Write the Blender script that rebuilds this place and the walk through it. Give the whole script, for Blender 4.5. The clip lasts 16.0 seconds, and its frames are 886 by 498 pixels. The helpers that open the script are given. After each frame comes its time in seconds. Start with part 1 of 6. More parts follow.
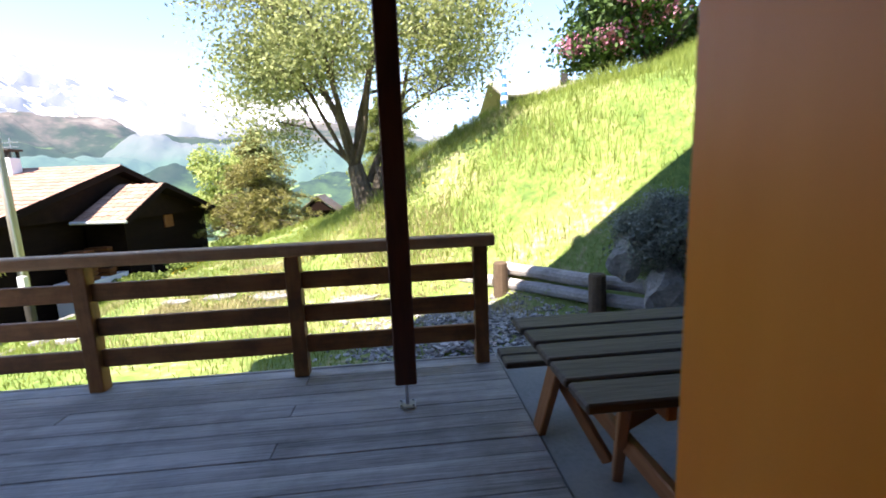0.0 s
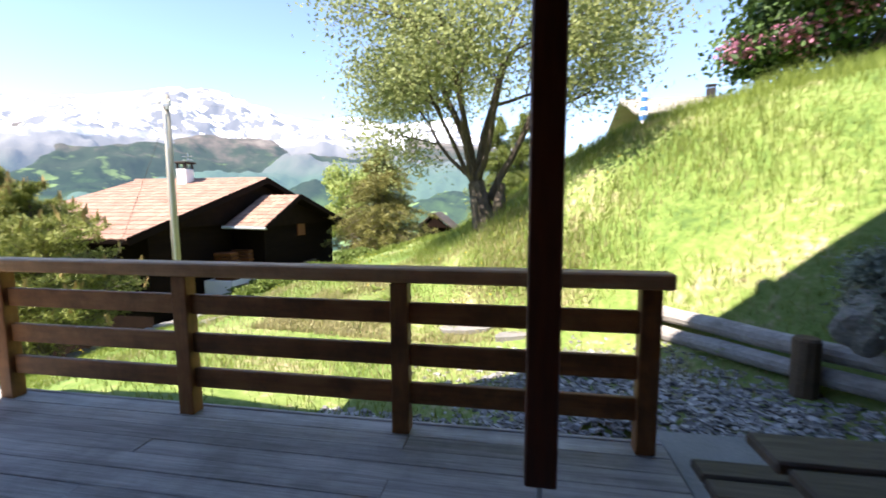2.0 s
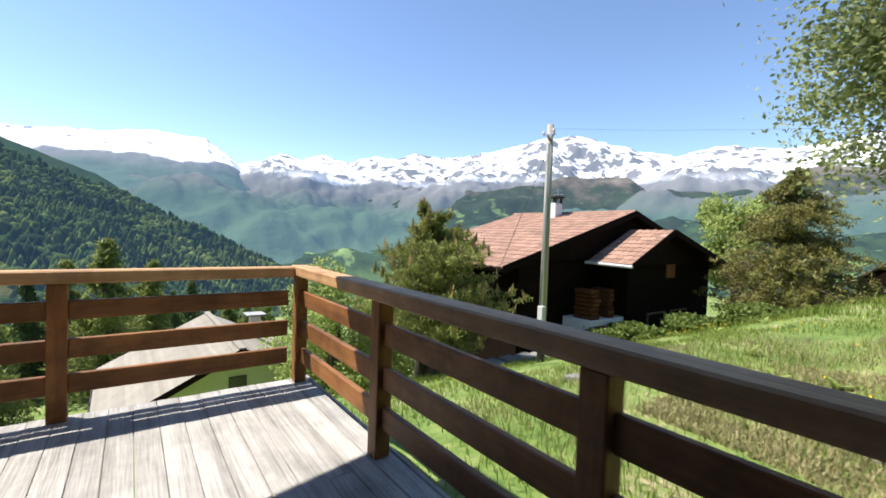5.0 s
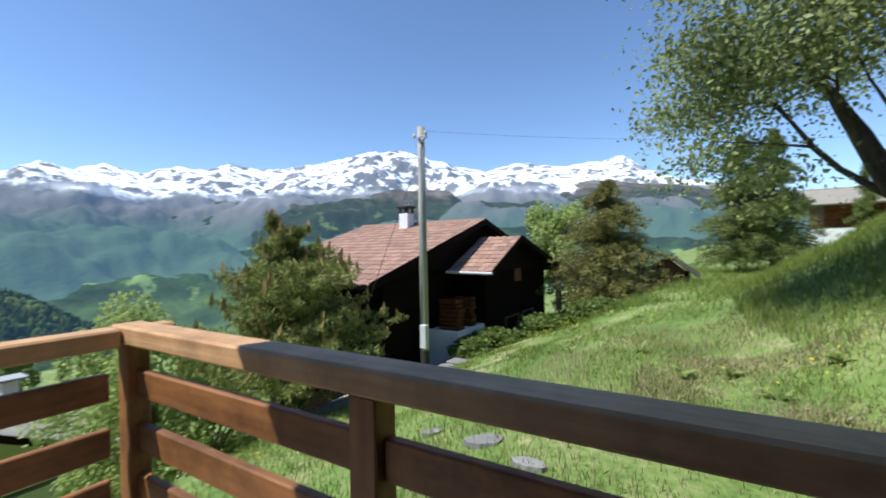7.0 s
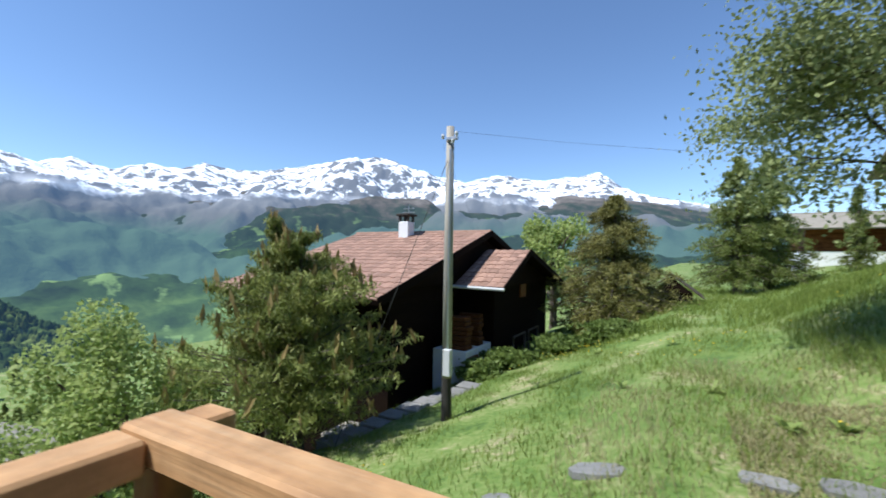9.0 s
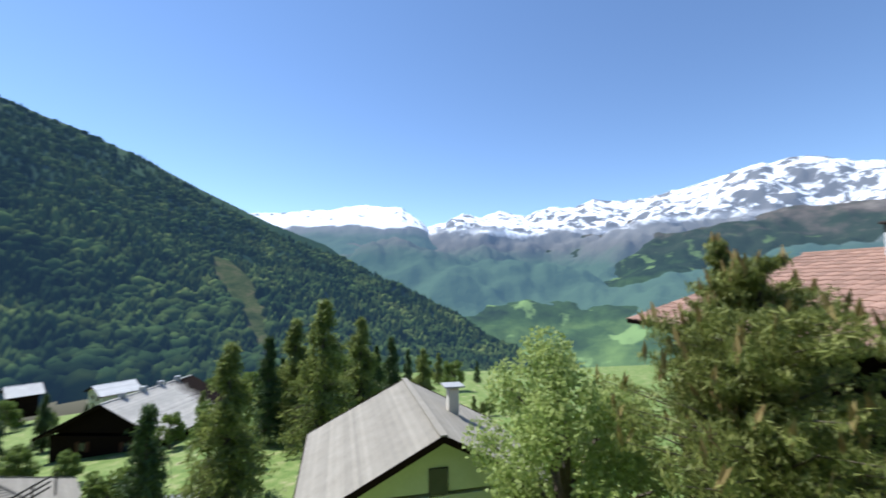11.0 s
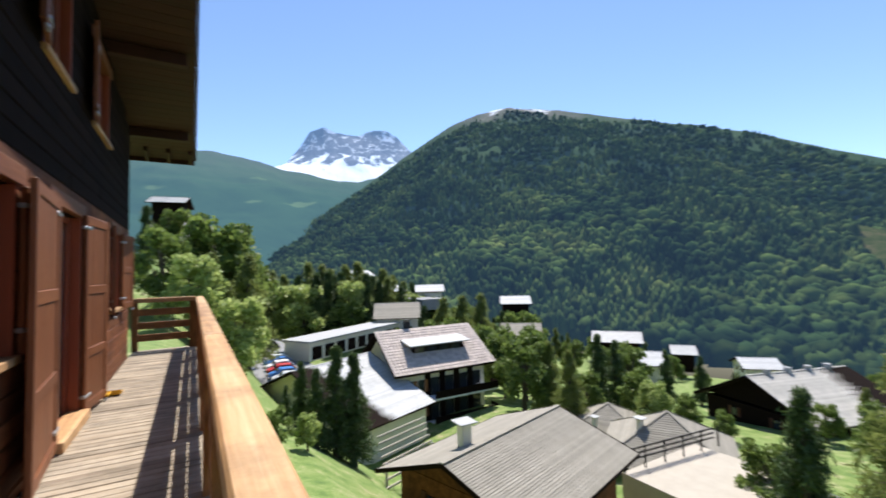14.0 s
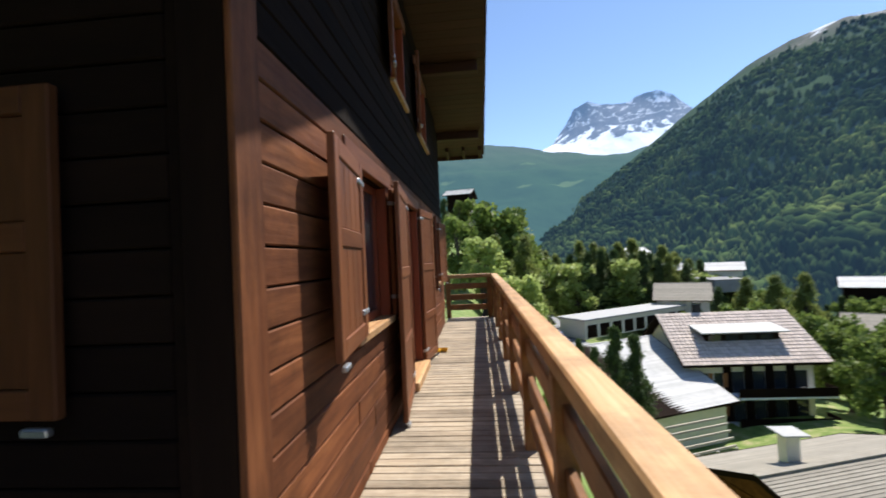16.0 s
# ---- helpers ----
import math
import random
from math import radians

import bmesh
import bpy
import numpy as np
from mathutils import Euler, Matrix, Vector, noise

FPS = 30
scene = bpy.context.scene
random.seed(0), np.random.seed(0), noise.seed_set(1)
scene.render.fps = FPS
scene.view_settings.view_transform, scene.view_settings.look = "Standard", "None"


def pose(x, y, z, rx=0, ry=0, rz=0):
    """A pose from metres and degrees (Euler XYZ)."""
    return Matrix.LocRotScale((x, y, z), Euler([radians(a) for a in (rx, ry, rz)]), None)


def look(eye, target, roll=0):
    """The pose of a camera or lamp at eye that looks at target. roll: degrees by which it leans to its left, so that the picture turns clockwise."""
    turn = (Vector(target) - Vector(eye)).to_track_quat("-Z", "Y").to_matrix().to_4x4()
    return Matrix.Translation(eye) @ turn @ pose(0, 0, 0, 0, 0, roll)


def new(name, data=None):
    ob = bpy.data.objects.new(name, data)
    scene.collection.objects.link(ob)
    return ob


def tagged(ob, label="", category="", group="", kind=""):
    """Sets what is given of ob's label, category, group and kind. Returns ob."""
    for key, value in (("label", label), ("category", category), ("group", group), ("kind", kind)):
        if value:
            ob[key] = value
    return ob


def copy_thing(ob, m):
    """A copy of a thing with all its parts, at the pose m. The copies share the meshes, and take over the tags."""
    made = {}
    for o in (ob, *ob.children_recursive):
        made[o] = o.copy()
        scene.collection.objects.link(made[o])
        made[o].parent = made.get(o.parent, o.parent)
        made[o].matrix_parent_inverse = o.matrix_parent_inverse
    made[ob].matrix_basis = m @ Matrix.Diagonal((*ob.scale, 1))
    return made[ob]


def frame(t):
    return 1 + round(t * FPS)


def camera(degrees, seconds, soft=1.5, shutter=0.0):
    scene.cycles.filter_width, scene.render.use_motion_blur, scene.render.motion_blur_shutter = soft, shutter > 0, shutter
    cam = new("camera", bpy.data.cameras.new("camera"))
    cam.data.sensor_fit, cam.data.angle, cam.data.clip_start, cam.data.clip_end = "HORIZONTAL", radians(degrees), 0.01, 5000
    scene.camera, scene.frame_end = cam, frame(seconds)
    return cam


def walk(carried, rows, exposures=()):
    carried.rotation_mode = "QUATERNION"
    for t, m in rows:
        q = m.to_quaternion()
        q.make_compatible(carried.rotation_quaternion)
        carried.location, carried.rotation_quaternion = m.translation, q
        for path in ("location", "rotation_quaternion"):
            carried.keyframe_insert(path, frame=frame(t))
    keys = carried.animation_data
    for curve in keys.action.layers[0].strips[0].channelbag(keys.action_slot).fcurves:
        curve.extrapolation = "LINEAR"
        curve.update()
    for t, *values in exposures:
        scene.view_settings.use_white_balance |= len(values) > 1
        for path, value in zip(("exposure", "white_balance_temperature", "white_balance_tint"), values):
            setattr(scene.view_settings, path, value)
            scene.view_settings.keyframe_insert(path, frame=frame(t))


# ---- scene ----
cam = camera(91.7, 16.0, 1.7, 0.5)
PATH = [
    (0, (5.416, -3.265, 1.478), (5.584, -1.297, 1.162), -2.4),
    (0.5, (5.345, -3.186, 1.427), (5.445, -1.216, 1.1), -1.7),
    (1, (5.353, -2.931, 1.407), (5.34, -0.95, 1.134), -0.0),
    (1.5, (5.331, -2.726, 1.416), (5.15, -0.757, 1.118), -0.0),
    (2, (5.249, -2.472, 1.435), (4.909, -0.512, 1.224), -0.2),
    (2.5, (5.115, -2.245, 1.397), (4.446, -0.377, 1.141), -0.3),
    (3, (4.953, -1.969, 1.36), (3.797, -0.347, 1.187), 2.8),
    (3.5, (4.77, -1.759, 1.352), (3.429, -0.286, 1.179), 2.7),
    (4, (4.522, -1.545, 1.354), (3.037, -0.211, 1.237), 0.6),
    (4.2, (4.409, -1.452, 1.367), (2.787, -0.285, 1.297), 2.1),
    (6.3, (2.868, -1.052, 1.38), (1.344, 0.243, 1.376), 0.5),
    (6.5, (2.749, -1.036, 1.391), (1.36, 0.403, 1.372), 0.4),
    (7, (2.412, -0.961, 1.398), (1.358, 0.738, 1.396), -1.1),
    (7.5, (2.066, -0.881, 1.439), (1.23, 0.935, 1.423), -1.0),
    (8, (1.78, -0.838, 1.463), (1.116, 1.048, 1.445), -2.7),
    (8.5, (1.439, -0.69, 1.466), (0.695, 1.167, 1.484), -2.0),
    (9, (1.138, -0.603, 1.496), (0.172, 1.148, 1.536), 0.9),
    (9.5, (0.837, -0.619, 1.508), (-0.249, 1.06, 1.539), -2.5),
    (10, (0.496, -0.587, 1.548), (-0.963, 0.78, 1.616), -1.6),
    (10.2, (0.354, -0.627, 1.547), (-1.286, 0.513, 1.657), -1.2),
    (12.5, (0.065, -0.82, 1.553), (-1.849, -1.394, 1.639), -0.6),
    (13, (0.064, -0.868, 1.554), (-1.593, -1.982, 1.664), -0.3),
    (13.5, (0.065, -0.944, 1.487), (-1.268, -2.432, 1.586), -1.0),
    (14, (0.063, -1.024, 1.476), (-0.943, -2.75, 1.573), -1.4),
    (14.5, (0.103, -1.06, 1.476), (-0.653, -2.908, 1.582), -1.1),
    (15, (0.16, -1.13, 1.466), (-0.277, -3.08, 1.536), -0.9),
    (15.5, (0.207, -1.094, 1.464), (0.113, -3.091, 1.516), -0.8),
    (16, (0.284, -1.118, 1.463), (0.446, -3.111, 1.506), -2.7),
]
walk(cam, [(t, look(eye, target, roll)) for t, eye, target, roll in PATH],
     [(0, 2.14, 6700, 20), (0.6, 1.99, 6700, 20), (1.5, 1.79, 6700, 18), (2.5, 1.74, 6700, 17), (4.2, 1.34, 6700, 14), (6.3, 0.54, 5850, 9), (10.2, 0.50, 5750, 9), (12.3, 0.69, 6000, 12), (14.5, 0.74, 6300, 12), (16, 0.69, 6400, 11)])

# ---------- light ----------
world = bpy.data.worlds.new("world")
scene.world = world
world.use_nodes = True
wn = world.node_tree.nodes
sky = wn.new("ShaderNodeTexSky")
sky.sky_type = 'NISHITA'
sky.sun_disc = False
sky.sun_elevation = radians(57.4)
sky.sun_rotation = radians(218.7)
sky.altitude = 1500
sky.air_density = 1.0
sky.dust_density = 0.05
sky.ozone_density = 1.9
wn["Background"].inputs[1].default_value = 0.125
world.node_tree.links.new(sky.outputs[0], wn["Background"].inputs[0])
SUN_WAY = Vector((0.40, 0.50, -1.0)).normalized()
sun_data = bpy.data.lights.new("sun", 'SUN')
sun_data.energy = 5.0
sun_data.angle = radians(0.5)
sun_data.color = (1.0, 0.94, 0.84)
sun_lamp = new("sun", sun_data)
sun_lamp.matrix_world = SUN_WAY.to_track_quat("-Z", "Y").to_matrix().to_4x4()


# ---------- materials ----------
def material(name, colours, scale=4.0, rough=0.7, bump=0.2, stretch=(1, 1, 1), fine=8.0, metal=0.0,
             vary=0.0, stain=None, island=False, haze_glow=None, bump_dist=0.01, spread=0.25, spec=0.35, world_space=False):
    """Two scales of noise through a ramp, with relief and a small change from object to object."""
    m = bpy.data.materials.new(name)
    m.use_nodes = True
    nt = m.node_tree
    n, link = nt.nodes, nt.links.new
    bsdf = n["Principled BSDF"]
    bsdf.inputs["Roughness"].default_value = rough
    bsdf.inputs["Metallic"].default_value = metal
    bsdf.inputs["Specular IOR Level"].default_value = spec
    tc = n.new("ShaderNodeTexCoord")
    mp = n.new("ShaderNodeMapping")
    mp.inputs["Scale"].default_value = stretch
    if world_space:
        geo = n.new("ShaderNodeNewGeometry")
        link(geo.outputs["Position"], mp.inputs[0])
    else:
        link(tc.outputs["Object"], mp.inputs[0])
        if vary:
            info = n.new("ShaderNodeObjectInfo")
            off = n.new("ShaderNodeVectorMath")
            off.operation = 'SCALE'
            off.inputs[0].default_value = (37.0, 21.0, 13.0)
            link(info.outputs["Random"], off.inputs[3])
            link(off.outputs[0], mp.inputs[1])
    big = n.new("ShaderNodeTexNoise")
    big.inputs["Scale"].default_value = scale
    big.inputs["Detail"].default_value = 6
    big.inputs["Roughness"].default_value = 0.62
    small = n.new("ShaderNodeTexNoise")
    small.inputs["Scale"].default_value = scale * fine
    small.inputs["Detail"].default_value = 4
    link(mp.outputs[0], big.inputs[0])
    link(mp.outputs[0], small.inputs[0])
    mix = n.new("ShaderNodeMath")
    mix.operation = 'MULTIPLY_ADD'
    mix.inputs[1].default_value = 0.35
    link(small.outputs[0], mix.inputs[0])
    sub = n.new("ShaderNodeMath")
    sub.operation = 'MULTIPLY'
    sub.inputs[1].default_value = 0.65
    link(big.outputs[0], sub.inputs[0])
    link(sub.outputs[0], mix.inputs[2])
    ramp = n.new("ShaderNodeValToRGB")
    k = len(colours)
    el = ramp.color_ramp.elements
    while len(el) < k:
        el.new(0.5)
    for i, c in enumerate(colours):
        el[i].position = 0.5 + spread * (2 * i / max(1, k - 1) - 1) if k > 1 else 0.5
        el[i].color = (*c, 1)
    link(mix.outputs[0], ramp.inputs[0])
    col = ramp.outputs[0]
    if vary:
        src = n.new("ShaderNodeNewGeometry").outputs["Random Per Island"] if island else n.new("ShaderNodeObjectInfo").outputs["Random"]
        mr = n.new("ShaderNodeMapRange")
        mr.inputs[3].default_value = 1 - vary
        mr.inputs[4].default_value = 1 + vary
        link(src, mr.inputs[0])
        hsv = n.new("ShaderNodeHueSaturation")
        link(mr.outputs[0], hsv.inputs["Value"])
        link(col, hsv.inputs["Color"])
        col = hsv.outputs[0]
    if stain:
        pos = n.new("ShaderNodeNewGeometry")
        blot = n.new("ShaderNodeTexNoise")
        blot.inputs["Scale"].default_value = stain[0]
        blot.inputs["Detail"].default_value = 7
        blot.inputs["Roughness"].default_value = 0.7
        link(pos.outputs["Position"], blot.inputs[0])
        lim = n.new("ShaderNodeMapRange")
        lim.inputs[1].default_value, lim.inputs[2].default_value = 0.36, 0.56
        lim.inputs[3].default_value, lim.inputs[4].default_value = stain[1], 1.05
        link(blot.outputs[0], lim.inputs[0])
        dim = n.new("ShaderNodeHueSaturation")
        link(lim.outputs[0], dim.inputs["Value"])
        link(col, dim.inputs["Color"])
        col = dim.outputs[0]
    link(col, bsdf.inputs["Base Color"])
    if bump:
        bn = n.new("ShaderNodeBump")
        bn.inputs["Strength"].default_value = bump
        bn.inputs["Distance"].default_value = bump_dist
        link(small.outputs[0], bn.inputs["Height"])
        link(bn.outputs[0], bsdf.inputs["Normal"])
    # emission here is painted distance haze
    if haze_glow:
        bsdf.inputs["Emission Color"].default_value = (*haze_glow[:3], 1)
        bsdf.inputs["Emission Strength"].default_value = haze_glow[3]
    return m


GRAIN = (0.12, 1.0, 1.0)
M_DECK = material("weathered_deck", [(0.19, 0.18, 0.165), (0.34, 0.325, 0.30), (0.46, 0.44, 0.41)], 10, 0.75, 0.7, (0.05, 1, 1), 7, vary=0.12, stain=(1.3, 0.68), spread=0.17)
M_BALC = material("weathered_balcony", [(0.17, 0.12, 0.08), (0.31, 0.25, 0.18), (0.42, 0.36, 0.28)], 7, 0.75, 0.5, GRAIN, 7, vary=0.22, stain=(2.5, 0.7))
M_RAIL = material("stained_rail_wood", [(0.12, 0.045, 0.014), (0.24, 0.10, 0.03), (0.35, 0.165, 0.053)], 6, 0.55, 0.3, GRAIN, 6, vary=0.12, stain=(3.0, 0.6))
M_CAP = material("worn_cap_wood", [(0.29, 0.14, 0.055), (0.46, 0.265, 0.12), (0.58, 0.40, 0.225)], 5, 0.6, 0.45, (0.06, 1, 1), 6, vary=0.08, stain=(3.0, 0.7), spread=0.2)
M_COL = material("dark_post_wood", [(0.045, 0.014, 0.007), (0.085, 0.026, 0.012), (0.12, 0.04, 0.018)], 6, 0.6, 0.3, GRAIN, 6, vary=0.1)
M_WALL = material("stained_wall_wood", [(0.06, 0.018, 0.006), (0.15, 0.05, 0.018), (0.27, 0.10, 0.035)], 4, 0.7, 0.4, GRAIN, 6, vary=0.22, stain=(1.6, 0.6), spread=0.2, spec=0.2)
# Pushed near black so the colour carries the north wall's shade; shared elsewhere.
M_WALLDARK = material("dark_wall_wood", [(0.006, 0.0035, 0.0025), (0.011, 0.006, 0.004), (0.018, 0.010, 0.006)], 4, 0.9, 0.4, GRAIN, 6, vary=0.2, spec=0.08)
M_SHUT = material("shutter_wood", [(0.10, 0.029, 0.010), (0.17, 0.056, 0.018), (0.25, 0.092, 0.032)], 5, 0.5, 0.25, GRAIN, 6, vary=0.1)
# Shutter wood darkened to paint in the north wall's shade; firewood reuses it.
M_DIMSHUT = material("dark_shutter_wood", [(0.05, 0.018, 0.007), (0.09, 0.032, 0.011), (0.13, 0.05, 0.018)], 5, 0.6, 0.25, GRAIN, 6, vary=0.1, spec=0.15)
M_JAMB = material("orange_pine", [(0.62, 0.20, 0.012), (0.72, 0.255, 0.018), (0.78, 0.30, 0.03)], 2.2, 0.4, 0.12, (0.15, 1, 1), 5)
M_REDWOOD = material("red_stained_frame", [(0.20, 0.045, 0.018), (0.28, 0.065, 0.025)], 5, 0.45, 0.2, GRAIN, 5)
M_TABLE = material("table_wood", [(0.03, 0.023, 0.018), (0.07, 0.054, 0.04), (0.13, 0.10, 0.075)], 7, 0.6, 0.4, GRAIN, 6, vary=0.15)
M_LEG = material("table_leg_wood", [(0.17, 0.06, 0.02), (0.28, 0.11, 0.035), (0.36, 0.16, 0.06)], 7, 0.55, 0.3, GRAIN, 6, vary=0.15)
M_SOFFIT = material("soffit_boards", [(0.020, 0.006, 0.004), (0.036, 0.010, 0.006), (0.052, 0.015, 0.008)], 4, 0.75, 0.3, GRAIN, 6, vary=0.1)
M_STEEL = material("galvanised_steel", [(0.42, 0.44, 0.46), (0.6, 0.62, 0.64)], 20, 0.4, 0.1, metal=0.9)
M_CONC = material("concrete", [(0.15, 0.16, 0.155), (0.23, 0.24, 0.235), (0.29, 0.295, 0.28)], 2.5, 0.85, 0.4, fine=14)
M_WHITE = material("white_plaster", [(0.66, 0.67, 0.68), (0.78, 0.79, 0.79)], 3, 0.85, 0.25, fine=20)
M_CREAM = material("cream_plaster", [(0.60, 0.56, 0.46), (0.72, 0.68, 0.58)], 2, 0.85, 0.2)
M_GREENWALL = material("pale_green_plaster", [(0.50, 0.55, 0.36), (0.60, 0.64, 0.44)], 2, 0.85, 0.2)
M_COPING = material("terracotta", [(0.30, 0.10, 0.05), (0.42, 0.16, 0.08)], 8, 0.8, 0.3, vary=0.15)
M_LOG = material("grey_log", [(0.16, 0.15, 0.135), (0.33, 0.31, 0.29), (0.50, 0.48, 0.45)], 6, 0.8, 0.6, (0.15, 1, 1), 6, vary=0.1)
M_STUMP = material("dark_log", [(0.06, 0.04, 0.025), (0.13, 0.09, 0.055)], 8, 0.85, 0.6, (0.2, 1, 1), 6)
M_ROCK = material("boulder_rock", [(0.09, 0.09, 0.085), (0.25, 0.245, 0.23), (0.46, 0.44, 0.40)], 3, 0.85, 0.8, fine=9, bump_dist=0.03)
M_SLAB = material("slate_slab", [(0.12, 0.12, 0.115), (0.20, 0.195, 0.185), (0.28, 0.27, 0.25)], 3, 0.8, 0.5, fine=9, vary=0.15)
M_GRAVEL = material("slate_chips", [(0.10, 0.10, 0.105), (0.26, 0.26, 0.26), (0.50, 0.50, 0.48)], 6, 0.75, 0.3, fine=4, vary=0.55, island=True)
M_BARK = material("bark", [(0.035, 0.028, 0.02), (0.10, 0.08, 0.06), (0.20, 0.17, 0.13)], 7, 0.9, 1.0, (1, 1, 0.25), 5, bump_dist=0.03)
M_POLE = material("pole_wood", [(0.22, 0.20, 0.17), (0.36, 0.33, 0.28), (0.46, 0.43, 0.38)], 6, 0.8, 0.4, (1, 1, 0.08), 6)
M_TAR = material("tarred_wood", [(0.02, 0.018, 0.016), (0.045, 0.04, 0.035)], 6, 0.8, 0.3)
M_GREYBOX = material("grey_box", [(0.45, 0.46, 0.46), (0.52, 0.53, 0.53)], 6, 0.5, 0.05)
M_WIRE = material("black_wire", [(0.03, 0.03, 0.03), (0.05, 0.05, 0.05)], 6, 0.6, 0)
M_TILE = material("brown_roof_tile", [(0.21, 0.12, 0.085), (0.30, 0.18, 0.13), (0.37, 0.24, 0.18)], 4, 0.8, 0.3, fine=6, vary=0.22)
M_TILES = material("brown_roof_tiles_joined", [(0.21, 0.12, 0.085), (0.30, 0.18, 0.13), (0.37, 0.24, 0.18)], 4, 0.8, 0.3, fine=6, vary=0.22, island=True)
M_GREYROOF = material("grey_roof_tiles", [(0.20, 0.18, 0.145), (0.255, 0.232, 0.19), (0.30, 0.275, 0.23)], 1.5, 0.85, 0.3, fine=10, vary=0.12, island=True)
M_PINKROOF = material("pinkish_roof_tiles", [(0.42, 0.35, 0.31), (0.54, 0.46, 0.41)], 1.5, 0.85, 0.3, fine=10, vary=0.15, island=True)
M_PALEROOF = material("pale_sheet_roof", [(0.30, 0.30, 0.30), (0.42, 0.42, 0.41)], 1.2, 0.6, 0.15, vary=0.1)
M_WARMSHINGLE = material("warm_pale_shingles", [(0.34, 0.32, 0.29), (0.44, 0.415, 0.37), (0.52, 0.49, 0.44)], 1.2, 0.8, 0.2, fine=12, vary=0.12, island=True)
M_SHINGLE = material("pale_shingles", [(0.36, 0.36, 0.36), (0.46, 0.46, 0.455), (0.54, 0.54, 0.53)], 1.2, 0.7, 0.2, fine=12, vary=0.12, island=True)
M_GLASS = material("dark_window_glass", [(0.02, 0.025, 0.03), (0.03, 0.035, 0.04)], 2, 0.06, 0, spec=0.6)
M_ASPHALT = material("asphalt", [(0.16, 0.16, 0.165), (0.22, 0.22, 0.225), (0.27, 0.27, 0.27)], 0.6, 0.85, 0.4, fine=30)
M_PAVE = material("pale_paving", [(0.34, 0.30, 0.24), (0.45, 0.40, 0.33)], 1.2, 0.8, 0.2, fine=14)
M_YELLOW = material("yellow_plastic", [(0.75, 0.40, 0.02), (0.80, 0.45, 0.03)], 8, 0.4, 0.05)
M_CARS = [material("car_paint_" + nm, [c, tuple(min(1, q * 1.1) for q in c)], 3, 0.25, 0, spec=0.5) for nm, c in
          (("red", (0.45, 0.03, 0.02)), ("blue", (0.05, 0.16, 0.42)), ("white", (0.75, 0.76, 0.77)), ("black", (0.03, 0.03, 0.035)), ("silver", (0.5, 0.51, 0.53)))]
M_RUBBER = material("rubber", [(0.02, 0.02, 0.02), (0.03, 0.03, 0.03)], 9, 0.85, 0.1)


def leafy(name, dark, light, thin=0.35):
    """Leaves: colour changes from leaf to leaf, and light passes through."""
    m = bpy.data.materials.new(name)
    m.use_nodes = True
    nt = m.node_tree
    n, link = nt.nodes, nt.links.new
    bsdf = n["Principled BSDF"]
    geo = n.new("ShaderNodeNewGeometry")
    ramp = n.new("ShaderNodeValToRGB")
    ramp.color_ramp.elements[0].color = (*dark, 1)
    ramp.color_ramp.elements[1].color = (*light, 1)
    noi = n.new("ShaderNodeTexNoise")
    noi.inputs["Scale"].default_value = 1.3
    link(geo.outputs["Position"], noi.inputs[0])
    add = n.new("ShaderNodeMath")
    add.operation = 'MULTIPLY_ADD'
    add.inputs[1].default_value = 0.7
    link(geo.outputs["Random Per Island"], add.inputs[0])
    half = n.new("ShaderNodeMath")
    half.operation = 'MULTIPLY_ADD'
    half.inputs[1].default_value = 0.8
    half.inputs[2].default_value = -0.25
    link(noi.outputs[0], half.inputs[0])
    link(half.outputs[0], add.inputs[2])
    link(add.outputs[0], ramp.inputs[0])
    link(ramp.outputs[0], bsdf.inputs["Base Color"])
    bsdf.inputs["Roughness"].default_value = 0.55
    bsdf.inputs["Specular IOR Level"].default_value = 0.25
    tr = n.new("ShaderNodeBsdfTranslucent")
    link(ramp.outputs[0], tr.inputs[0])
    mx = n.new("ShaderNodeMixShader")
    mx.inputs[0].default_value = thin
    link(bsdf.outputs[0], mx.inputs[1])
    link(tr.outputs[0], mx.inputs[2])
    link(mx.outputs[0], n["Material Output"].inputs[0])
    return m


M_WILLOW = leafy("willow_leaf", (0.16, 0.20, 0.065), (0.46, 0.50, 0.22), 0.5)
M_PINE = leafy("pine_needles", (0.085, 0.115, 0.026), (0.36, 0.38, 0.11), 0.35)
M_CANDLE = leafy("pine_candles", (0.22, 0.15, 0.06), (0.32, 0.26, 0.10), 0.15)
M_SPRUCE = leafy("spruce_needles", (0.085, 0.09, 0.022), (0.30, 0.275, 0.08), 0.25)
M_DSPRUCE = leafy("dark_spruce_needles", (0.028, 0.055, 0.018), (0.11, 0.16, 0.05), 0.25)
M_LARCH = leafy("larch_needles", (0.10, 0.135, 0.03), (0.29, 0.33, 0.095), 0.5)
M_LIGHTLEAF = leafy("light_green_leaf", (0.22, 0.30, 0.07), (0.48, 0.54, 0.20), 0.5)
M_MIDLEAF = leafy("green_leaf", (0.07, 0.115, 0.022), (0.23, 0.30, 0.075), 0.45)
M_LILACLEAF = leafy("shrub_leaf", (0.02, 0.045, 0.012), (0.10, 0.17, 0.04), 0.25)
M_PINK = leafy("pink_blossom", (0.42, 0.12, 0.22), (0.75, 0.36, 0.48), 0.3)
M_SILVER = leafy("silver_leaf", (0.12, 0.15, 0.12), (0.32, 0.36, 0.31), 0.2)
M_GRASS = leafy("grass_blade", (0.10, 0.15, 0.022), (0.29, 0.35, 0.08), 0.4)
M_DRYGRASS = leafy("dry_grass", (0.22, 0.20, 0.09), (0.46, 0.42, 0.22), 0.3)
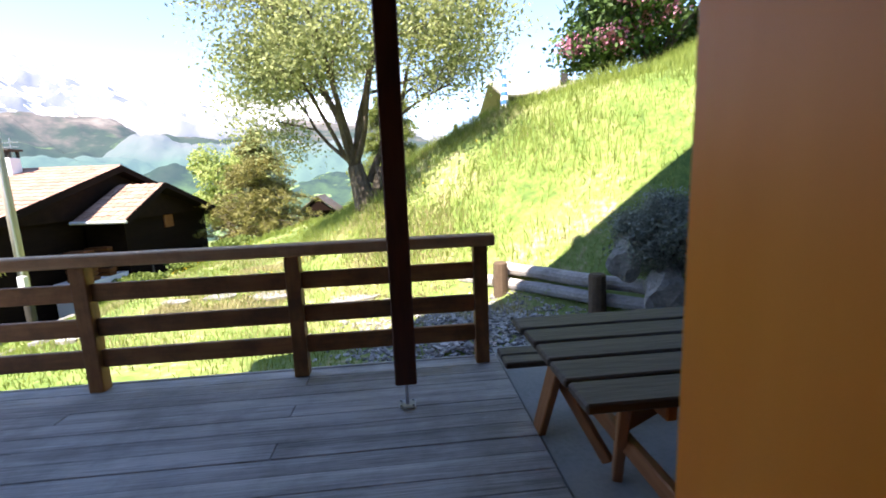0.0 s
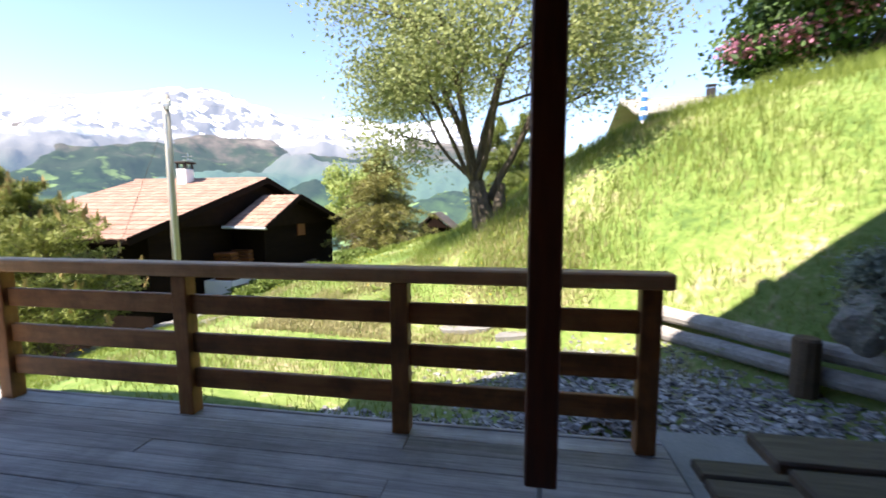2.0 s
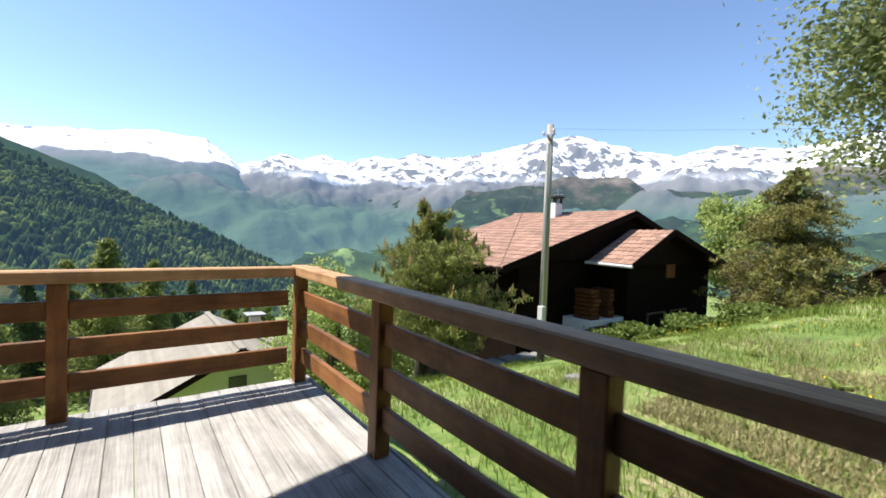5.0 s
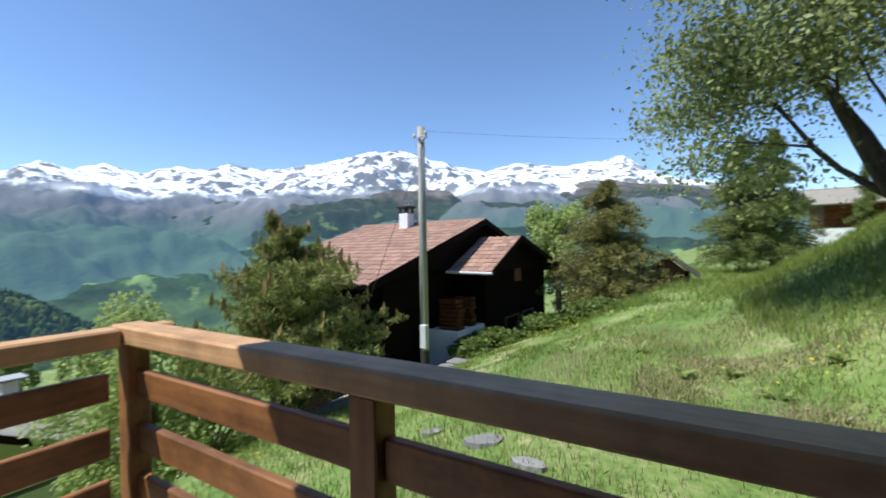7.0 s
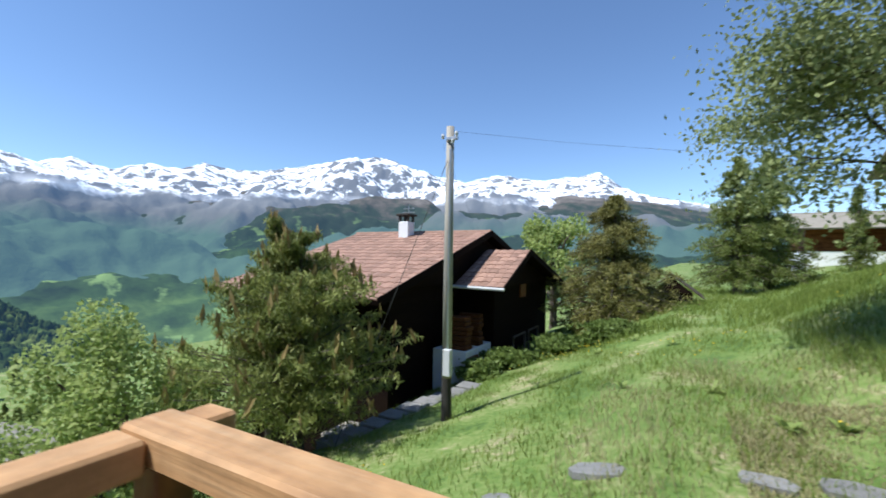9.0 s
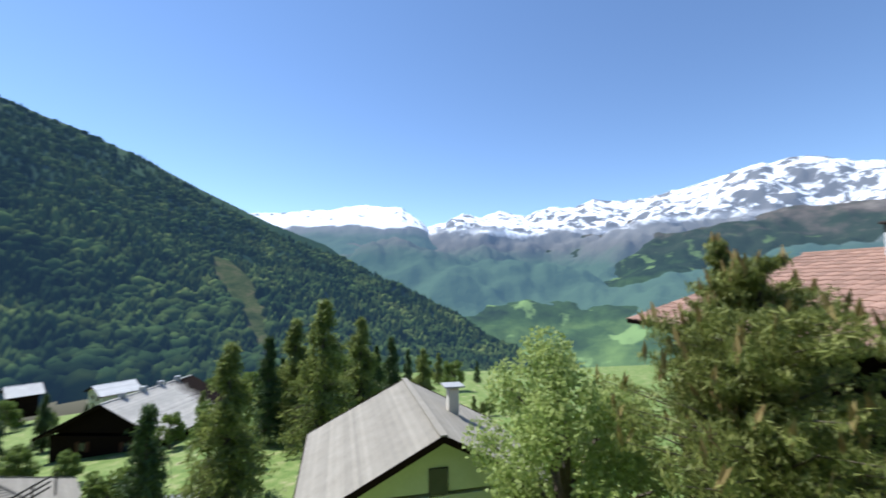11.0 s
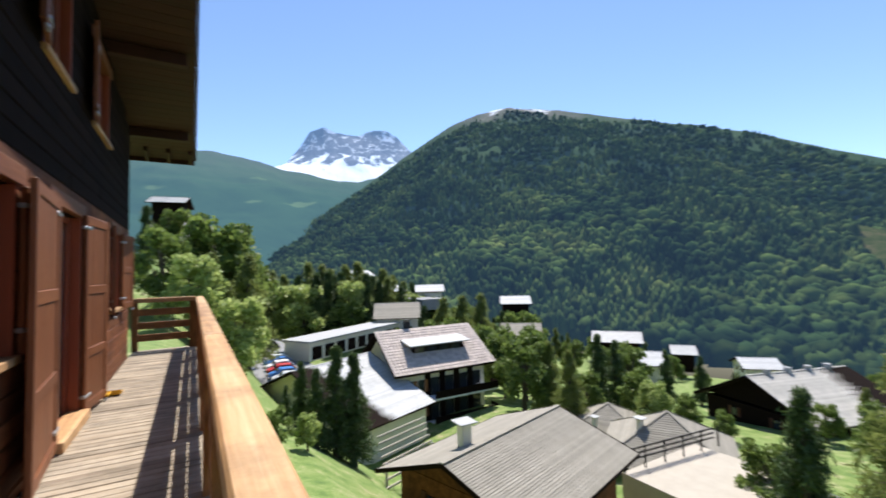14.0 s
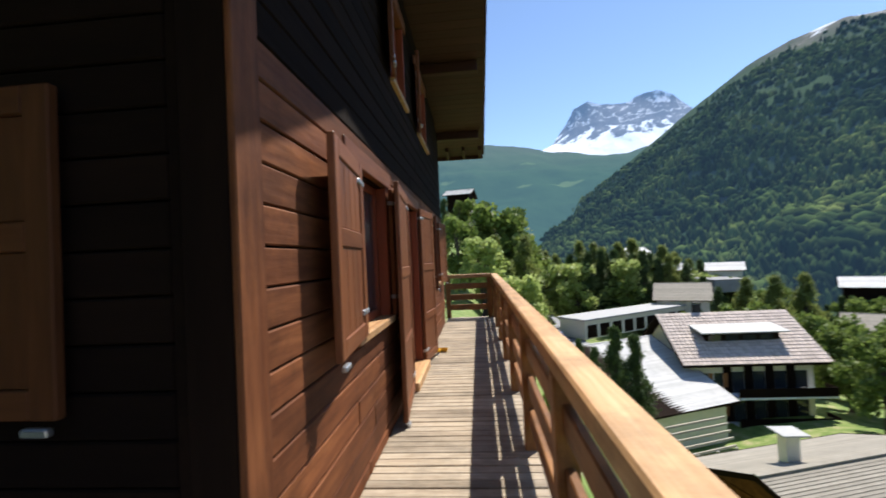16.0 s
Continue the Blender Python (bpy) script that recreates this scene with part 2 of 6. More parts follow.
M_FLOWER = leafy("yellow_flower", (0.65, 0.45, 0.02), (0.85, 0.65, 0.05), 0.2)

# ---------- building helpers ----------
WORLD = {}


def thing(name, base=(0, 0, 0), label="", category="", group="", kind=""):
    """An Empty at the base of a thing, which parents its parts."""
    ob = new(name)
    ob.matrix_basis = Matrix.Translation(base)
    ob.empty_display_size = 0.2
    WORLD[ob] = ob.matrix_basis.copy()
    return tagged(ob, label, category, group, kind)


def put(name, mesh, parent=None, m=None, label="", **tags):
    """Link mesh as one object at world pose m, under parent if given."""
    ob = new(name, mesh)
    m = m or Matrix.Identity(4)
    ob.matrix_basis = m
    if parent:
        ob.parent = parent
        ob.matrix_parent_inverse = WORLD[parent].inverted()
    WORLD[ob] = m.copy()
    return tagged(ob, label, **tags)


def part(name, bm, mat, parent=None, label="", m=None, smooth=False, **tags):
    me = bpy.data.meshes.new(name)
    bm.to_mesh(me)
    bm.free()
    me.materials.append(mat)
    if smooth:
        me.shade_smooth()
    return put(name, me, parent, m, label, **tags)


def mesh_from(name, verts, faces, mat):
    me = bpy.data.meshes.new(name)
    me.from_pydata(verts, [], faces)
    me.materials.append(mat)
    me.update()
    return me


BOXES = {}


def box_mesh(size, mat, bevel=0.006):
    key = (tuple(round(s, 3) for s in size), mat.name, bevel)
    if key not in BOXES:
        bm = bmesh.new()
        bmesh.ops.create_cube(bm, size=1.0)
        bmesh.ops.scale(bm, vec=size, verts=bm.verts)
        if bevel:
            bmesh.ops.bevel(bm, geom=bm.edges[:], offset=min(bevel, min(size) * 0.3), segments=1, affect='EDGES')
        me = bpy.data.meshes.new("box")
        bm.to_mesh(me)
        bm.free()
        me.materials.append(mat)
        BOXES[key] = me
    return BOXES[key]


def box(name, lo, hi, mat, parent=None, label="", bevel=0.006, **tags):
    """An axis-aligned bevelled piece whose grain runs along its longest side."""
    lo, hi = Vector(lo), Vector(hi)
    size = hi - lo
    k = max(range(3), key=lambda i: size[i])
    turn = (Matrix.Identity(4), pose(0, 0, 0, 0, 0, 90), pose(0, 0, 0, 0, 90, 0))[k]
    local = (size, Vector((size.y, size.x, size.z)), Vector((size.z, size.y, size.x)))[k]
    return put(name, box_mesh(local, mat, bevel), parent, Matrix.Translation((lo + hi) / 2) @ turn, label, **tags)


def beam(name, a, b, w, h, mat, parent=None, label="", bevel=0.006, roll=0, **tags):
    """A squared piece from a to b, w wide and h high."""
    a, b = Vector(a), Vector(b)
    d = b - a
    q = d.to_track_quat('X', 'Z').to_matrix().to_4x4()
    return put(name, box_mesh((d.length, w, h), mat, bevel), parent, Matrix.Translation((a + b) / 2) @ q @ pose(0, 0, 0, roll), label, **tags)


def tube_bm(points, radii, sides=8, bm=None, wob=0.0):
    """A tapered tube along points."""
    bm = bm or bmesh.new()
    rings = []
    for i, p in enumerate(points):
        p = Vector(p)
        d = Vector(points[min(i + 1, len(points) - 1)]) - Vector(points[max(i - 1, 0)])
        q = d.to_track_quat('Z', 'Y')
        rings.append([bm.verts.new(p + q @ Vector((math.cos(a), math.sin(a), 0)) * radii[i] * (1 + random.uniform(-wob, wob)))
                      for a in (2 * math.pi * j / sides for j in range(sides))])
    for r0, r1 in zip(rings, rings[1:]):
        for j in range(sides):
            bm.faces.new((r0[j], r0[(j + 1) % sides], r1[(j + 1) % sides], r1[j]))
    bm.faces.new(rings[0][::-1])
    bm.faces.new(rings[-1])
    return bm


def leaf_cloud(centres, sizes, rng, long=1.7, up=None):
    """One four-cornered leaf at each centre, turned at random."""
    n = len(centres)
    a = rng.normal(size=(n, 3))
    if up is not None:
        a = a * 0.6 + up
    a /= np.linalg.norm(a, axis=1)[:, None]
    b = np.cross(a, rng.normal(size=(n, 3)))
    b /= np.linalg.norm(b, axis=1)[:, None]
    s = np.asarray(sizes).reshape(-1, 1)
    a, b = a * s * long, b * s
    v = np.stack([centres - a, centres + b, centres + a, centres - b], axis=1).reshape(-1, 3)
    f = np.arange(4 * n).reshape(-1, 4)
    return v, f


def smooth(a, b, x):
    t = min(1.0, max(0.0, (x - a) / (b - a)))
    return t * t * (3 - 2 * t)


# ---------- ground ----------
def foot(y):
    """Where the steep bank begins, for each y."""
    return 2.38 + 6.2 * math.exp(-(max(y, 0) / 3.75) ** 2) + 0.12 * max(0, y - 10)


def height(x, y):
    # the slope down to the west
    d = 1 - x
    z = -0.30 - 0.33 * min(max(d, 0), 6) if d > 0 else -0.30
    if d > 6:
        z -= 0.80 * min(d - 6, 9)
    if d > 15:
        z -= 0.15 * min(d - 15, 20)
    if d > 35:
        z -= 0.12 * min(d - 35, 85)
    if d > 120:
        z -= 0.50 * min(d - 120, 165)
    if d > 285:
        z -= 0.34 * (d - 285)
    # the steep bank to the east
    e = x - foot(y)
    bank = 0.70 * (math.sqrt(e * e + 0.5) + e) / 2 if e < 30 else 0.70 * 30
    bank *= 1 - 0.35 * smooth(3, 9, e)
    bank *= 1 - 0.55 * smooth(11, 22, y)
    if y < 0:
        bank *= smooth(-9, 0, y) * 0.7 + 0.3
    z += bank
    z += 0.10 * smooth(5.5, 11, y) * (1 - smooth(13, 20, y)) * (1 - smooth(2, 5, x))
    z -= 4.2 * smooth(-1, -9, y) * smooth(2, -3.5, x) * smooth(-34, -14, x)
    z -= 0.10 * min(max(0, -12 - y), 60)
    z += 17 * smooth(-12, 8, x) * smooth(-38, -95, y)
    # levelled beside the terrace
    flat = smooth(4.6, 6.0, x) * (1 - smooth(1.2, 3.2, y)) * (1 - smooth(6.6, 8.2, x + 0.3 * y))
    z = z * (1 - flat) - 0.06 * flat
    # under the terrace and the house
    under = smooth(-0.9, -0.2, x) * (1 - smooth(9.5, 11, x)) * smooth(-12.8, -12.2, y) * (1 - smooth(0.15, 0.5, y))
    if x < 6.25:
        z = min(z, z * (1 - under) - 0.42 * under)
    elif y < 0.4:
        z = min(z, -0.12 + 3.0 * smooth(9, 14, x))
    bump = 0.05 * noise.noise(Vector((x * 0.9, y * 0.9, 0.3))) + 0.16 * noise.noise(Vector((x * 0.22, y * 0.22, 5.3)))
    r = math.hypot(x, y)
    if r > 60:
        bump += 6 * noise.noise(Vector((x * 0.012, y * 0.012, 2))) * smooth(60, 200, r)
        z -= 60 * smooth(120, 500, r)
    return z + bump * (0.3 if flat > 0.5 else 1.0)


def axis(near, far, step, grow):
    pts, s = [0.0], step
    while pts[-1] < far:
        pts.append(pts[-1] + s)
        if pts[-1] > near:
            s *= grow
    return pts


def ground_sheet():
    px, py = axis(13, 1900, 0.3, 1.06), axis(16, 1900, 0.3, 1.06)
    xs = [2 - v for v in reversed(px[1:])] + [2 + v for v in px]
    ys = [2 - v for v in reversed(py[1:])] + [2 + v for v in py]
    verts = [(x, y, height(x, y)) for y in ys for x in xs]
    w = len(xs)
    faces = [(j * w + i, j * w + i + 1, (j + 1) * w + i + 1, (j + 1) * w + i) for j in range(len(ys) - 1) for i in range(w - 1)]
    m = material("meadow", [(0.06, 0.11, 0.022), (0.115, 0.18, 0.035), (0.18, 0.23, 0.065), (0.37, 0.31, 0.19)], 0.8, 0.9, 0.6, fine=14,
                 world_space=True, spread=0.15, bump_dist=0.04)
    me = mesh_from("ground", verts, faces, m)
    me.shade_smooth()
    put("ground", me, kind="structure", label="grassy alpine slope with worn dry patches")


ground_sheet()


# ---------- terrace, balcony and railings ----------
def terrace():
    deck = thing("floor", (3, -1.2, -0.03), "weathered grey timber terrace decking", "deck", kind="structure")
    y, i = 0.135, 0
    while y > -2.52:
        w = 0.142
        cut = (3.05, 4.6, 1.6)[i % 3]
        lo = max(y - w, -2.52)
        for a, b in ((-0.13, cut), (cut + 0.004, 6.12)):
            box("deck_board", (a, lo, -0.035 + random.uniform(-0.002, 0.002)), (b, y, 0.0 + random.uniform(-0.003, 0.002)), M_DECK, deck, bevel=0.003)
        y -= w + 0.0035
        i += 1
    for x in (0.0, 1.5, 3.0, 4.5, 5.98):
        box("joist", (x, -2.4, -0.17), (x + 0.08, 0.10, -0.037), M_COL, deck)
    box("edge_board", (-0.16, 0.14, -0.20), (6.12, 0.17, 0.005), M_DECK, deck)
    walk_way = thing("balcony_floor", (0.5, -7, -0.03), "sun-bleached narrow timber balcony boards", "deck", kind="structure")
    y = -2.53
    while y > -11.6:
        w = random.uniform(0.088, 0.10)
        box("deck_board", (-0.13 + random.uniform(-0.01, 0.01), y - w, -0.03 + random.uniform(-0.002, 0.002)), (1.095, y, random.uniform(-0.003, 0.003)), M_BALC, walk_way, bevel=0.005)
        y -= w + 0.009
    for x in (-0.1, 0.45, 1.0):
        box("joist", (x, -11.6, -0.19), (x + 0.08, -2.5, -0.033), M_COL, walk_way)
    for y in (-4, -8, -11.5):
        beam("bracket", (1.1, y, -1.3), (0.0, y, -0.2), 0.1, 0.1, M_COL, walk_way)
    slab = thing("concrete_slab", (8, -1.2, -0.1), "smooth grey concrete terrace slab", "slab", kind="structure")
    box("slab_plate", (6.125, -2.52, -0.30), (9.8, 0.34, -0.012), M_CONC, slab, bevel=0.01)


terrace()

PLANKS = ((0.185, 0.321), (0.430, 0.566), (0.698, 0.831))


def railing_along_x(name, x0, x1, y, posts, side, label):
    """Posts with their inner face at y; side is +1 where outside is +y."""
    r = thing(name, (posts[0], y, 0), label, "railing", "balcony railings")
    for x in posts:
        box("post", (x - 0.055, min(y, y + side * 0.10), 0.0), (x + 0.055, max(y, y + side * 0.10), 0.958), M_RAIL, r)
    for a, b in zip(posts, posts[1:]):
        for lo, hi in PLANKS:
            box("rail_plank", (a + 0.056, min(y + side * 0.035, y + side * 0.075), lo), (b - 0.056, max(y + side * 0.035, y + side * 0.075), hi), M_RAIL, r)
    box("cap_rail", (x0, min(y - side * 0.015, y + side * 0.125), 0.96), (x1, max(y - side * 0.015, y + side * 0.125), 1.05), M_CAP, r, "worn sun-bleached cap rail", bevel=0.01)
    return r


railing_along_x("railing", -0.15, 6.10, 0.0, (-0.05, 1.515, 3.03, 4.545, 5.985), 1, "brown stained timber railing along the terrace edge")
railing_along_x("railing", 0.004, 1.12, -11.55, (0.06, 1.06), -1, "brown stained timber railing closing the balcony end")


def railing_west():
    r = thing("railing", (0, -1.76, 0), "brown stained timber railing along the balcony with bleached cap", "railing", "balcony railings")
    posts = [-1.60 - 1.42 * i for i in range(8)]
    for y in posts:
        box("post", (-0.10, y - 0.055, 0.0), (0.0, y + 0.055, 0.948), M_RAIL, r)
    for a, b in zip([-0.005] + posts, posts):
        for lo, hi in PLANKS:
            box("rail_plank", (-0.075, b + 0.056, lo), (-0.035, a - 0.056, hi), M_RAIL, r)
    ys = [-0.018, -4.70, -8.9, -11.69]
    for a, b in zip(ys, ys[1:]):
        box("cap_rail", (-0.14, b + 0.004, 0.95), (0.0, a, 1.04), M_CAP, r, "worn sun-bleached cap rail", bevel=0.01)
    box("cap_end", (-0.14, 0.128, 0.945), (-0.01, 0.235, 1.035), M_CAP, r, "short end of the cap rail", bevel=0.01)


railing_west()


def porch_column(x, y, z0, z1):
    c = thing("porch_post", (x, y, z0 - 0.17), "dark brown squared timber post on a steel foot", "post", "porch posts")
    box("timber", (x - 0.07, y - 0.07, z0), (x + 0.07, y + 0.07, z1), M_COL, c, bevel=0.008)
    box("steel_pin", (x - 0.012, y - 0.012, z0 - 0.165), (x + 0.012, y + 0.012, z0), M_STEEL, c, bevel=0.003)
    box("foot_plate", (x - 0.055, y - 0.05, z0 - 0.168), (x + 0.055, y + 0.05, z0 - 0.16), M_STEEL, c, bevel=0.002)
    for sx in (-0.04, 0.04):
        for sy in (-0.035, 0.035):
            part("bolt", tube_bm([(x + sx, y + sy, z0 - 0.16), (x + sx, y + sy, z0 - 0.148)], [0.008, 0.008], 6), M_STEEL, c)
    return c


porch_column(5.365, -0.59, 0.185, 3.20)


# ---------- the house ----------
WX, NY, SY = 1.1, -2.5, -10.95     # west face, north face, south face
EAVE_Y, EAVE_Z, PITCH, RIDGE_Y, PITCH_S = -1.08, 3.32, 0.4595, -5.2, 0.1325


def roof_z(y):
    return EAVE_Z + PITCH * (EAVE_Y - y) if y > RIDGE_Y else EAVE_Z + PITCH * (EAVE_Y - RIDGE_Y) - PITCH_S * (RIDGE_Y - y)


WEST_OPENINGS = [(-4.98, -3.88, 0.97, 2.13), (-6.95, -5.85, 0.02, 2.13), (-9.75, -8.9, 1.0, 2.17),
                 (-6.4, -5.5, 3.35, 4.35), (-8.6, -7.5, 3.35, 4.35)]
NORTH_OPENINGS = [(4.40, 6.34, 0.0, 2.12), (2.5, 3.5, 1.0, 2.17)]


def spans(lo, hi, z0, z1, openings):
    cuts = sorted((a, b) for a, b, c, d in openings if c < z1 - 0.02 and d > z0 + 0.02)
    out, at = [], lo
    for a, b in cuts:
        if a > at:
            out.append((at, a))
        at = max(at, b)
    if at < hi:
        out.append((at, hi))
    return out


def plank_wall(name, along, lo, hi, face, openings, step, top, mat, inward, label):
    """Board rows proud of a backing, cut at the openings."""
    w = thing(name, (face if along == 'y' else lo, lo if along == 'y' else face, 0), label, "wall", kind="structure")
    z, row = -0.739, 0
    while z < 6.2:
        z1 = z + step
        for a, b in spans(lo, hi, z, z1, openings):
            if along == 'y':      # clip against the roof
                ok = [q for q in np.linspace(a, b, 60) if roof_z(q) > z1 + 0.05]
                if not ok:
                    continue
                a, b = max(a, min(ok)), min(b, max(ok))
            elif z1 > top:
                continue
            bits = [a]
            if b - a > 3.2:
                bits.append(a + (b - a) * (0.35 + 0.3 * ((row * 7) % 5) / 5))
            bits.append(b)
            for p, q in zip(bits, bits[1:]):
                if q - p < 0.03:
                    continue
                j = random.uniform(-0.002, 0.003)
                if along == 'y':
                    # boards above 2.36 m switch to the shade-darkened wood
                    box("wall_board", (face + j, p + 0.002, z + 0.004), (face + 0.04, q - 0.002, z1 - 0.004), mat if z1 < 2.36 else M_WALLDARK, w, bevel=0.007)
                else:
                    box("wall_board", (p + 0.002, face - 0.04, z + 0.004), (q - 0.002, face + j, z1 - 0.004), mat, w, bevel=0.007)
        z, row = z1, row + 1
    # backing
    zs = sorted({-6.0, 0.0, 0.97, 1.0, 2.12, 2.13, 2.17, 3.35, 4.35} | ({top} if along == 'x' else set()))
    for z0, z1 in zip(zs, zs[1:] + ([6.0] if along == 'y' else [])):
        if along == 'x' and z0 >= top:
            continue
        for a, b in spans(lo, hi, z0, z1, openings):
            if along == 'y' and z0 >= 2.9:
                ok = [q for q in np.linspace(a, b, 80) if roof_z(q) > z1 - 0.4]
                if not ok:
                    continue
                a, b = max(a, min(ok)), min(b, max(ok))
            if along == 'y':
                box("wall_core", (face + 0.041, a, z0), (face + 0.22, b, z1), M_WALLDARK, w, bevel=0)
            else:
                box("wall_core", (a, face - 0.22, z0), (b, face - 0.041, z1), M_WALLDARK, w, bevel=0)
    return w


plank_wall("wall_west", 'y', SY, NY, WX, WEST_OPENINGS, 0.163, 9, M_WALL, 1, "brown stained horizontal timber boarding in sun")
# Shade is put into this wall's colour, unlike the sunlit west boards.
plank_wall("wall_north", 'x', WX + 0.225, 12.0, NY, NORTH_OPENINGS, 0.163, 3.5, M_WALLDARK, -1, "horizontal timber boarding with its shade put into a near-black colour")
hw = thing("wall_south", (1.2, SY, 0), "dark timber end wall of the chalet", "wall", kind="structure")
box("wall_core", (WX + 0.225, SY, -6), (12, SY + 0.2, 4.4), M_WALLDARK, hw, bevel=0)
hw = thing("wall_east", (12, -7, 0), "dark timber uphill wall of the chalet", "wall", kind="structure")
box("wall_core", (12.0, SY, -6), (12.2, NY, 4.4), M_WALLDARK, hw, bevel=0)
cb = thing("trim", (WX, NY, 0), "vertical brown corner board of the chalet", "trim", kind="structure")
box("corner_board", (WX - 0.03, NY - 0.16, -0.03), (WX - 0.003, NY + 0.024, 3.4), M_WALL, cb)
# The north face takes the shade-darkened wood, the west face the lit one.
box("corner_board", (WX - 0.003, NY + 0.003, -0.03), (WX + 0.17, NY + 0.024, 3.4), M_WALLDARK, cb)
room = thing("room_shell", (5.4, -5, 0), "plain wooden room behind the terrace door", "room", kind="structure")
box("room_floor", (3.2, -6.5, -0.1), (8.2, NY - 0.23, 0.0), M_JAMB, room, bevel=0)
box("room_ceiling", (3.2, -6.5, 2.4), (8.2, NY - 0.23, 2.46), M_JAMB, room, bevel=0)
box("room_back", (3.2, -6.6, -0.1), (8.2, -6.5, 2.4), M_JAMB, room, bevel=0)
box("room_side", (3.1, -6.5, -0.1), (3.2, NY - 0.23, 2.4), M_JAMB, room, bevel=0)
box("room_side", (8.2, -6.5, -0.1), (8.3, NY - 0.23, 2.4), M_JAMB, room, bevel=0)


def terrace_door():
    d = thing("door_1", (5.4, NY - 0.1, 0), "open terrace doorway with orange pine jambs", "doorway", kind="structure")
    y0, y1 = NY - 0.46, NY - 0.30
    box("jamb", (5.73, NY - 0.64, 0.0), (5.98, y1, 2.08), M_JAMB, d, bevel=0.014)
    box("casing", (5.983, y0 + 0.02, 0.0), (6.298, y1 - 0.01, 2.2), M_JAMB, d, bevel=0.008)
    box("jamb", (4.62, y0, 0.0), (4.80, y1, 2.08), M_JAMB, d, bevel=0.014)
    box("casing", (4.44, y0 + 0.02, 0.0), (4.617, y1 - 0.01, 2.2), M_JAMB, d, bevel=0.008)
    box("head", (4.80, y0, 2.0), (5.73, y1, 2.1), M_JAMB, d)
    box("sill", (4.44, y0, -0.02), (6.298, NY + 0.012, 0.010), M_JAMB, d)
    for x in (4.402, 6.30):
        box("reveal", (x, NY - 0.29, 0.012), (x + 0.036, NY - 0.003, 2.12), M_JAMB, d)


terrace_door()


def shutter(name, hinge, free, z0, z1, out, label, ledges, wood=M_SHUT):
    """A framed plank leaf between two points of the plan."""
    hx, hy = hinge
    fx, fy = free
    s = thing(name, (hx, hy, z0), label, "shutter", "window shutters")
    a, b = Vector((hx, hy, 0)), Vector((fx, fy, 0))
    d = b - a
    n = Vector((-d.y, d.x, 0)).normalized() * out
    w = d.length
    u = d.normalized()
    zc = Vector((0, 0, 1))

    def piece(nm, f0, f1, za, zb, th, off, mat=wood):
        c = a + u * ((f0 + f1) / 2) + n * off + zc * ((za + zb) / 2)
        q = Matrix((u, n, zc)).transposed().to_4x4()
        size = (f1 - f0, th, zb - za)
        if size[2] > size[0]:
            return put(nm, box_mesh((size[2], th, size[0]), mat, 0.006), s, Matrix.Translation(c) @ q @ pose(0, 0, 0, 0, 90, 0))
        return put(nm, box_mesh(size, mat, 0.006), s, Matrix.Translation(c) @ q)
    piece("stile", 0, 0.10, z0, z1, 0.04, 0)
    piece("stile", w - 0.10, w, z0, z1, 0.04, 0)
    zs = [z0] + list(ledges) + [z1 - 0.10]
    for z in zs:
        piece("ledge", 0.101, w - 0.101, z, z + 0.10, 0.038, 0.0)
    k = max(2, int((w - 0.2) / 0.13))
    for p, q in zip(zs, zs[1:]):
        for i in range(k):
            step = (w - 0.202) / k
            piece("panel_board", 0.101 + i * step + 0.002, 0.101 + (i + 1) * step - 0.002, p + 0.101, q - 0.001, 0.018, 0.0)
    for z in (z0 + 0.15, z1 - 0.15):
        piece("hinge", -0.02, 0.16, z, z + 0.035, 0.05, 0.0, M_STEEL)
    piece("hook", w - 0.12, w - 0.02, z0 - 0.05, z0 - 0.02, 0.03, 0.02, M_STEEL)
    return s


shutter("shutter", (1.06, -3.97), (0.985, -3.18), 0.97, 2.12, 1, "brown wooden window shutter swung open against the wall", (1.55,))
shutter("shutter", (1.065, -4.99), (1.03, -5.20), 0.97, 2.12, -1, "brown wooden window shutter standing open beside the window", (1.55,))
shutter("shutter", (1.06, -5.86), (0.975, -4.83), 0.05, 2.16, 1, "tall brown wooden door shutter swung open", (0.62, 1.3))
shutter("shutter", (1.065, -6.96), (0.98, -7.72), 0.05, 2.16, -1, "tall brown wooden door shutter swung open", (0.62, 1.3))
shutter("shutter", (1.065, -8.9), (0.98, -8.30), 0.97, 2.19, 1, "brown wooden window shutter swung open against the wall", (1.55,))
shutter("shutter", (1.065, -9.76), (0.98, -10.35), 0.97, 2.19, -1, "brown wooden window shutter swung open against the wall", (1.55,))
shutter("shutter", (1.065, -5.5), (0.99, -5.02), 3.35, 4.35, 1, "brown upper window shutter swung open", (3.85,))
shutter("shutter", (1.065, -7.5), (0.99, -6.95), 3.35, 4.35, 1, "brown upper window shutter swung open", (3.85,))
# This leaf gets the darkened wood, with shade in its colour.
shutter("shutter", (2.49, -2.455), (1.68, -2.44), 0.99, 2.11, -1, "red brown shutter lying open, its colour darkened for the wall's shade", (1.55,), M_DIMSHUT)


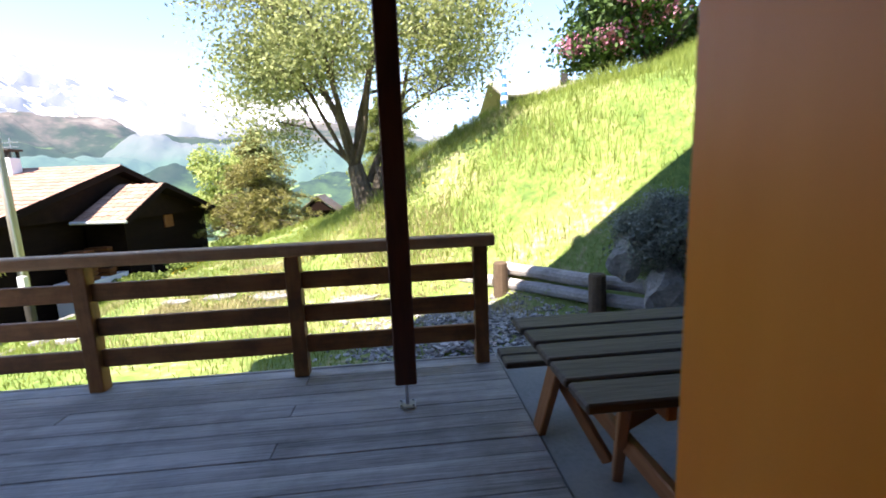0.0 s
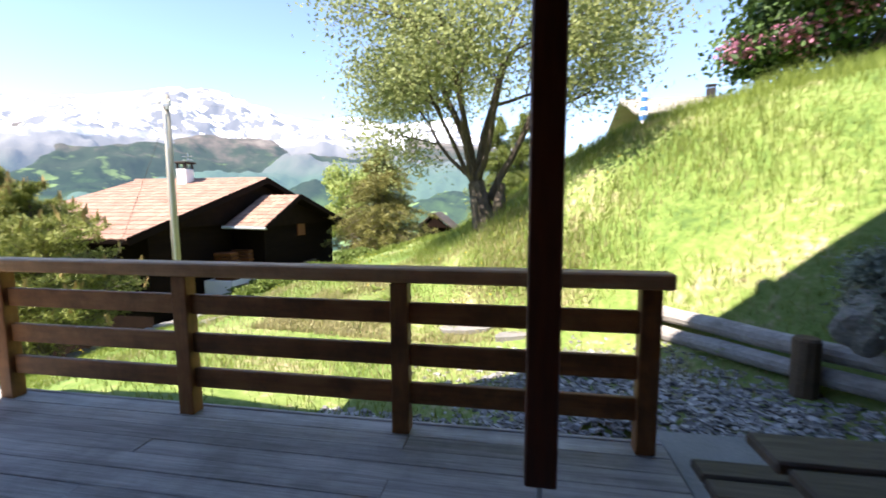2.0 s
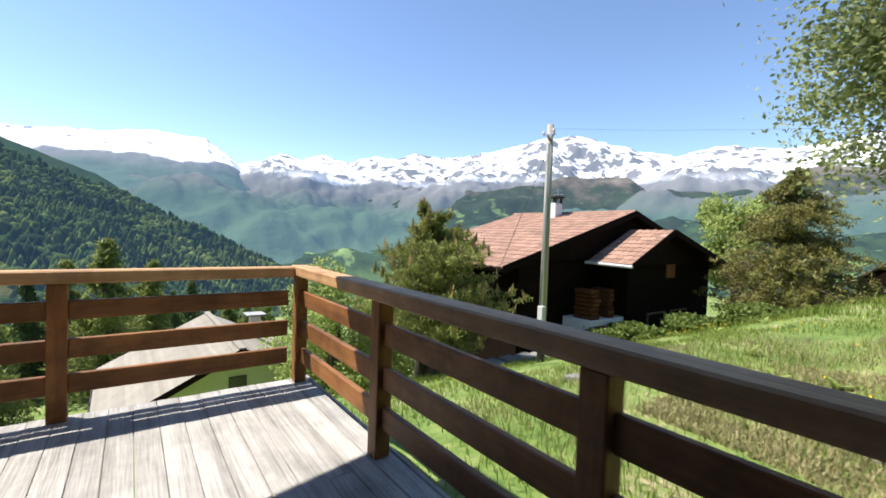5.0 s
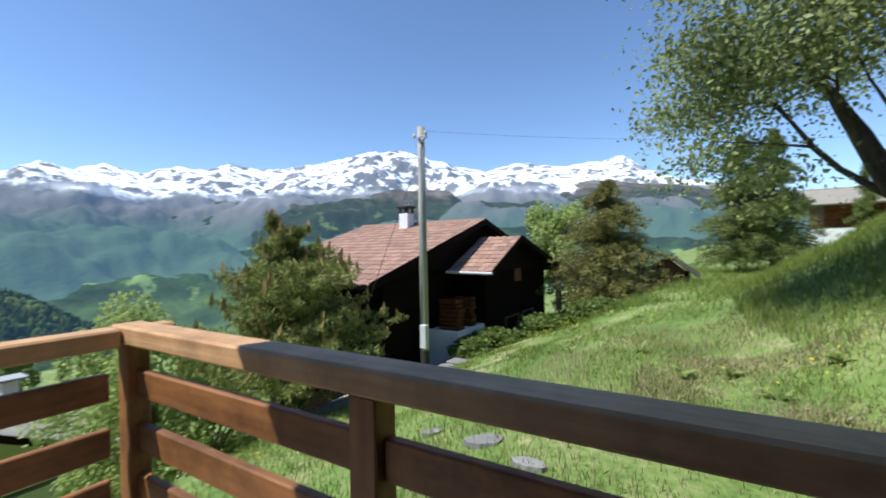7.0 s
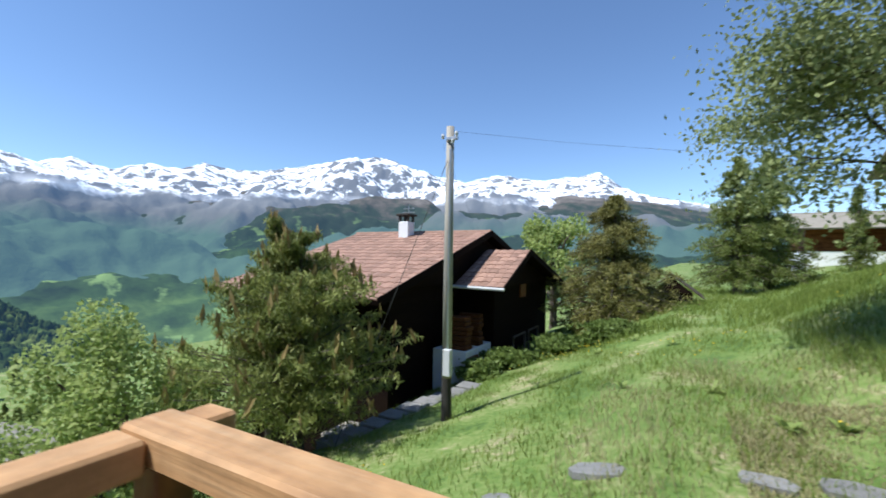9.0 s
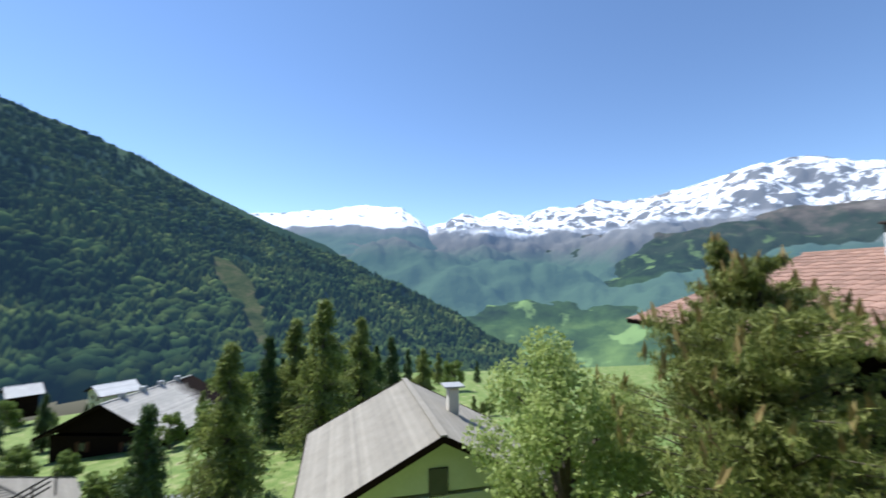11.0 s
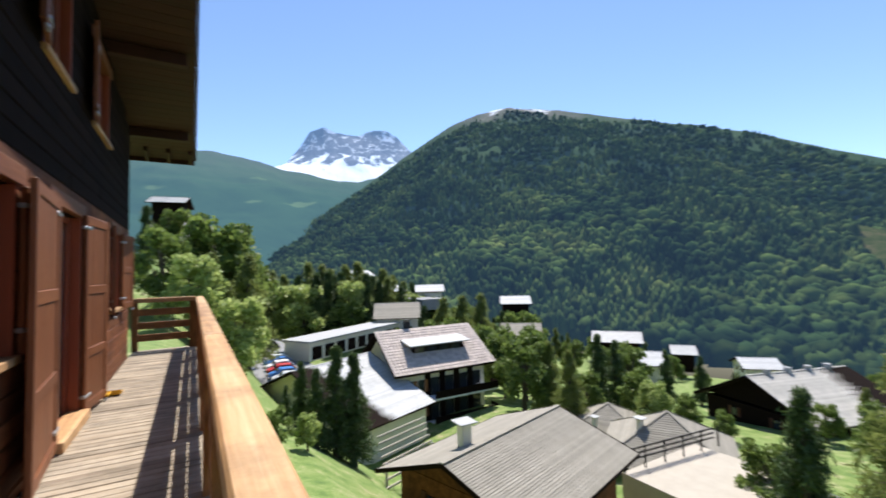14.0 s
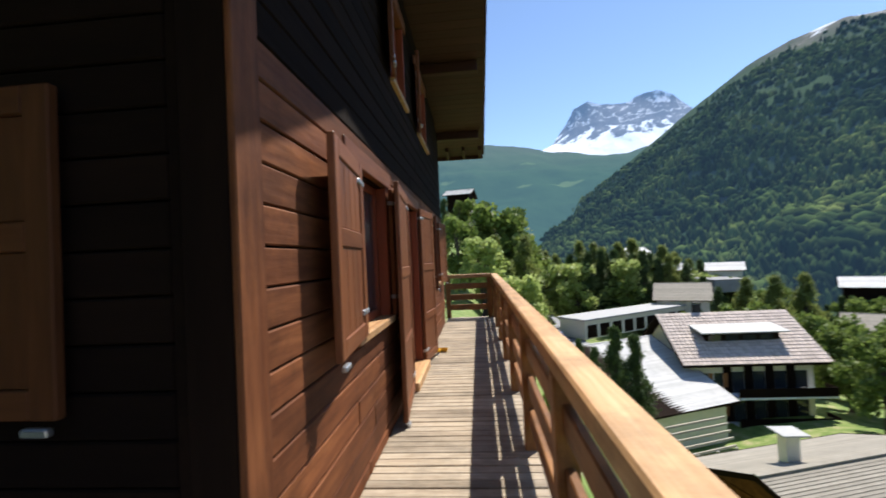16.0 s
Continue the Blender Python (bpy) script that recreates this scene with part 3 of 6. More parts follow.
def window_in_west(y0, y1, z0, z1, door=False):
    w = thing("window", (WX + 0.1, (y0 + y1) / 2, z0), "red brown timber framed window with dark panes" if not door else "red brown glazed balcony door", "window" if not door else "door")
    t = 0.07
    x0, x1 = WX + 0.09, WX + 0.15
    for a, b in ((y0, y0 + t), (y1 - t, y1), ((y0 + y1) / 2 - 0.04, (y0 + y1) / 2 + 0.04)):
        box("stile", (x0, a, z0), (x1, b, z1), M_REDWOOD, w)
    for a, b in ((z0, z0 + t), (z1 - t, z1)):
        box("rail", (x0 + 0.005, y0 + t, a), (x1 - 0.005, y1 - t, b), M_REDWOOD, w)
    for a, b in ((y0 + t, (y0 + y1) / 2 - 0.04), ((y0 + y1) / 2 + 0.04, y1 - t)):
        box("pane", (x0 + 0.025, a, z0 + t), (x0 + 0.032, b, z1 - t), M_GLASS, w, bevel=0)
    for a, b in ((y0 - 0.004, y0 + 0.025), (y1 - 0.025, y1 + 0.004)):
        box("reveal", (WX - 0.004, a, z0), (x0 - 0.002, b, z1), M_REDWOOD, w)
    box("lintel", (WX - 0.02, y0 - 0.14, z1), (x0, y1 + 0.14, z1 + 0.14), M_SHUT, w)
    if not door:
        box("sill", (WX - 0.045, y0 - 0.03, z0 - 0.05), (x0, y1 + 0.05, z0 + 0.006), M_CAP, w, "pale worn window sill")
    else:
        box("threshold", (WX - 0.10, y0, 0.004), (x0, y1, 0.10), M_CAP, w, "pale worn threshold")
    return w


for i, (a, b, c, d) in enumerate(WEST_OPENINGS):
    window_in_west(a, b, c, d, i == 1)


def window_north():
    w = thing("window", (3.0, NY - 0.1, 1.0), "dark timber framed window in the shaded wall", "window")
    for a, b in ((2.5, 2.57), (3.43, 3.5), (2.96, 3.04)):
        box("stile", (a, NY - 0.15, 1.0), (b, NY - 0.09, 2.17), M_REDWOOD, w)
    for a, b in ((1.0, 1.07), (2.10, 2.17)):
        box("rail", (2.57, NY - 0.145, a), (3.43, NY - 0.095, b), M_REDWOOD, w)
    for a, b in ((2.57, 2.96), (3.04, 3.43)):
        box("pane", (a, NY - 0.125, 1.07), (b, NY - 0.118, 2.10), M_GLASS, w, bevel=0)
    box("sill", (2.45, NY - 0.09, 0.95), (3.55, NY + 0.05, 1.0), M_CAP, w)


window_north()


def house_roof():
    r = thing("house_roof", (6, RIDGE_Y, 6), "timber chalet roof with boarded soffit and wide overhang", "roof", kind="structure")
    x0, x1 = 0.03, 13.0
    for ya, yb, tag in ((EAVE_Y, RIDGE_Y, 1), (RIDGE_Y, -12.75, -1)):
        lean = math.atan(PITCH if tag == 1 else PITCH_S)
        za, zb = roof_z(ya), roof_z(yb)
        n = max(4, int(abs(yb - ya) / 0.19))
        for i in range(n):
            p, q = i / n, (i + 1) / n - 0.02 / n
            y_a, y_b = ya + (yb - ya) * p, ya + (yb - ya) * q
            a, b = Vector((x0, (y_a + y_b) / 2, roof_z((y_a + y_b) / 2))), Vector((x1, (y_a + y_b) / 2, roof_z((y_a + y_b) / 2)))
            ang = math.degrees(lean) * (-1 if tag == 1 else 1)
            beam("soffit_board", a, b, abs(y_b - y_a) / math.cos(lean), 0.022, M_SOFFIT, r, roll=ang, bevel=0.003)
        mid = Vector(((x0 + x1) / 2, (ya + yb) / 2, (za + zb) / 2 + 0.10))
        ang = math.degrees(lean) * (-1 if tag == 1 else 1)
        put("covering", box_mesh((x1 - x0 - 0.02, abs(yb - ya) / math.cos(lean) + 0.03, 0.12), M_GREYROOF, 0.01), r, Matrix.Translation(mid) @ pose(0, 0, 0, ang))
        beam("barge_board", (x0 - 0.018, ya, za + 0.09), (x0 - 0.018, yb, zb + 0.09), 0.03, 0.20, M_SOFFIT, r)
    for y in (-2.0, RIDGE_Y, -8.4, -11.2):
        z = roof_z(y) - 0.10
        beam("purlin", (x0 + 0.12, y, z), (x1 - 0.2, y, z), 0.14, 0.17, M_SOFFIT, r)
    # unseen gable added over the terrace to shade the bank, on its own beam
    beam("porch_beam", (2.3, -0.6, 3.29), (12.8, -0.6, 3.29), 0.16, 0.18, M_COL, r)
    for xa, za, xb, zb in ((2.2, 3.6, 8.6, 9.6), (8.6, 9.6, 15.0, 6.4)):
        beam("cross_gable", (xa, -3.3, za), (xb, -3.3, zb), 5.2, 0.16, M_SOFFIT, r)
        for x in (xa + 0.6, (xa + xb) / 2, xb - 0.6):
            box("gable_stud", (x - 0.06, -0.66, 3.385), (x + 0.06, -0.54, za + (zb - za) * (x - xa) / (xb - xa) - 0.1), M_COL, r)
    for i in range(7):
        x = 0.12 + i * 0.42
        beam("rafter_tail", (x, -12.1, roof_z(-12.1) - 0.06), (x, -12.74, roof_z(-12.74) - 0.06), 0.07, 0.10, M_SOFFIT, r)
    box("fascia", (x0, -12.80, roof_z(-12.75) - 0.10), (x1, -12.76, roof_z(-12.75) + 0.12), M_SOFFIT, r)


house_roof()


# ---------- beside the terrace ----------
def picnic_table():
    t = thing("picnic_table", (7.03, -1.50, -0.01), "weathered dark wooden picnic table with attached benches", "table")
    x0, x1, c = 5.98, 8.03, -1.50
    for i in range(5):
        y = c - 0.475 + i * 0.193
        box("top_plank", (x0 + random.uniform(-0.01, 0.01), y, 0.675), (x1, y + 0.172, 0.715), M_TABLE, t, bevel=0.008)
    for s in (-1, 1):
        for k in (0, 1):
            y = c + s * 0.72 - 0.125 + k * 0.13
            box("bench_plank", (x0 - 0.02, y, 0.355), (x1, y + 0.115, 0.395), M_TABLE, t, bevel=0.008)
    for x in (x0 + 0.28, x1 - 0.32):
        beam("leg", (x - 0.12, c + 0.53, -0.008), (x - 0.10, c + 0.20, 0.672), 0.045, 0.10, M_LEG, t)
        beam("leg", (x + 0.14, c + 0.10, -0.008), (x - 0.04, c - 0.30, 0.672), 0.045, 0.10, M_LEG, t)
        beam("diagonal_bar", (x - 0.06, c + 0.36, 0.40), (x + 0.11, c + 0.13, 0.04), 0.04, 0.06, M_LEG, t)
        box("cross_bar", (x + 0.046, c - 0.86, 0.27), (x + 0.09, c + 0.86, 0.354), M_LEG, t)
        box("top_bar", (x + 0.046, c - 0.42, 0.59), (x + 0.09, c + 0.42, 0.674), M_LEG, t)
        d = 0.62 if x < 7 else -0.62
        beam("brace", (x + 0.068, c, 0.31), (x + 0.068 + d, c, 0.645), 0.045, 0.08, M_LEG, t)
        for s in (-1, 1):
            part("bolt", tube_bm([(x - 0.03, c + s * 0.55, 0.31), (x - 0.02, c + s * 0.55, 0.31)], [0.016, 0.016], 8), M_STEEL, t)


picnic_table()


def low_wall():
    w = thing("low_wall", (8.47, -0.47, 0), "white plastered low wall with terracotta coping", "wall")
    a, d = Vector((8.04, 0.32, 0)), Vector((0.761, -0.649, 0))
    beam("plaster_body", a + Vector((0, 0, 0.72)), a + d * 2.3 + Vector((0, 0, 0.72)), 0.22, 1.64, M_WHITE, w, bevel=0.015)
    for i in range(5):
        p = a + d * (0.45 + i * 0.34) + Vector((0, 0, 1.564))
        beam("coping_tile", p, p + d * 0.335, 0.28, 0.042, M_COPING, w, bevel=0.01)


low_wall()
porch_column(8.81, -0.34, 1.757, 3.30)


def log_edging():
    rng = random.Random(4)
    for a, b, z, r in (((6.72, 2.46), (8.30, 0.62), 0.05, 0.085), ((6.76, 2.56), (8.36, 0.72), 0.22, 0.09), ((6.62, 2.50), (6.2, 2.9), 0.05, 0.09)):
        g = thing("log", (a[0], a[1], z - r), "grey weathered log laid as a garden edging", "log", "edging logs")
        n = 7
        pts = [(a[0] + (b[0] - a[0]) * i / n, a[1] + (b[1] - a[1]) * i / n, z + rng.uniform(-0.012, 0.012)) for i in range(n + 1)]
        part("round_timber", tube_bm(pts, [r * rng.uniform(0.9, 1.05) for _ in pts], 12), M_LOG, g, smooth=False)
    for x, y, h in ((6.66, 2.34, 0.36), (7.55, 1.32, 0.36), (8.40, 0.44, 0.24)):
        g = thing("stump_post", (x, y, -0.1), "short dark round stake holding the logs", "stake", "edging stakes")
        part("stake", tube_bm([(x, y, -0.12), (x, y, h - 0.02), (x, y, h)], [0.10, 0.095, 0.08], 12, wob=0.05), M_STUMP, g)


log_edging()


def lumpy_rock(name, c, size, seed, mat, label, sub=3):
    g = thing(name, (c[0], c[1], c[2] - size[2]), label, "rock")
    bm = bmesh.new()
    bmesh.ops.create_icosphere(bm, subdivisions=sub, radius=1)
    cuts = [(Vector((math.sin(i * 2.4 + seed), math.cos(i * 2.4 + seed), math.sin(i * 1.7) * 0.8)).normalized(), 0.66 + 0.07 * (i % 3)) for i in range(9)]
    for v in bm.verts:
        for n, lim in cuts:
            if v.co.dot(n) > lim:
                v.co -= n * (v.co.dot(n) - lim)
        k = 1 + 0.18 * noise.noise(v.co * 1.3 + Vector((seed, 0, 0))) + 0.10 * noise.noise(v.co * 4 + Vector((0, seed, 0)))
        v.co = Vector(c) + Vector((v.co.x * size[0], v.co.y * size[1], v.co.z * size[2])) * k
    part("stone", bm, mat, g)


lumpy_rock("boulder", (7.72, 1.02, 0.60), (0.20, 0.20, 0.28), 2.0, M_ROCK, "pale grey boulder in the shaded bank")
lumpy_rock("boulder", (8.04, 0.83, 0.24), (0.30, 0.24, 0.27), 5.0, M_ROCK, "grey boulder half buried in the bank")
lumpy_rock("stone", (7.32, 2.78, 0.62), (0.09, 0.08, 0.07), 7.0, M_ROCK, "small white stone in the grass", 2)


def shrub(name, c, size, count, leaf, mat, seed, label, extra=None, stems=7, hollow=0.45):
    """A bush: stems from its foot and a crown of small leaves in clumps."""
    rng = np.random.default_rng(seed)
    base = Vector((c[0], c[1], c[2] - size[2]))
    g = thing(name, base, label, "shrub")
    bm = bmesh.new()
    rnd = random.Random(seed)
    for i in range(stems):
        a = rnd.uniform(0, 6.28)
        tip = Vector((c[0] + size[0] * 0.6 * math.cos(a), c[1] + size[1] * 0.6 * math.sin(a), c[2] + size[2] * rnd.uniform(-0.1, 0.6)))
        mid = base.lerp(tip, 0.5) + Vector((rnd.uniform(-0.1, 0.1), rnd.uniform(-0.1, 0.1), 0.1)) * size[2]
        tube_bm([base, mid, tip], [0.035 * size[2], 0.022 * size[2], 0.008 * size[2]], 5, bm)
    part("branching", bm, M_BARK, g)
    k = 40
    d = rng.normal(size=(k, 3))
    d /= np.linalg.norm(d, axis=1)[:, None]
    cl = d * (hollow + (1 - hollow) * rng.random((k, 1)) ** 0.5)
    pick = rng.integers(0, k, count)
    p = cl[pick] + rng.normal(size=(count, 3)) * 0.16
    p = p * np.array(size) + np.array(c)
    v, f = leaf_cloud(p, leaf * rng.uniform(0.6, 1.3, count), rng)
    put("crown", mesh_from("crown", v.tolist(), f.tolist(), mat), g)
    if extra:
        n2 = extra[1]
        k2 = 14
        pick = rng.integers(0, k2, n2)
        p = cl[:k2][pick] * 1.12 + rng.normal(size=(n2, 3)) * 0.07
        if len(extra) > 2:
            p = cl[np.argsort(cl @ np.array(extra[2]))[-k2:]][pick] * 1.12 + rng.normal(size=(n2, 3)) * 0.08
        p = p * np.array(size) + np.array(c)
        v, f = leaf_cloud(p, leaf * 0.8 * rng.uniform(0.6, 1.3, n2), rng, 1.1)
        put("blossom", mesh_from("blossom", v.tolist(), f.tolist(), extra[0]), g, None, "clusters of pink blossom")
    return g


shrub("silver_shrub", (8.10, 0.98, 0.80), (0.46, 0.36, 0.40), 26000, 0.010, M_SILVER, 3, "silvery grey shrub hanging over the boulders", hollow=0.6)
shrub("lilac_bush", (13.2, 9.9, height(13.2, 9.9) + 1.7), (2.9, 2.0, 1.9), 16000, 0.055, M_LILACLEAF, 5, "large dark shrub with pink blossom on the bank",
      (M_PINK, 4200, (-0.7, -0.6, 0.2)), stems=12)
shrub("lilac_bush", (16.6, 8.9, height(16.6, 8.9) + 1.6), (2.6, 2.0, 1.9), 9000, 0.055, M_LILACLEAF, 15, "large dark shrub with pink blossom on the bank", (M_PINK, 500, (-0.2, -0.8, 0.2)), stems=10)
shrub("grey_shrub", (14.2, 5.6, height(14.2, 5.6) + 0.75), (1.1, 0.9, 0.75), 5200, 0.03, M_SILVER, 8, "rounded grey green shrub on the bank")


for cx, cy, w, seed in ((-2.9, 11.2, 0.9, 71), (-1.7, 11.9, 0.9, 72), (-0.5, 12.5, 0.9, 73), (-3.6, 10.2, 0.6, 74)):
    shrub("weed_clump", (cx, cy, height(cx, cy) + 0.22), (w, 0.55, 0.24), 4200, 0.035, M_MIDLEAF, seed, "low lush green weeds beside the chalet", stems=6, hollow=0.3)


def gravel():
    rng = np.random.default_rng(2)
    verts, faces = [], []
    box_f = [(0, 1, 2, 3), (4, 7, 6, 5), (0, 4, 5, 1), (1, 5, 6, 2), (2, 6, 7, 3), (3, 7, 4, 0)]
    n = 0
    while n < 5200:
        x, y = rng.uniform(3.6, 8.3), rng.uniform(0.2, 2.9)
        if (x - 6.85) * 1.75 + (y - 2.3) * 1.5 > -0.1 or (y > 0.9 and x < 5.0 + rng.normal() * 0.4) or y > 2.3 + rng.normal() * 0.3:
            continue
        if x > 6.2 and y < 0.36:
            continue
        s = rng.uniform(0.012, 0.034)
        a = rng.uniform(0, 6.28)
        z = height(x, y) + s * 0.3
        tilt = rng.uniform(-0.4, 0.4, 2)
        i = len(verts)
        for dz in (-0.3, 0.3):
            for dx, dy in ((-1, -0.7), (1, -0.6), (0.8, 0.7), (-0.9, 0.6)):
                u, w = dx * s * math.cos(a) - dy * s * math.sin(a), dx * s * math.sin(a) + dy * s * math.cos(a)
                verts.append((x + u, y + w, z + dz * s + u * tilt[0] + w * tilt[1]))
        faces += [tuple(i + k for k in f) for f in box_f]
        n += 1
    put("gravel", mesh_from("gravel", verts, faces, M_GRAVEL), kind="stuff", label="grey slate chippings beside the terrace", category="gravel")


gravel()


def stepping_stones():
    rnd = random.Random(9)
    for x, y, r in ((3.25, 3.80, 0.46), (2.35, 3.85, 0.30), (1.75, 3.68, 0.24), (0.50, 3.50, 0.28), (0.62, 2.60, 0.22), (4.6, 3.3, 0.42), (-0.3, 3.1, 0.15), (5.2, 2.9, 0.25), (1.2, 2.2, 0.15)):
        z = height(x, y) + 0.03
        g = thing("stepping_stone", (x, y, z - 0.05), "flat pale slate slab set in the grass", "paving stone", "stepping stones")
        bm = bmesh.new()
        n = 8
        r *= 0.8
        ring = [(x + r * 1.3 * rnd.uniform(0.75, 1.1) * math.cos(6.283 * i / n), y + r * 0.75 * rnd.uniform(0.75, 1.1) * math.sin(6.283 * i / n)) for i in range(n)]
        dzx = (height(x + 0.2, y) - height(x - 0.2, y)) / 0.4 * 0.6
        lo = [bm.verts.new((p, q, z - 0.05 + (p - x) * dzx)) for p, q in ring]
        hi = [bm.verts.new((p, q, z + 0.012 + (p - x) * dzx)) for p, q in ring]
        bm.faces.new(hi)
        for i in range(n):
            bm.faces.new((lo[i], lo[(i + 1) % n], hi[(i + 1) % n], hi[i]))
        part("slab", bm, M_SLAB, g)


stepping_stones()


def blades(name, area, count, h0, h1, width, mat, seed, label, test=None):
    """Grass blades: bent slips, three corners and a tip."""
    rng = np.random.default_rng(seed)
    verts, faces = [], []
    x0, x1, y0, y1 = area
    done = 0
    tries = 0
    while done < count and tries < count * 6:
        tries += 1
        x, y = rng.uniform(x0, x1), rng.uniform(y0, y1)
        if -0.25 < x < 6.4 and y < 0.32:
            continue
        patch = noise.noise(Vector((x * 0.9, y * 0.9, seed)))
        if patch < -0.18 + rng.normal() * 0.15 or (test and not test(x, y)):
            continue
        z = height(x, y) - 0.01
        h = rng.uniform(h0, h1) * (1 + 0.7 * patch)
        a = rng.uniform(0, 6.28)
        w = width * rng.uniform(0.6, 1.3)
        bx, by = rng.normal(0, 0.3, 2) * h
        cx, cy = math.cos(a) * w, math.sin(a) * w
        i = len(verts)
        verts += [(x - cx, y - cy, z), (x + cx, y + cy, z), (x + bx * 0.4 + cx * 0.7, y + by * 0.4 + cy * 0.7, z + h * 0.6),
                  (x + bx * 0.4 - cx * 0.7, y + by * 0.4 - cy * 0.7, z + h * 0.6), (x + bx, y + by, z + h)]
        faces += [(i, i + 1, i + 2, i + 3), (i + 3, i + 2, i + 4)]
        done += 1
    put(name, mesh_from(name, verts, faces, mat), kind="stuff", label=label, category="grass")


def off_path(x, y):
    return not (0.3 < y < 3.0 and x > 5.0 and x + 0.6 * y < 8.4)


blades("grass", (-6, 12, 0.3, 12), 60000, 0.04, 0.13, 0.005, M_GRASS, 1, "short bright green meadow grass", off_path)
blades("tall_grass", (2.6, 14, 2.4, 14), 40000, 0.10, 0.30, 0.005, M_GRASS, 2, "tall green meadow grass on the bank", lambda x, y: x > foot(y) + 0.4 and off_path(x, y))
blades("tall_grass", (-4, 12, 11, 34), 26000, 0.10, 0.26, 0.012, M_GRASS, 3, "meadow grass further up the slope")
blades("dry_grass", (0, 8, 1.3, 8), 17000, 0.05, 0.13, 0.004, M_DRYGRASS, 4, "dry straw coloured grass in worn patches")
blades("dry_grass", (1.6, 6.2, 2.8, 5.8), 24000, 0.03, 0.08, 0.008, M_DRYGRASS, 14, "flattened dry grass on the worn bank")


def rosettes():
    """Broad-leaved weeds among the grass."""
    rnd = random.Random(6)
    spots = [(2.10, 4.95), (2.6, 5.2), (3.0, 4.6), (4.9, 7.9), (5.6, 5.5), (3.6, 5.3), (1.5, 6.0), (0.4, 6.3), (-1.2, 7.6), (8.9, 7.4), (11.8, 6.2), (1.0, 9.5), (-0.6, 10.3), (-1.8, 10.9), (0.2, 10.8), (7.2, 1.9)]
    for x, y in spots:
        z = height(x, y)
        g = thing("broad_leaf_plant", (x, y, z), "broad-leaved green weed in the meadow", "plant", "meadow weeds")
        for k in range(11):
            a = rnd.uniform(0, 6.28)
            l, w, t = rnd.uniform(0.14, 0.30), rnd.uniform(0.022, 0.04), rnd.uniform(0.5, 1.2)
            d, n = Vector((math.cos(a), math.sin(a), 0)), Vector((-math.sin(a), math.cos(a), 0))
            p = Vector((x, y, z))
            bm = bmesh.new()
            rows = []
            for f, ww in ((0, 0.3), (0.4, 1.0), (0.75, 0.8), (1.0, 0.1)):
                c = p + d * l * f * math.cos(t) + Vector((0, 0, l * (math.sin(t) * f - 0.35 * f * f)))
                rows.append((bm.verts.new(c - n * w * ww), bm.verts.new(c - Vector((0, 0, 0.006 * ww))), bm.verts.new(c + n * w * ww)))
            for r0, r1 in zip(rows, rows[1:]):
                bm.faces.new((r0[0], r0[1], r1[1], r1[0]))
                bm.faces.new((r0[1], r0[2], r1[2], r1[1]))
            part("leaf", bm, M_LIGHTLEAF, g)


rosettes()


def flowers():
    rng = np.random.default_rng(12)
    pts = []
    for cx, cy, n, s in ((3.2, 5.0, 30, 0.35), (-1.4, 10.6, 60, 0.5), (1.2, 9.0, 40, 0.8), (-2.5, 3.2, 25, 0.5), (4.5, 8.5, 60, 1.2), (5.2, 4.6, 30, 0.6)):
        for _ in range(n):
            x, y = cx + rng.normal() * s, cy + rng.normal() * s
            pts.append((x, y, height(x, y) + rng.uniform(0.12, 0.22)))
    v, f = leaf_cloud(np.array(pts), np.full(len(pts), 0.014), rng, 1.0, np.array([0, 0, 1.0]))
    put("meadow_flowers", mesh_from("meadow_flowers", v.tolist(), f.tolist(), M_FLOWER), kind="stuff", label="small yellow meadow flowers", category="flowers")


flowers()


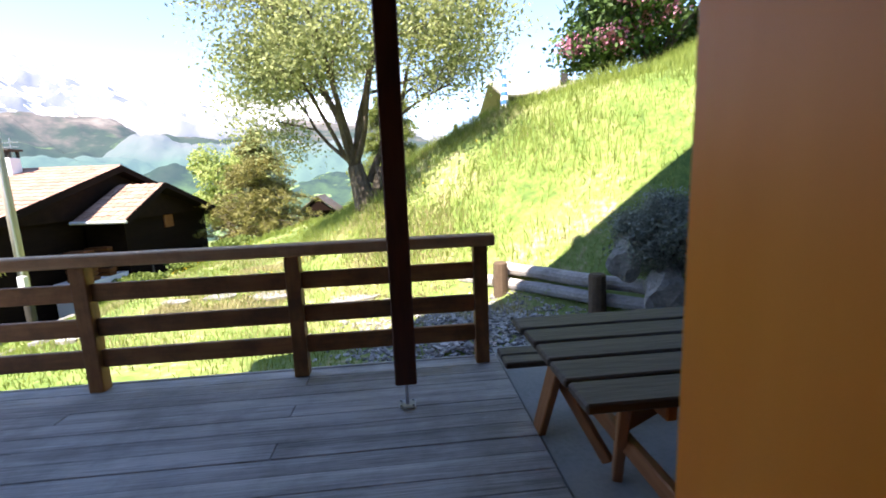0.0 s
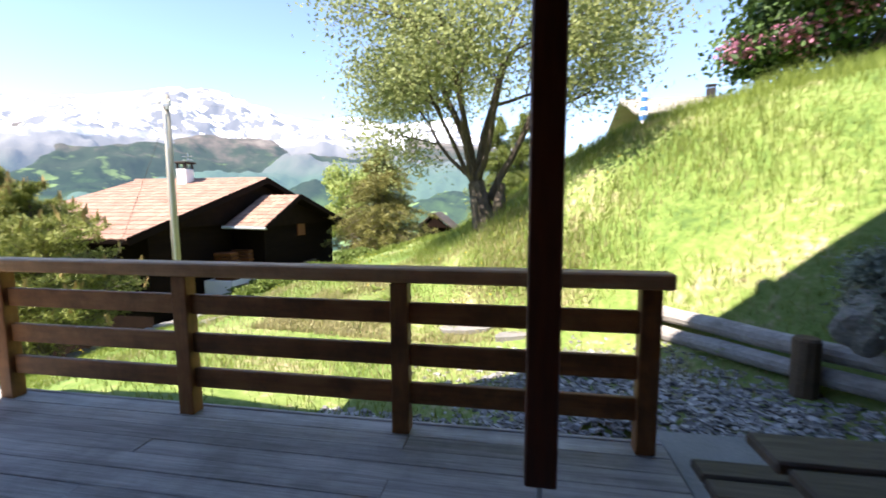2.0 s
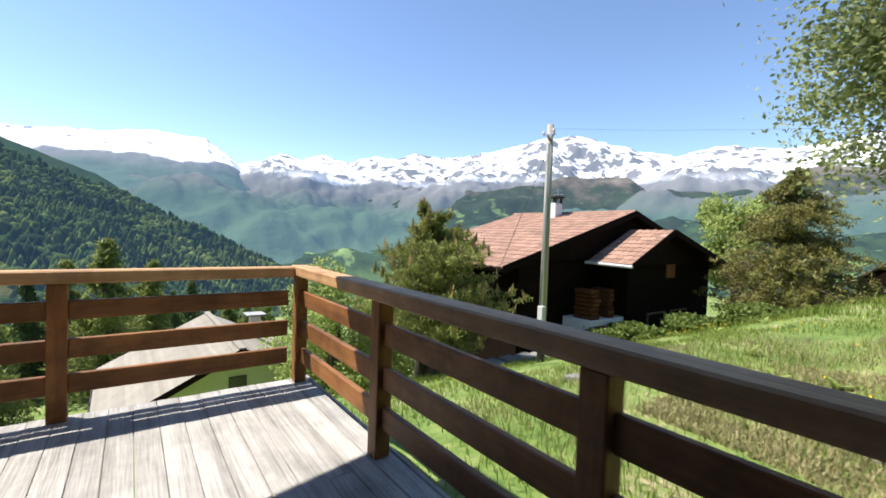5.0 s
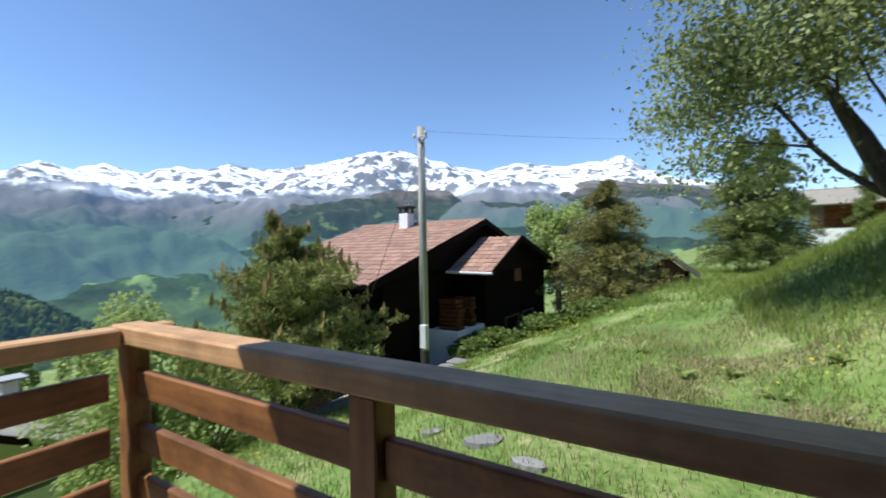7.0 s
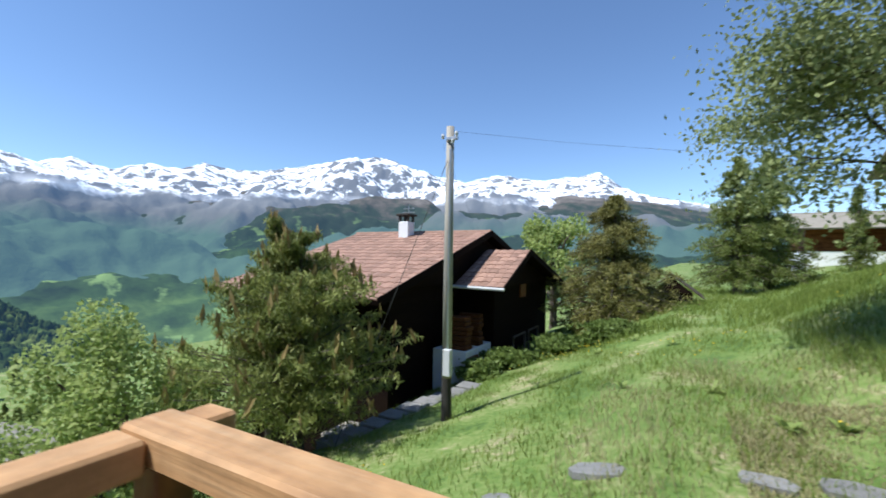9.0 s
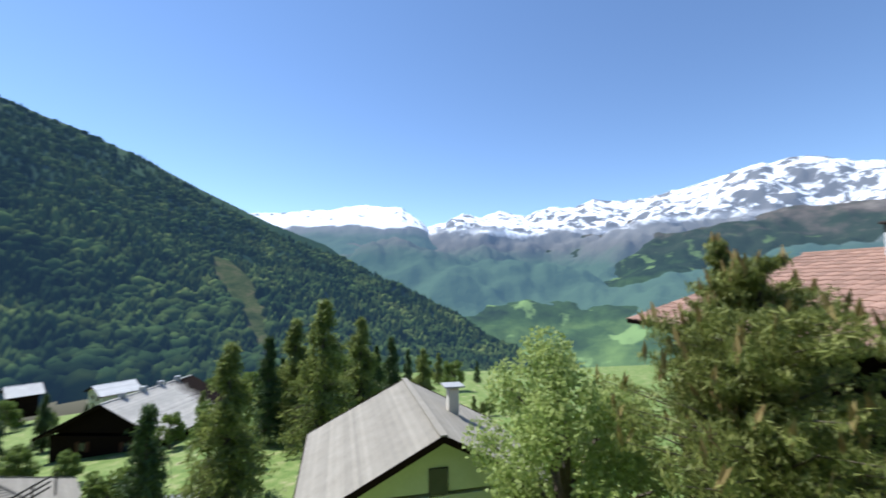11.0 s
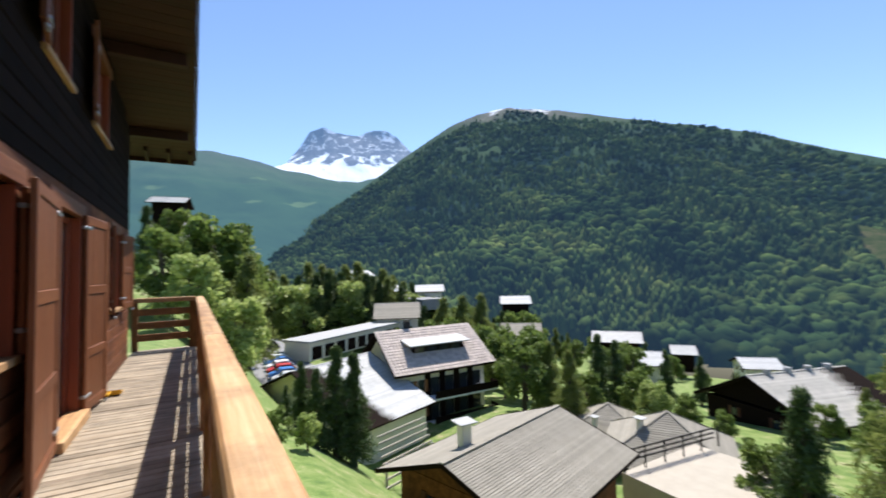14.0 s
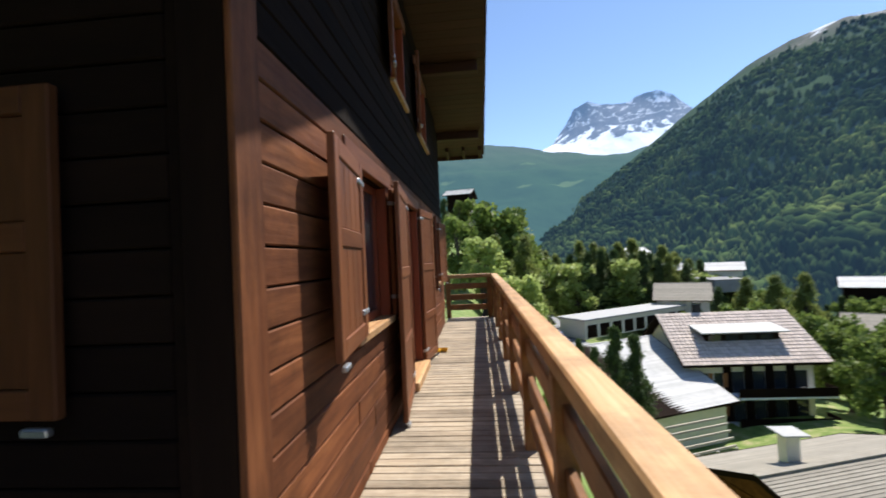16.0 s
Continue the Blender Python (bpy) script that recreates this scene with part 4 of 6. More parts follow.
# ---------- trees ----------
def willow():
    rnd = random.Random(21)
    bx, by = 4.62, 6.35
    bz = height(bx, by) - 0.1
    base = Vector((bx, by, bz))
    g = thing("tree", base, "old broad-crowned tree with forked trunk and fresh leaves", "tree")
    bm = bmesh.new()
    tips = []

    def limb(p, d, length, r, level):
        n = 5
        pts, rad = [p.copy()], [r]
        for i in range(n):
            d = (d + Vector((rnd.uniform(-1, 1), rnd.uniform(-1, 1), rnd.uniform(-0.5, 0.7))) * 0.17).normalized()
            p = p + d * (length / n)
            pts.append(p.copy())
            rad.append(r * (1 - 0.55 * (i + 1) / n))
            if level < 4 and i >= (1 if level else 2):
                for _ in range(2 if level else 1):
                    if rnd.random() < (0.8 if level < 2 else 0.55):
                        q = (d + Vector((rnd.uniform(-1, 1), rnd.uniform(-1, 1), rnd.uniform(-0.8, 0.4))) * 1.0).normalized()
                        limb(p, q, length * rnd.uniform(0.45, 0.68), rad[-1] * 0.6, level + 1)
            if level >= 2:
                tips.append(p.copy())
        tube_bm(pts, rad, 9 if level < 2 else 4, bm, 0.12 if level < 2 else 0.0)

    trunk = [base, base + Vector((-0.10, 0.02, 0.45)), base + Vector((-0.22, 0.05, 0.95))]
    tube_bm(trunk, [0.27, 0.20, 0.18], 12, bm, 0.16)
    top = trunk[-1]
    for d, l, r in (((-0.62, -0.25, 1.05), 2.2, 0.055), ((-0.15, 0.25, 1.0), 2.9, 0.10), ((0.22, -0.15, 1.0), 2.8, 0.095), ((-0.30, -0.70, 0.9), 2.0, 0.055), ((0.35, -0.55, 0.9), 2.6, 0.07), ((-0.70, 0.10, 0.75), 2.1, 0.05), ((0.05, -0.35, 1.0), 3.2, 0.07)):
        limb(top + Vector((rnd.uniform(-0.05, 0.08), 0, rnd.uniform(-0.2, 0))), Vector(d).normalized(), l, r, 0)
    limb(base + Vector((0.05, 0.1, 0.6)), Vector((0.55, 0.15, 0.9)).normalized(), 2.5, 0.085, 0)
    part("trunk", bm, M_BARK, g)
    part("broken_stub", tube_bm([base + Vector((0.22, 0.0, 0.15)), base + Vector((0.28, -0.05, 0.55)), base + Vector((0.30, -0.05, 0.92))], [0.15, 0.12, 0.07], 8, wob=0.2), M_BARK, g, "broken dead stub beside the trunk")
    rng = np.random.default_rng(5)
    t = np.array([tuple(p) for p in tips])
    pick = rng.integers(0, len(t), 44000)
    p = t[pick] + rng.normal(size=(44000, 3)) * np.array([0.26, 0.26, 0.20]) + np.array([0.05, 0.0, 0.08])
    v, f = leaf_cloud(p, rng.uniform(0.015, 0.030, 44000), rng, 1.8)
    put("crown", mesh_from("crown", v.tolist(), f.tolist(), M_WILLOW), g)


willow()


def conifer(name, base, h, r, mat, seed, label, tiers=16, per=9, tufts=14, droop=0.25, tuft=0.09, up=0.0, low=0.08, candle=None, group="", power=0.85, needle_up=0.3):
    """A trunk with whorls of boughs, each bough set with needle tufts."""
    rnd = random.Random(seed)
    rng = np.random.default_rng(seed)
    base = Vector(base)
    g = thing(name, base, label, "tree", group)
    bm = bmesh.new()
    tube_bm([base - Vector((0, 0, 0.25)), base + Vector((0, 0, h * 0.5)), base + Vector((0, 0, h))], [0.03 * h + 0.02, 0.018 * h, 0.004 * h], 8, bm)
    pts, tips = [], []
    for k in range(tiers):
        f = low + (1 - low) * (k + 0.5) / tiers
        reach = r * (1 - f) ** power * rnd.uniform(0.8, 1.12) + 0.04 * r
        for j in range(max(4, int(per * (1 - 0.5 * f)))):
            a = 6.283 * (j + rnd.random()) / per + k
            l = reach * rnd.uniform(0.7, 1.15)
            st = base + Vector((0, 0, h * f))
            e = st + Vector((math.cos(a) * l, math.sin(a) * l, -droop * l + up * l))
            mid = st.lerp(e, 0.5) + Vector((0, 0, 0.10 * l))
            tube_bm([st, mid, e], [0.006 * h * (1 - f) + 0.006, 0.004 * h * (1 - f) + 0.004, 0.003], 4, bm)
            tips.append(e)
            for s in range(tufts):
                q = rnd.uniform(0.15, 1.03)
                c = st.lerp(mid, q * 2) if q < 0.5 else mid.lerp(e, q * 2 - 1)
                w = 0.16 * l * (1.15 - q)
                pts.append((c.x + rnd.gauss(0, w), c.y + rnd.gauss(0, w), c.z + rnd.gauss(0, w * 0.4)))
    tips.append(base + Vector((0, 0, h)))
    part("trunk", bm, M_BARK, g)
    pts = np.array(pts)
    v, fc = leaf_cloud(np.repeat(pts, 5, axis=0) + rng.normal(size=(len(pts) * 5, 3)) * tuft * 0.5, np.repeat(tuft, len(pts) * 5) * rng.uniform(0.09, 0.17, len(pts) * 5), rng, 5.5, np.array([0, 0, needle_up]))
    put("crown", mesh_from("crown", v.tolist(), fc.tolist(), mat), g)
    if candle:
        t = np.array([tuple(e + Vector((0, 0, 0.06))) for e in tips if rnd.random() < 0.7])
        t = np.repeat(t, 2, axis=0)
        v, fc = leaf_cloud(t, np.full(len(t), 0.045), rng, 4.2, np.array([0, 0, 2.5]))
        put("new_growth", mesh_from("new_growth", v.tolist(), fc.tolist(), candle), g, None, "pale upright young shoots", kind="stuff")
    return g


conifer("pine_tree", (-5.0, 5.1, height(-5.0, 5.1)), 4.0, 2.3, M_PINE, 31, "bushy dark green mountain pine with pale shoots", 17, 12, 60, -0.35, 0.085, 0.12, 0.06, M_CANDLE, power=0.62, needle_up=0.8)
conifer("pine_tree", (-5.55, 5.0, height(-5.55, 5.0) - 0.1), 4.95, 1.2, M_PINE, 33, "bushy dark green mountain pine with pale shoots", 16, 9, 50, -0.35, 0.085, 0.12, 0.3, M_CANDLE, power=0.8, needle_up=0.8)
conifer("spruce_tree", (-1.1, 17.4, height(-1.1, 17.4) - 0.3), 5.2, 3.0, M_SPRUCE, 41, "dense olive brown spruce beside the chalet", 24, 13, 46, 0.10, 0.11, 0.05, 0.02, power=0.75)
conifer("larch_tree", (3.9, 28, height(3.9, 28)), 7.6, 2.9, M_LARCH, 51, "airy pale green larch on the slope", 26, 9, 36, 0.15, 0.15, power=0.8)
conifer("larch_tree", (5.5, 29.5, height(5.5, 29.5)), 7.8, 3.0, M_LARCH, 52, "airy pale green larch on the slope", 26, 9, 36, 0.15, 0.15, power=0.8)
conifer("spruce_tree", (9.7, 31, height(9.7, 31) - 0.2), 4.8, 1.1, M_LARCH, 53, "small slender green spruce on the skyline", 18, 8, 14, 0.15, 0.14)


def round_tree(name, base, h, r, mat, seed, label, leaves=5000, leaf=0.06, group=""):
    """A leafy tree: trunk, limbs and clumps with gaps between them."""
    rnd = random.Random(seed)
    rng = np.random.default_rng(seed)
    base = Vector(base)
    g = thing(name, base, label, "tree", group)
    bm = bmesh.new()
    tube_bm([base - Vector((0, 0, 0.3)), base + Vector((0, 0, h * 0.35)), base + Vector((0.05 * h, 0, h * 0.75))], [0.045 * h, 0.03 * h, 0.01 * h], 8, bm, 0.08)
    cl = []
    for i in range(26):
        a, q = rnd.uniform(0, 6.283), rnd.uniform(0.28, 0.98)
        rr = r * math.sqrt(max(0.05, 1 - ((q - 0.55) / 0.5) ** 2)) * rnd.uniform(0.45, 1.0)
        c = base + Vector((math.cos(a) * rr, math.sin(a) * rr, h * q))
        cl.append(tuple(c))
        if i % 2 == 0:
            tube_bm([base + Vector((0, 0, h * q * 0.55)), (base + Vector((0, 0, h * q * 0.75))).lerp(c, 0.5), c], [0.014 * h, 0.009 * h, 0.003 * h], 4, bm)
    part("trunk", bm, M_BARK, g)
    cl = np.array(cl)
    pick = rng.integers(0, len(cl), leaves)
    d = rng.normal(size=(leaves, 3))
    d /= np.linalg.norm(d, axis=1)[:, None]
    p = cl[pick] + d * (rng.random((leaves, 1)) ** 0.4) * np.array([0.34 * r, 0.34 * r, 0.13 * h])
    v, f = leaf_cloud(p, leaf * rng.uniform(0.6, 1.3, leaves), rng, 1.5)
    put("crown", mesh_from("crown", v.tolist(), f.tolist(), mat), g)
    return g


round_tree("leafy_tree", (-9.6, 4.3, height(-9.6, 4.3)), 5.9, 2.0, M_LIGHTLEAF, 61, "light green leafy tree below the terrace", 22000, 0.04)
round_tree("leafy_tree", (-10.8, 6.4, height(-10.8, 6.4)), 5.2, 1.8, M_LIGHTLEAF, 62, "light green leafy tree below the terrace", 12000, 0.04)
round_tree("leafy_tree", (-5.2, 24, height(-5.2, 24)), 6.2, 2.2, M_LIGHTLEAF, 63, "pale green leafy tree behind the chalet", 7000, 0.08)


# ---------- pole ----------
def pole():
    x, y = -2.49, 6.18
    z = height(x, y)
    p = thing("telephone_pole", (x, y, z), "grey wooden telephone pole with a tarred foot", "pole")
    part("shaft", tube_bm([(x, y, z + 0.75), (x, y, 2.0), (x, y, 3.85)], [0.085, 0.078, 0.07], 14), M_POLE, p, smooth=True)
    part("tarred_foot", tube_bm([(x, y, z - 0.3), (x, y, z + 0.748)], [0.095, 0.088], 14), M_TAR, p, "black tarred foot")
    box("junction_box", (x + 0.02, y - 0.20, -0.56), (x + 0.16, y - 0.085, -0.10), M_GREYBOX, p, bevel=0.01)
    part("conduit", tube_bm([(x + 0.07, y - 0.11, -0.1), (x + 0.07, y - 0.105, 3.42)], [0.022, 0.022], 8), M_STEEL, p)
    box("cross_arm", (x - 0.02, y - 0.11, 3.58), (x + 0.20, y - 0.06, 3.64), M_STEEL, p)
    for dx, dz in ((0.17, 3.64), (-0.10, 3.62), (0.10, 3.52)):
        part("insulator", tube_bm([(x + dx, y - 0.09, dz), (x + dx, y - 0.09, dz + 0.05), (x + dx, y - 0.09, dz + 0.09)], [0.025, 0.035, 0.018], 8), M_GREYBOX, p)

    def wire(a, b, sag, r=0.002):
        a, b = Vector(a), Vector(b)
        pts = [a.lerp(b, i / 16) - Vector((0, 0, sag * 4 * (i / 16) * (1 - i / 16))) for i in range(17)]
        w = thing("wire", a, "thin black overhead telephone wire", "cable", "overhead wires")
        part("strand", tube_bm(pts, [r] * 17, 5), M_WIRE, w)
    wire((x + 0.17, y - 0.09, 3.72), (24.0, 17.4, 6.1), 1.5)
    wire((x - 0.10, y - 0.09, 3.52), (-4.4, 12.2, 2.1), 0.15)
    wire((x, y - 0.09, 3.22), (-4.2, 5.2, height(-4.2, 5.2)), 0.0, 0.006)


pole()


# ---------- roofs and houses ----------
def roof_rows(name, parent, o, u, v, lu, lv, nu, nv, mat_one, mat_many, singles=0, thick=0.03, lift=0.02):
    """Tiles course by course on the slope from o along u (eave) and v (up); the first ones are separate parts."""
    o, u, v = Vector(o), Vector(u).normalized(), Vector(v).normalized()
    n = u.cross(v).normalized()
    if n.z < 0:
        n = -n
    du, dv = lu / nu, lv / nv
    key = bpy.data.meshes.new("roof_tile")
    prof = ((0, 0.0), (0.22, 0.022), (0.5, 0.03), (0.78, 0.022), (1.0, 0.0))
    vs, fs = [], []
    for f, zz in prof:
        vs += [(f * du * 0.985, -0.02, zz * du / 0.3 + lift), (f * du * 0.985, dv * 1.06, zz * du / 0.3), (f * du * 0.985, -0.02, zz * du / 0.3 + lift - thick)]
    for i in range(4):
        a, b = 3 * i, 3 * i + 3
        fs += [(a, b, b + 1, a + 1), (a + 2, b + 2, b, a)]
    key.from_pydata(vs, [], fs)
    key.materials.append(mat_one)
    q = Matrix((u, v, n)).transposed().to_4x4()
    jv, jf = [], []
    count = 0
    for j in range(nv):
        for i in range(nu):
            p = o + u * (i * du) + v * (j * dv) + n * random.uniform(0, 0.006)
            if count < singles:
                put("roof_tile", key, parent, Matrix.Translation(p) @ q)
            else:
                k = len(jv)
                jv += [tuple(p + u * a + v * b + n * c) for a, b, c in vs]
                jf += [tuple(k + e for e in f) for f in fs]
            count += 1
    if jv:
        put(name, mesh_from(name, jv, jf, mat_many), parent, kind="stuff")


def gable(name, parent, pts, mat):
    bm = bmesh.new()
    bm.faces.new([bm.verts.new(p) for p in pts])
    ext = bmesh.ops.extrude_face_region(bm, geom=bm.faces[:])
    nrm = (Vector(pts[1]) - Vector(pts[0])).cross(Vector(pts[2]) - Vector(pts[0])).normalized() * 0.2
    bmesh.ops.translate(bm, vec=nrm, verts=[e for e in ext["geom"] if isinstance(e, bmesh.types.BMVert)])
    bmesh.ops.recalc_face_normals(bm, faces=bm.faces[:])
    return part(name, bm, mat, parent)


def chimney(parent, x, y, z0, z1, w, mat=None, cap=None):
    parent = box("chimney", (x - w, y - w, z0), (x + w, y + w, z1), mat or M_WHITE, parent, "plastered chimney", bevel=0.02)
    for sx in (-1, 1):
        for sy in (-1, 1):
            box("chimney_leg", (x + sx * w * 0.8 - 0.04, y + sy * w * 0.8 - 0.04, z1), (x + sx * w * 0.8 + 0.04, y + sy * w * 0.8 + 0.04, z1 + 0.22), M_TAR, parent)
    box("chimney_cap", (x - w * 1.35, y - w * 1.35, z1 + 0.22), (x + w * 1.35, y + w * 1.35, z1 + 0.30), cap or M_TAR, parent, bevel=0.02)


def neighbour_chalet():
    h = thing("chalet", (-7.5, 12.5, -4), "dark timber chalet with brown tiled roof below the meadow", "house")
    ax, ay, az = -4.80, 13.75, 2.44
    hw, dz = 6.6, 1.93
    west = -11.0
    # walls
    box("wall", (west + 0.6, 8.3, -6.5), (-5.3, 19.3, 0.70), M_WALLDARK, h, bevel=0)
    gable("gable_wall", h, [(-5.3, 8.3, 0.70), (-5.3, 19.3, 0.70), (-5.3, ay, az - 0.22)], M_WALLDARK)
    # main roof
    s = Vector((0, hw, dz)).normalized()
    L = math.hypot(hw, dz)
    for sy in (-1, 1):
        mid = Vector(((ax + west) / 2, ay + sy * hw / 2, az - dz / 2 - 0.07))
        put("roof_deck", box_mesh((ax - west, L, 0.10), M_WALLDARK, 0.01), h, Matrix.Translation(mid) @ pose(0, 0, 0, math.degrees(math.atan2(dz, hw)) * -sy))
        beam("barge_board", (ax + 0.02, ay + sy * hw, az - dz - 0.05), (ax + 0.02, ay, az - 0.05), 0.04, 0.22, M_WALLDARK, h)
    roof_rows("roof_covering", h, (west, ay - hw, az - dz), (1, 0, 0), s, ax - west, L, 21, 18, M_TILE, M_TILES, 170)
    roof_rows("roof_covering", h, (ax, ay + hw, az - dz), (-1, 0, 0), (0, -hw, dz), ax - west, L, 21, 18, M_TILE, M_TILES)
    part("ridge_tiles", tube_bm([(west, ay, az), (ax, ay, az)], [0.09, 0.09], 10), M_TILE, h)
    # the smaller porch roof in front of the gable
    bx, by, bz = -3.28, 13.55, 1.78
    for sy, wy in ((-1, 2.5), (1, 5.0)):
        d2 = 1.13 if sy < 0 else 1.35
        L2 = math.hypot(wy, d2)
        mid = Vector(((bx - 4.9) / 2, by + sy * wy / 2, bz - d2 / 2 - 0.07))
        put("porch_roof_deck", box_mesh((4.9 + bx, L2, 0.09), M_WALLDARK, 0.01), h, Matrix.Translation(mid) @ pose(0, 0, 0, math.degrees(math.atan2(d2, wy)) * -sy))
        beam("barge_board", (bx + 0.02, by + sy * wy, bz - d2 - 0.05), (bx + 0.02, by, bz - 0.05), 0.04, 0.20, M_WALLDARK, h)
        if sy < 0:
            roof_rows("porch_roof_covering", h, (-4.9, by - wy, bz - d2), (1, 0, 0), (0, wy, d2), 4.9 + bx, L2, 6, 9, M_TILE, M_TILES, 60)
        else:
            roof_rows("porch_roof_covering", h, (bx, by + wy, bz - d2), (-1, 0, 0), (0, -wy, d2), 4.9 + bx, L2, 6, 14, M_TILE, M_TILES, 0)
    part("gutter", tube_bm([(-4.9, by - 2.55, bz - 1.15), (-3.25, by - 2.55, bz - 1.18)], [0.05, 0.05], 8), M_GREYBOX, h, "pale metal gutter")
    box("porch_wall", (-5.2, 12.0, -2.4), (-3.95, 17.9, 0.60), M_WALLDARK, h, bevel=0)
    gable("porch_gable", h, [(-3.95, 12.0, 0.60), (-3.95, 17.9, 0.60), (-3.95, by, bz - 0.2)], M_WALLDARK)
    # white base wall, door and window
    box("base_wall", (-5.1, 10.2, -4.6), (-4.05, 12.0, -1.12), M_WHITE, h, "white plastered base wall")
    box("base_door", (-4.06, 10.3, -2.7), (-4.01, 10.95, -1.3), M_SHUT, h, "brown cellar door")
    box("upper_window", (-3.97, 14.4, 0.10), (-3.90, 15.0, 0.90), M_SHUT, h, "small brown shuttered window")
    for y in (12.3, 13.8):
        for a, b in ((y, y + 0.06), (y + 1.1, y + 1.16)):
            box("rail_post", (-3.45, a, -1.6), (-3.39, b, -0.95), M_TABLE, h)
        box("rail_bar", (-3.44, y, -0.99), (-3.40, y + 1.16, -0.93), M_TABLE, h)
    chimney(h, -8.1, 13.2, 2.0, 2.85, 0.22)
    # antenna above the ridge
    part("antenna_mast", tube_bm([(-8.2, 13.5, 2.2), (-8.2, 13.5, 3.55)], [0.02, 0.02], 6), M_STEEL, h)
    for z in (3.25, 3.4):
        part("antenna_bar", tube_bm([(-8.45, 13.5, z), (-7.95, 13.5, z)], [0.01, 0.01], 5), M_STEEL, h)


neighbour_chalet()


def wood_stack():
    rnd = random.Random(3)
    g = thing("wood_stack", (-4.2, 10.6, -1.12), "stacked split firewood beside the chalet wall", "firewood")
    for i in range(7):
        z = -1.12 + i * 0.135
        for y0, y1 in ((10.35, 10.75), (11.2, 11.5)):
            box("billet", (-4.8, y0 + rnd.uniform(-0.05, 0.05), z), (-4.1 + rnd.uniform(-0.05, 0.05), y1, z + 0.12), M_DIMSHUT, g, bevel=0.02)


wood_stack()


def curb_steps():
    g = thing("stone_steps", (-4, 8, -3), "pale stone steps beside the chalet wall", "steps", kind="structure")
    for i in range(9):
        t = i / 8
        x, y = -3.45 - 1.1 * t, 9.2 - 3.6 * t
        z = height(x, y)
        box("step", (x - 0.28, y - 0.22, z - 0.25), (x + 0.25, y + 0.24, z + 0.10), M_SLAB, g, bevel=0.02)
    box("landing", (-5.6, 6.3, height(-5.2, 6.6) - 0.2), (-4.75, 7.2, height(-5.2, 6.6) + 0.12), M_PAVE, g, bevel=0.02)


curb_steps()


def hut():
    x, y = 0.9, 21.5
    z = height(x, y)
    g = thing("hut", (x, y, z), "small dark timber hut with steep roof in the meadow", "hut")
    box("wall", (x - 0.9, y - 1.0, z - 0.4), (x + 0.7, y + 1.0, z + 0.55), M_WALLDARK, g, bevel=0)
    for s in (-1, 1):
        put("roof", box_mesh((2.6, 1.6, 0.06), M_TABLE, 0.01), g, Matrix.Translation((x - 0.1 + s * 0.6, y, z + 0.85)) @ pose(0, 0, 0, 0, s * 38, 0) @ pose(0, 0, 0, 0, 0, 90))
    gable("gable_wall", g, [(x - 0.9, y - 1.0, z + 0.55), (x + 0.7, y - 1.0, z + 0.55), (x - 0.1, y - 1.0, z + 1.25)], M_WALLDARK)


hut()


def upper_chalet():
    x0, y0, z = 15.0, 36.0, 3.6
    g = thing("chalet", (x0 + 4, y0, z), "large dark timber chalet with balcony on the hill", "house")
    box("wall", (x0 + 1.2, y0, z - 4.0), (x0 + 11, y0 + 9, z + 5.0), M_WALLDARK, g, bevel=0)
    for s, w in ((0, 0), (1, 1)):
        put("roof", box_mesh((13.5, 6.6, 0.18), M_GREYROOF, 0.02), g, Matrix.Translation((x0 + 6.0, y0 + 1.2 + s * 5.8, z + 5.9)) @ pose(0, 0, 0, 21 - s * 42))
    for zz in (2.05, 2.35, 2.65):
        box("balcony_board", (x0 + 0.2, y0 - 1.25, z + zz), (x0 + 11, y0 - 1.2, z + zz + 0.22), M_COL, g)
        box("balcony_board", (x0 + 0.15, y0 - 1.2, z + zz), (x0 + 0.2, y0 + 8, z + zz + 0.22), M_COL, g)
    box("balcony_floor", (x0 + 0.2, y0 - 1.2, z + 1.8), (x0 + 11, y0 + 8, z + 1.98), M_COL, g)
    for dx in (0.6, 2.9, 5.4):
        box("balcony_post", (x0 + dx, y0 - 1.15, z - 2.0), (x0 + dx + 0.25, y0 - 0.9, z + 1.8), M_LOG, g)
    for dx in (2.0, 4.3, 6.6):
        box("window", (x0 + dx, y0 - 0.05, z + 2.6), (x0 + dx + 1.0, y0 + 0.02, z + 3.9), M_GLASS, g)
    chimney(g, x0 + 6.2, y0 + 2.4, z + 5.6, z + 7.4, 0.28, M_TAR)
    h2 = thing("chalet", (13.0, 52, 2), "brown roofed chalet further along the hill", "house")
    box("wall", (11.2, 50, -2), (19, 57, 4.6), M_WALL, h2, bevel=0)
    box("base_wall", (11.1, 49.9, -2), (19.1, 57.1, 2.6), M_WHITE, h2, bevel=0)
    for s in (0, 1):
        put("roof", box_mesh((9.5, 5.2, 0.16), M_GREYROOF, 0.02), h2, Matrix.Translation((15, 51.3 + s * 4.5, 5.5)) @ pose(0, 0, 0, 20 - s * 40))


upper_chalet()


def parasol():
    x, y = 9.6, 14.2
    z = height(x, y)
    g = thing("parasol", (x, y, z), "closed blue and white striped parasol on the hill", "parasol")
    part("pole", tube_bm([(x, y, z - 0.1), (x, y, z + 2.6)], [0.02, 0.02], 8), M_WHITE, g)
    for i in range(10):
        z0 = z + 0.9 + i * 0.16
        r0 = 0.20 - 0.012 * i
        part("stripe", tube_bm([(x, y, z0), (x, y, z0 + 0.158)], [r0, r0 - 0.012], 10), M_CARS[1] if i % 2 else M_WHITE, g)


parasol()


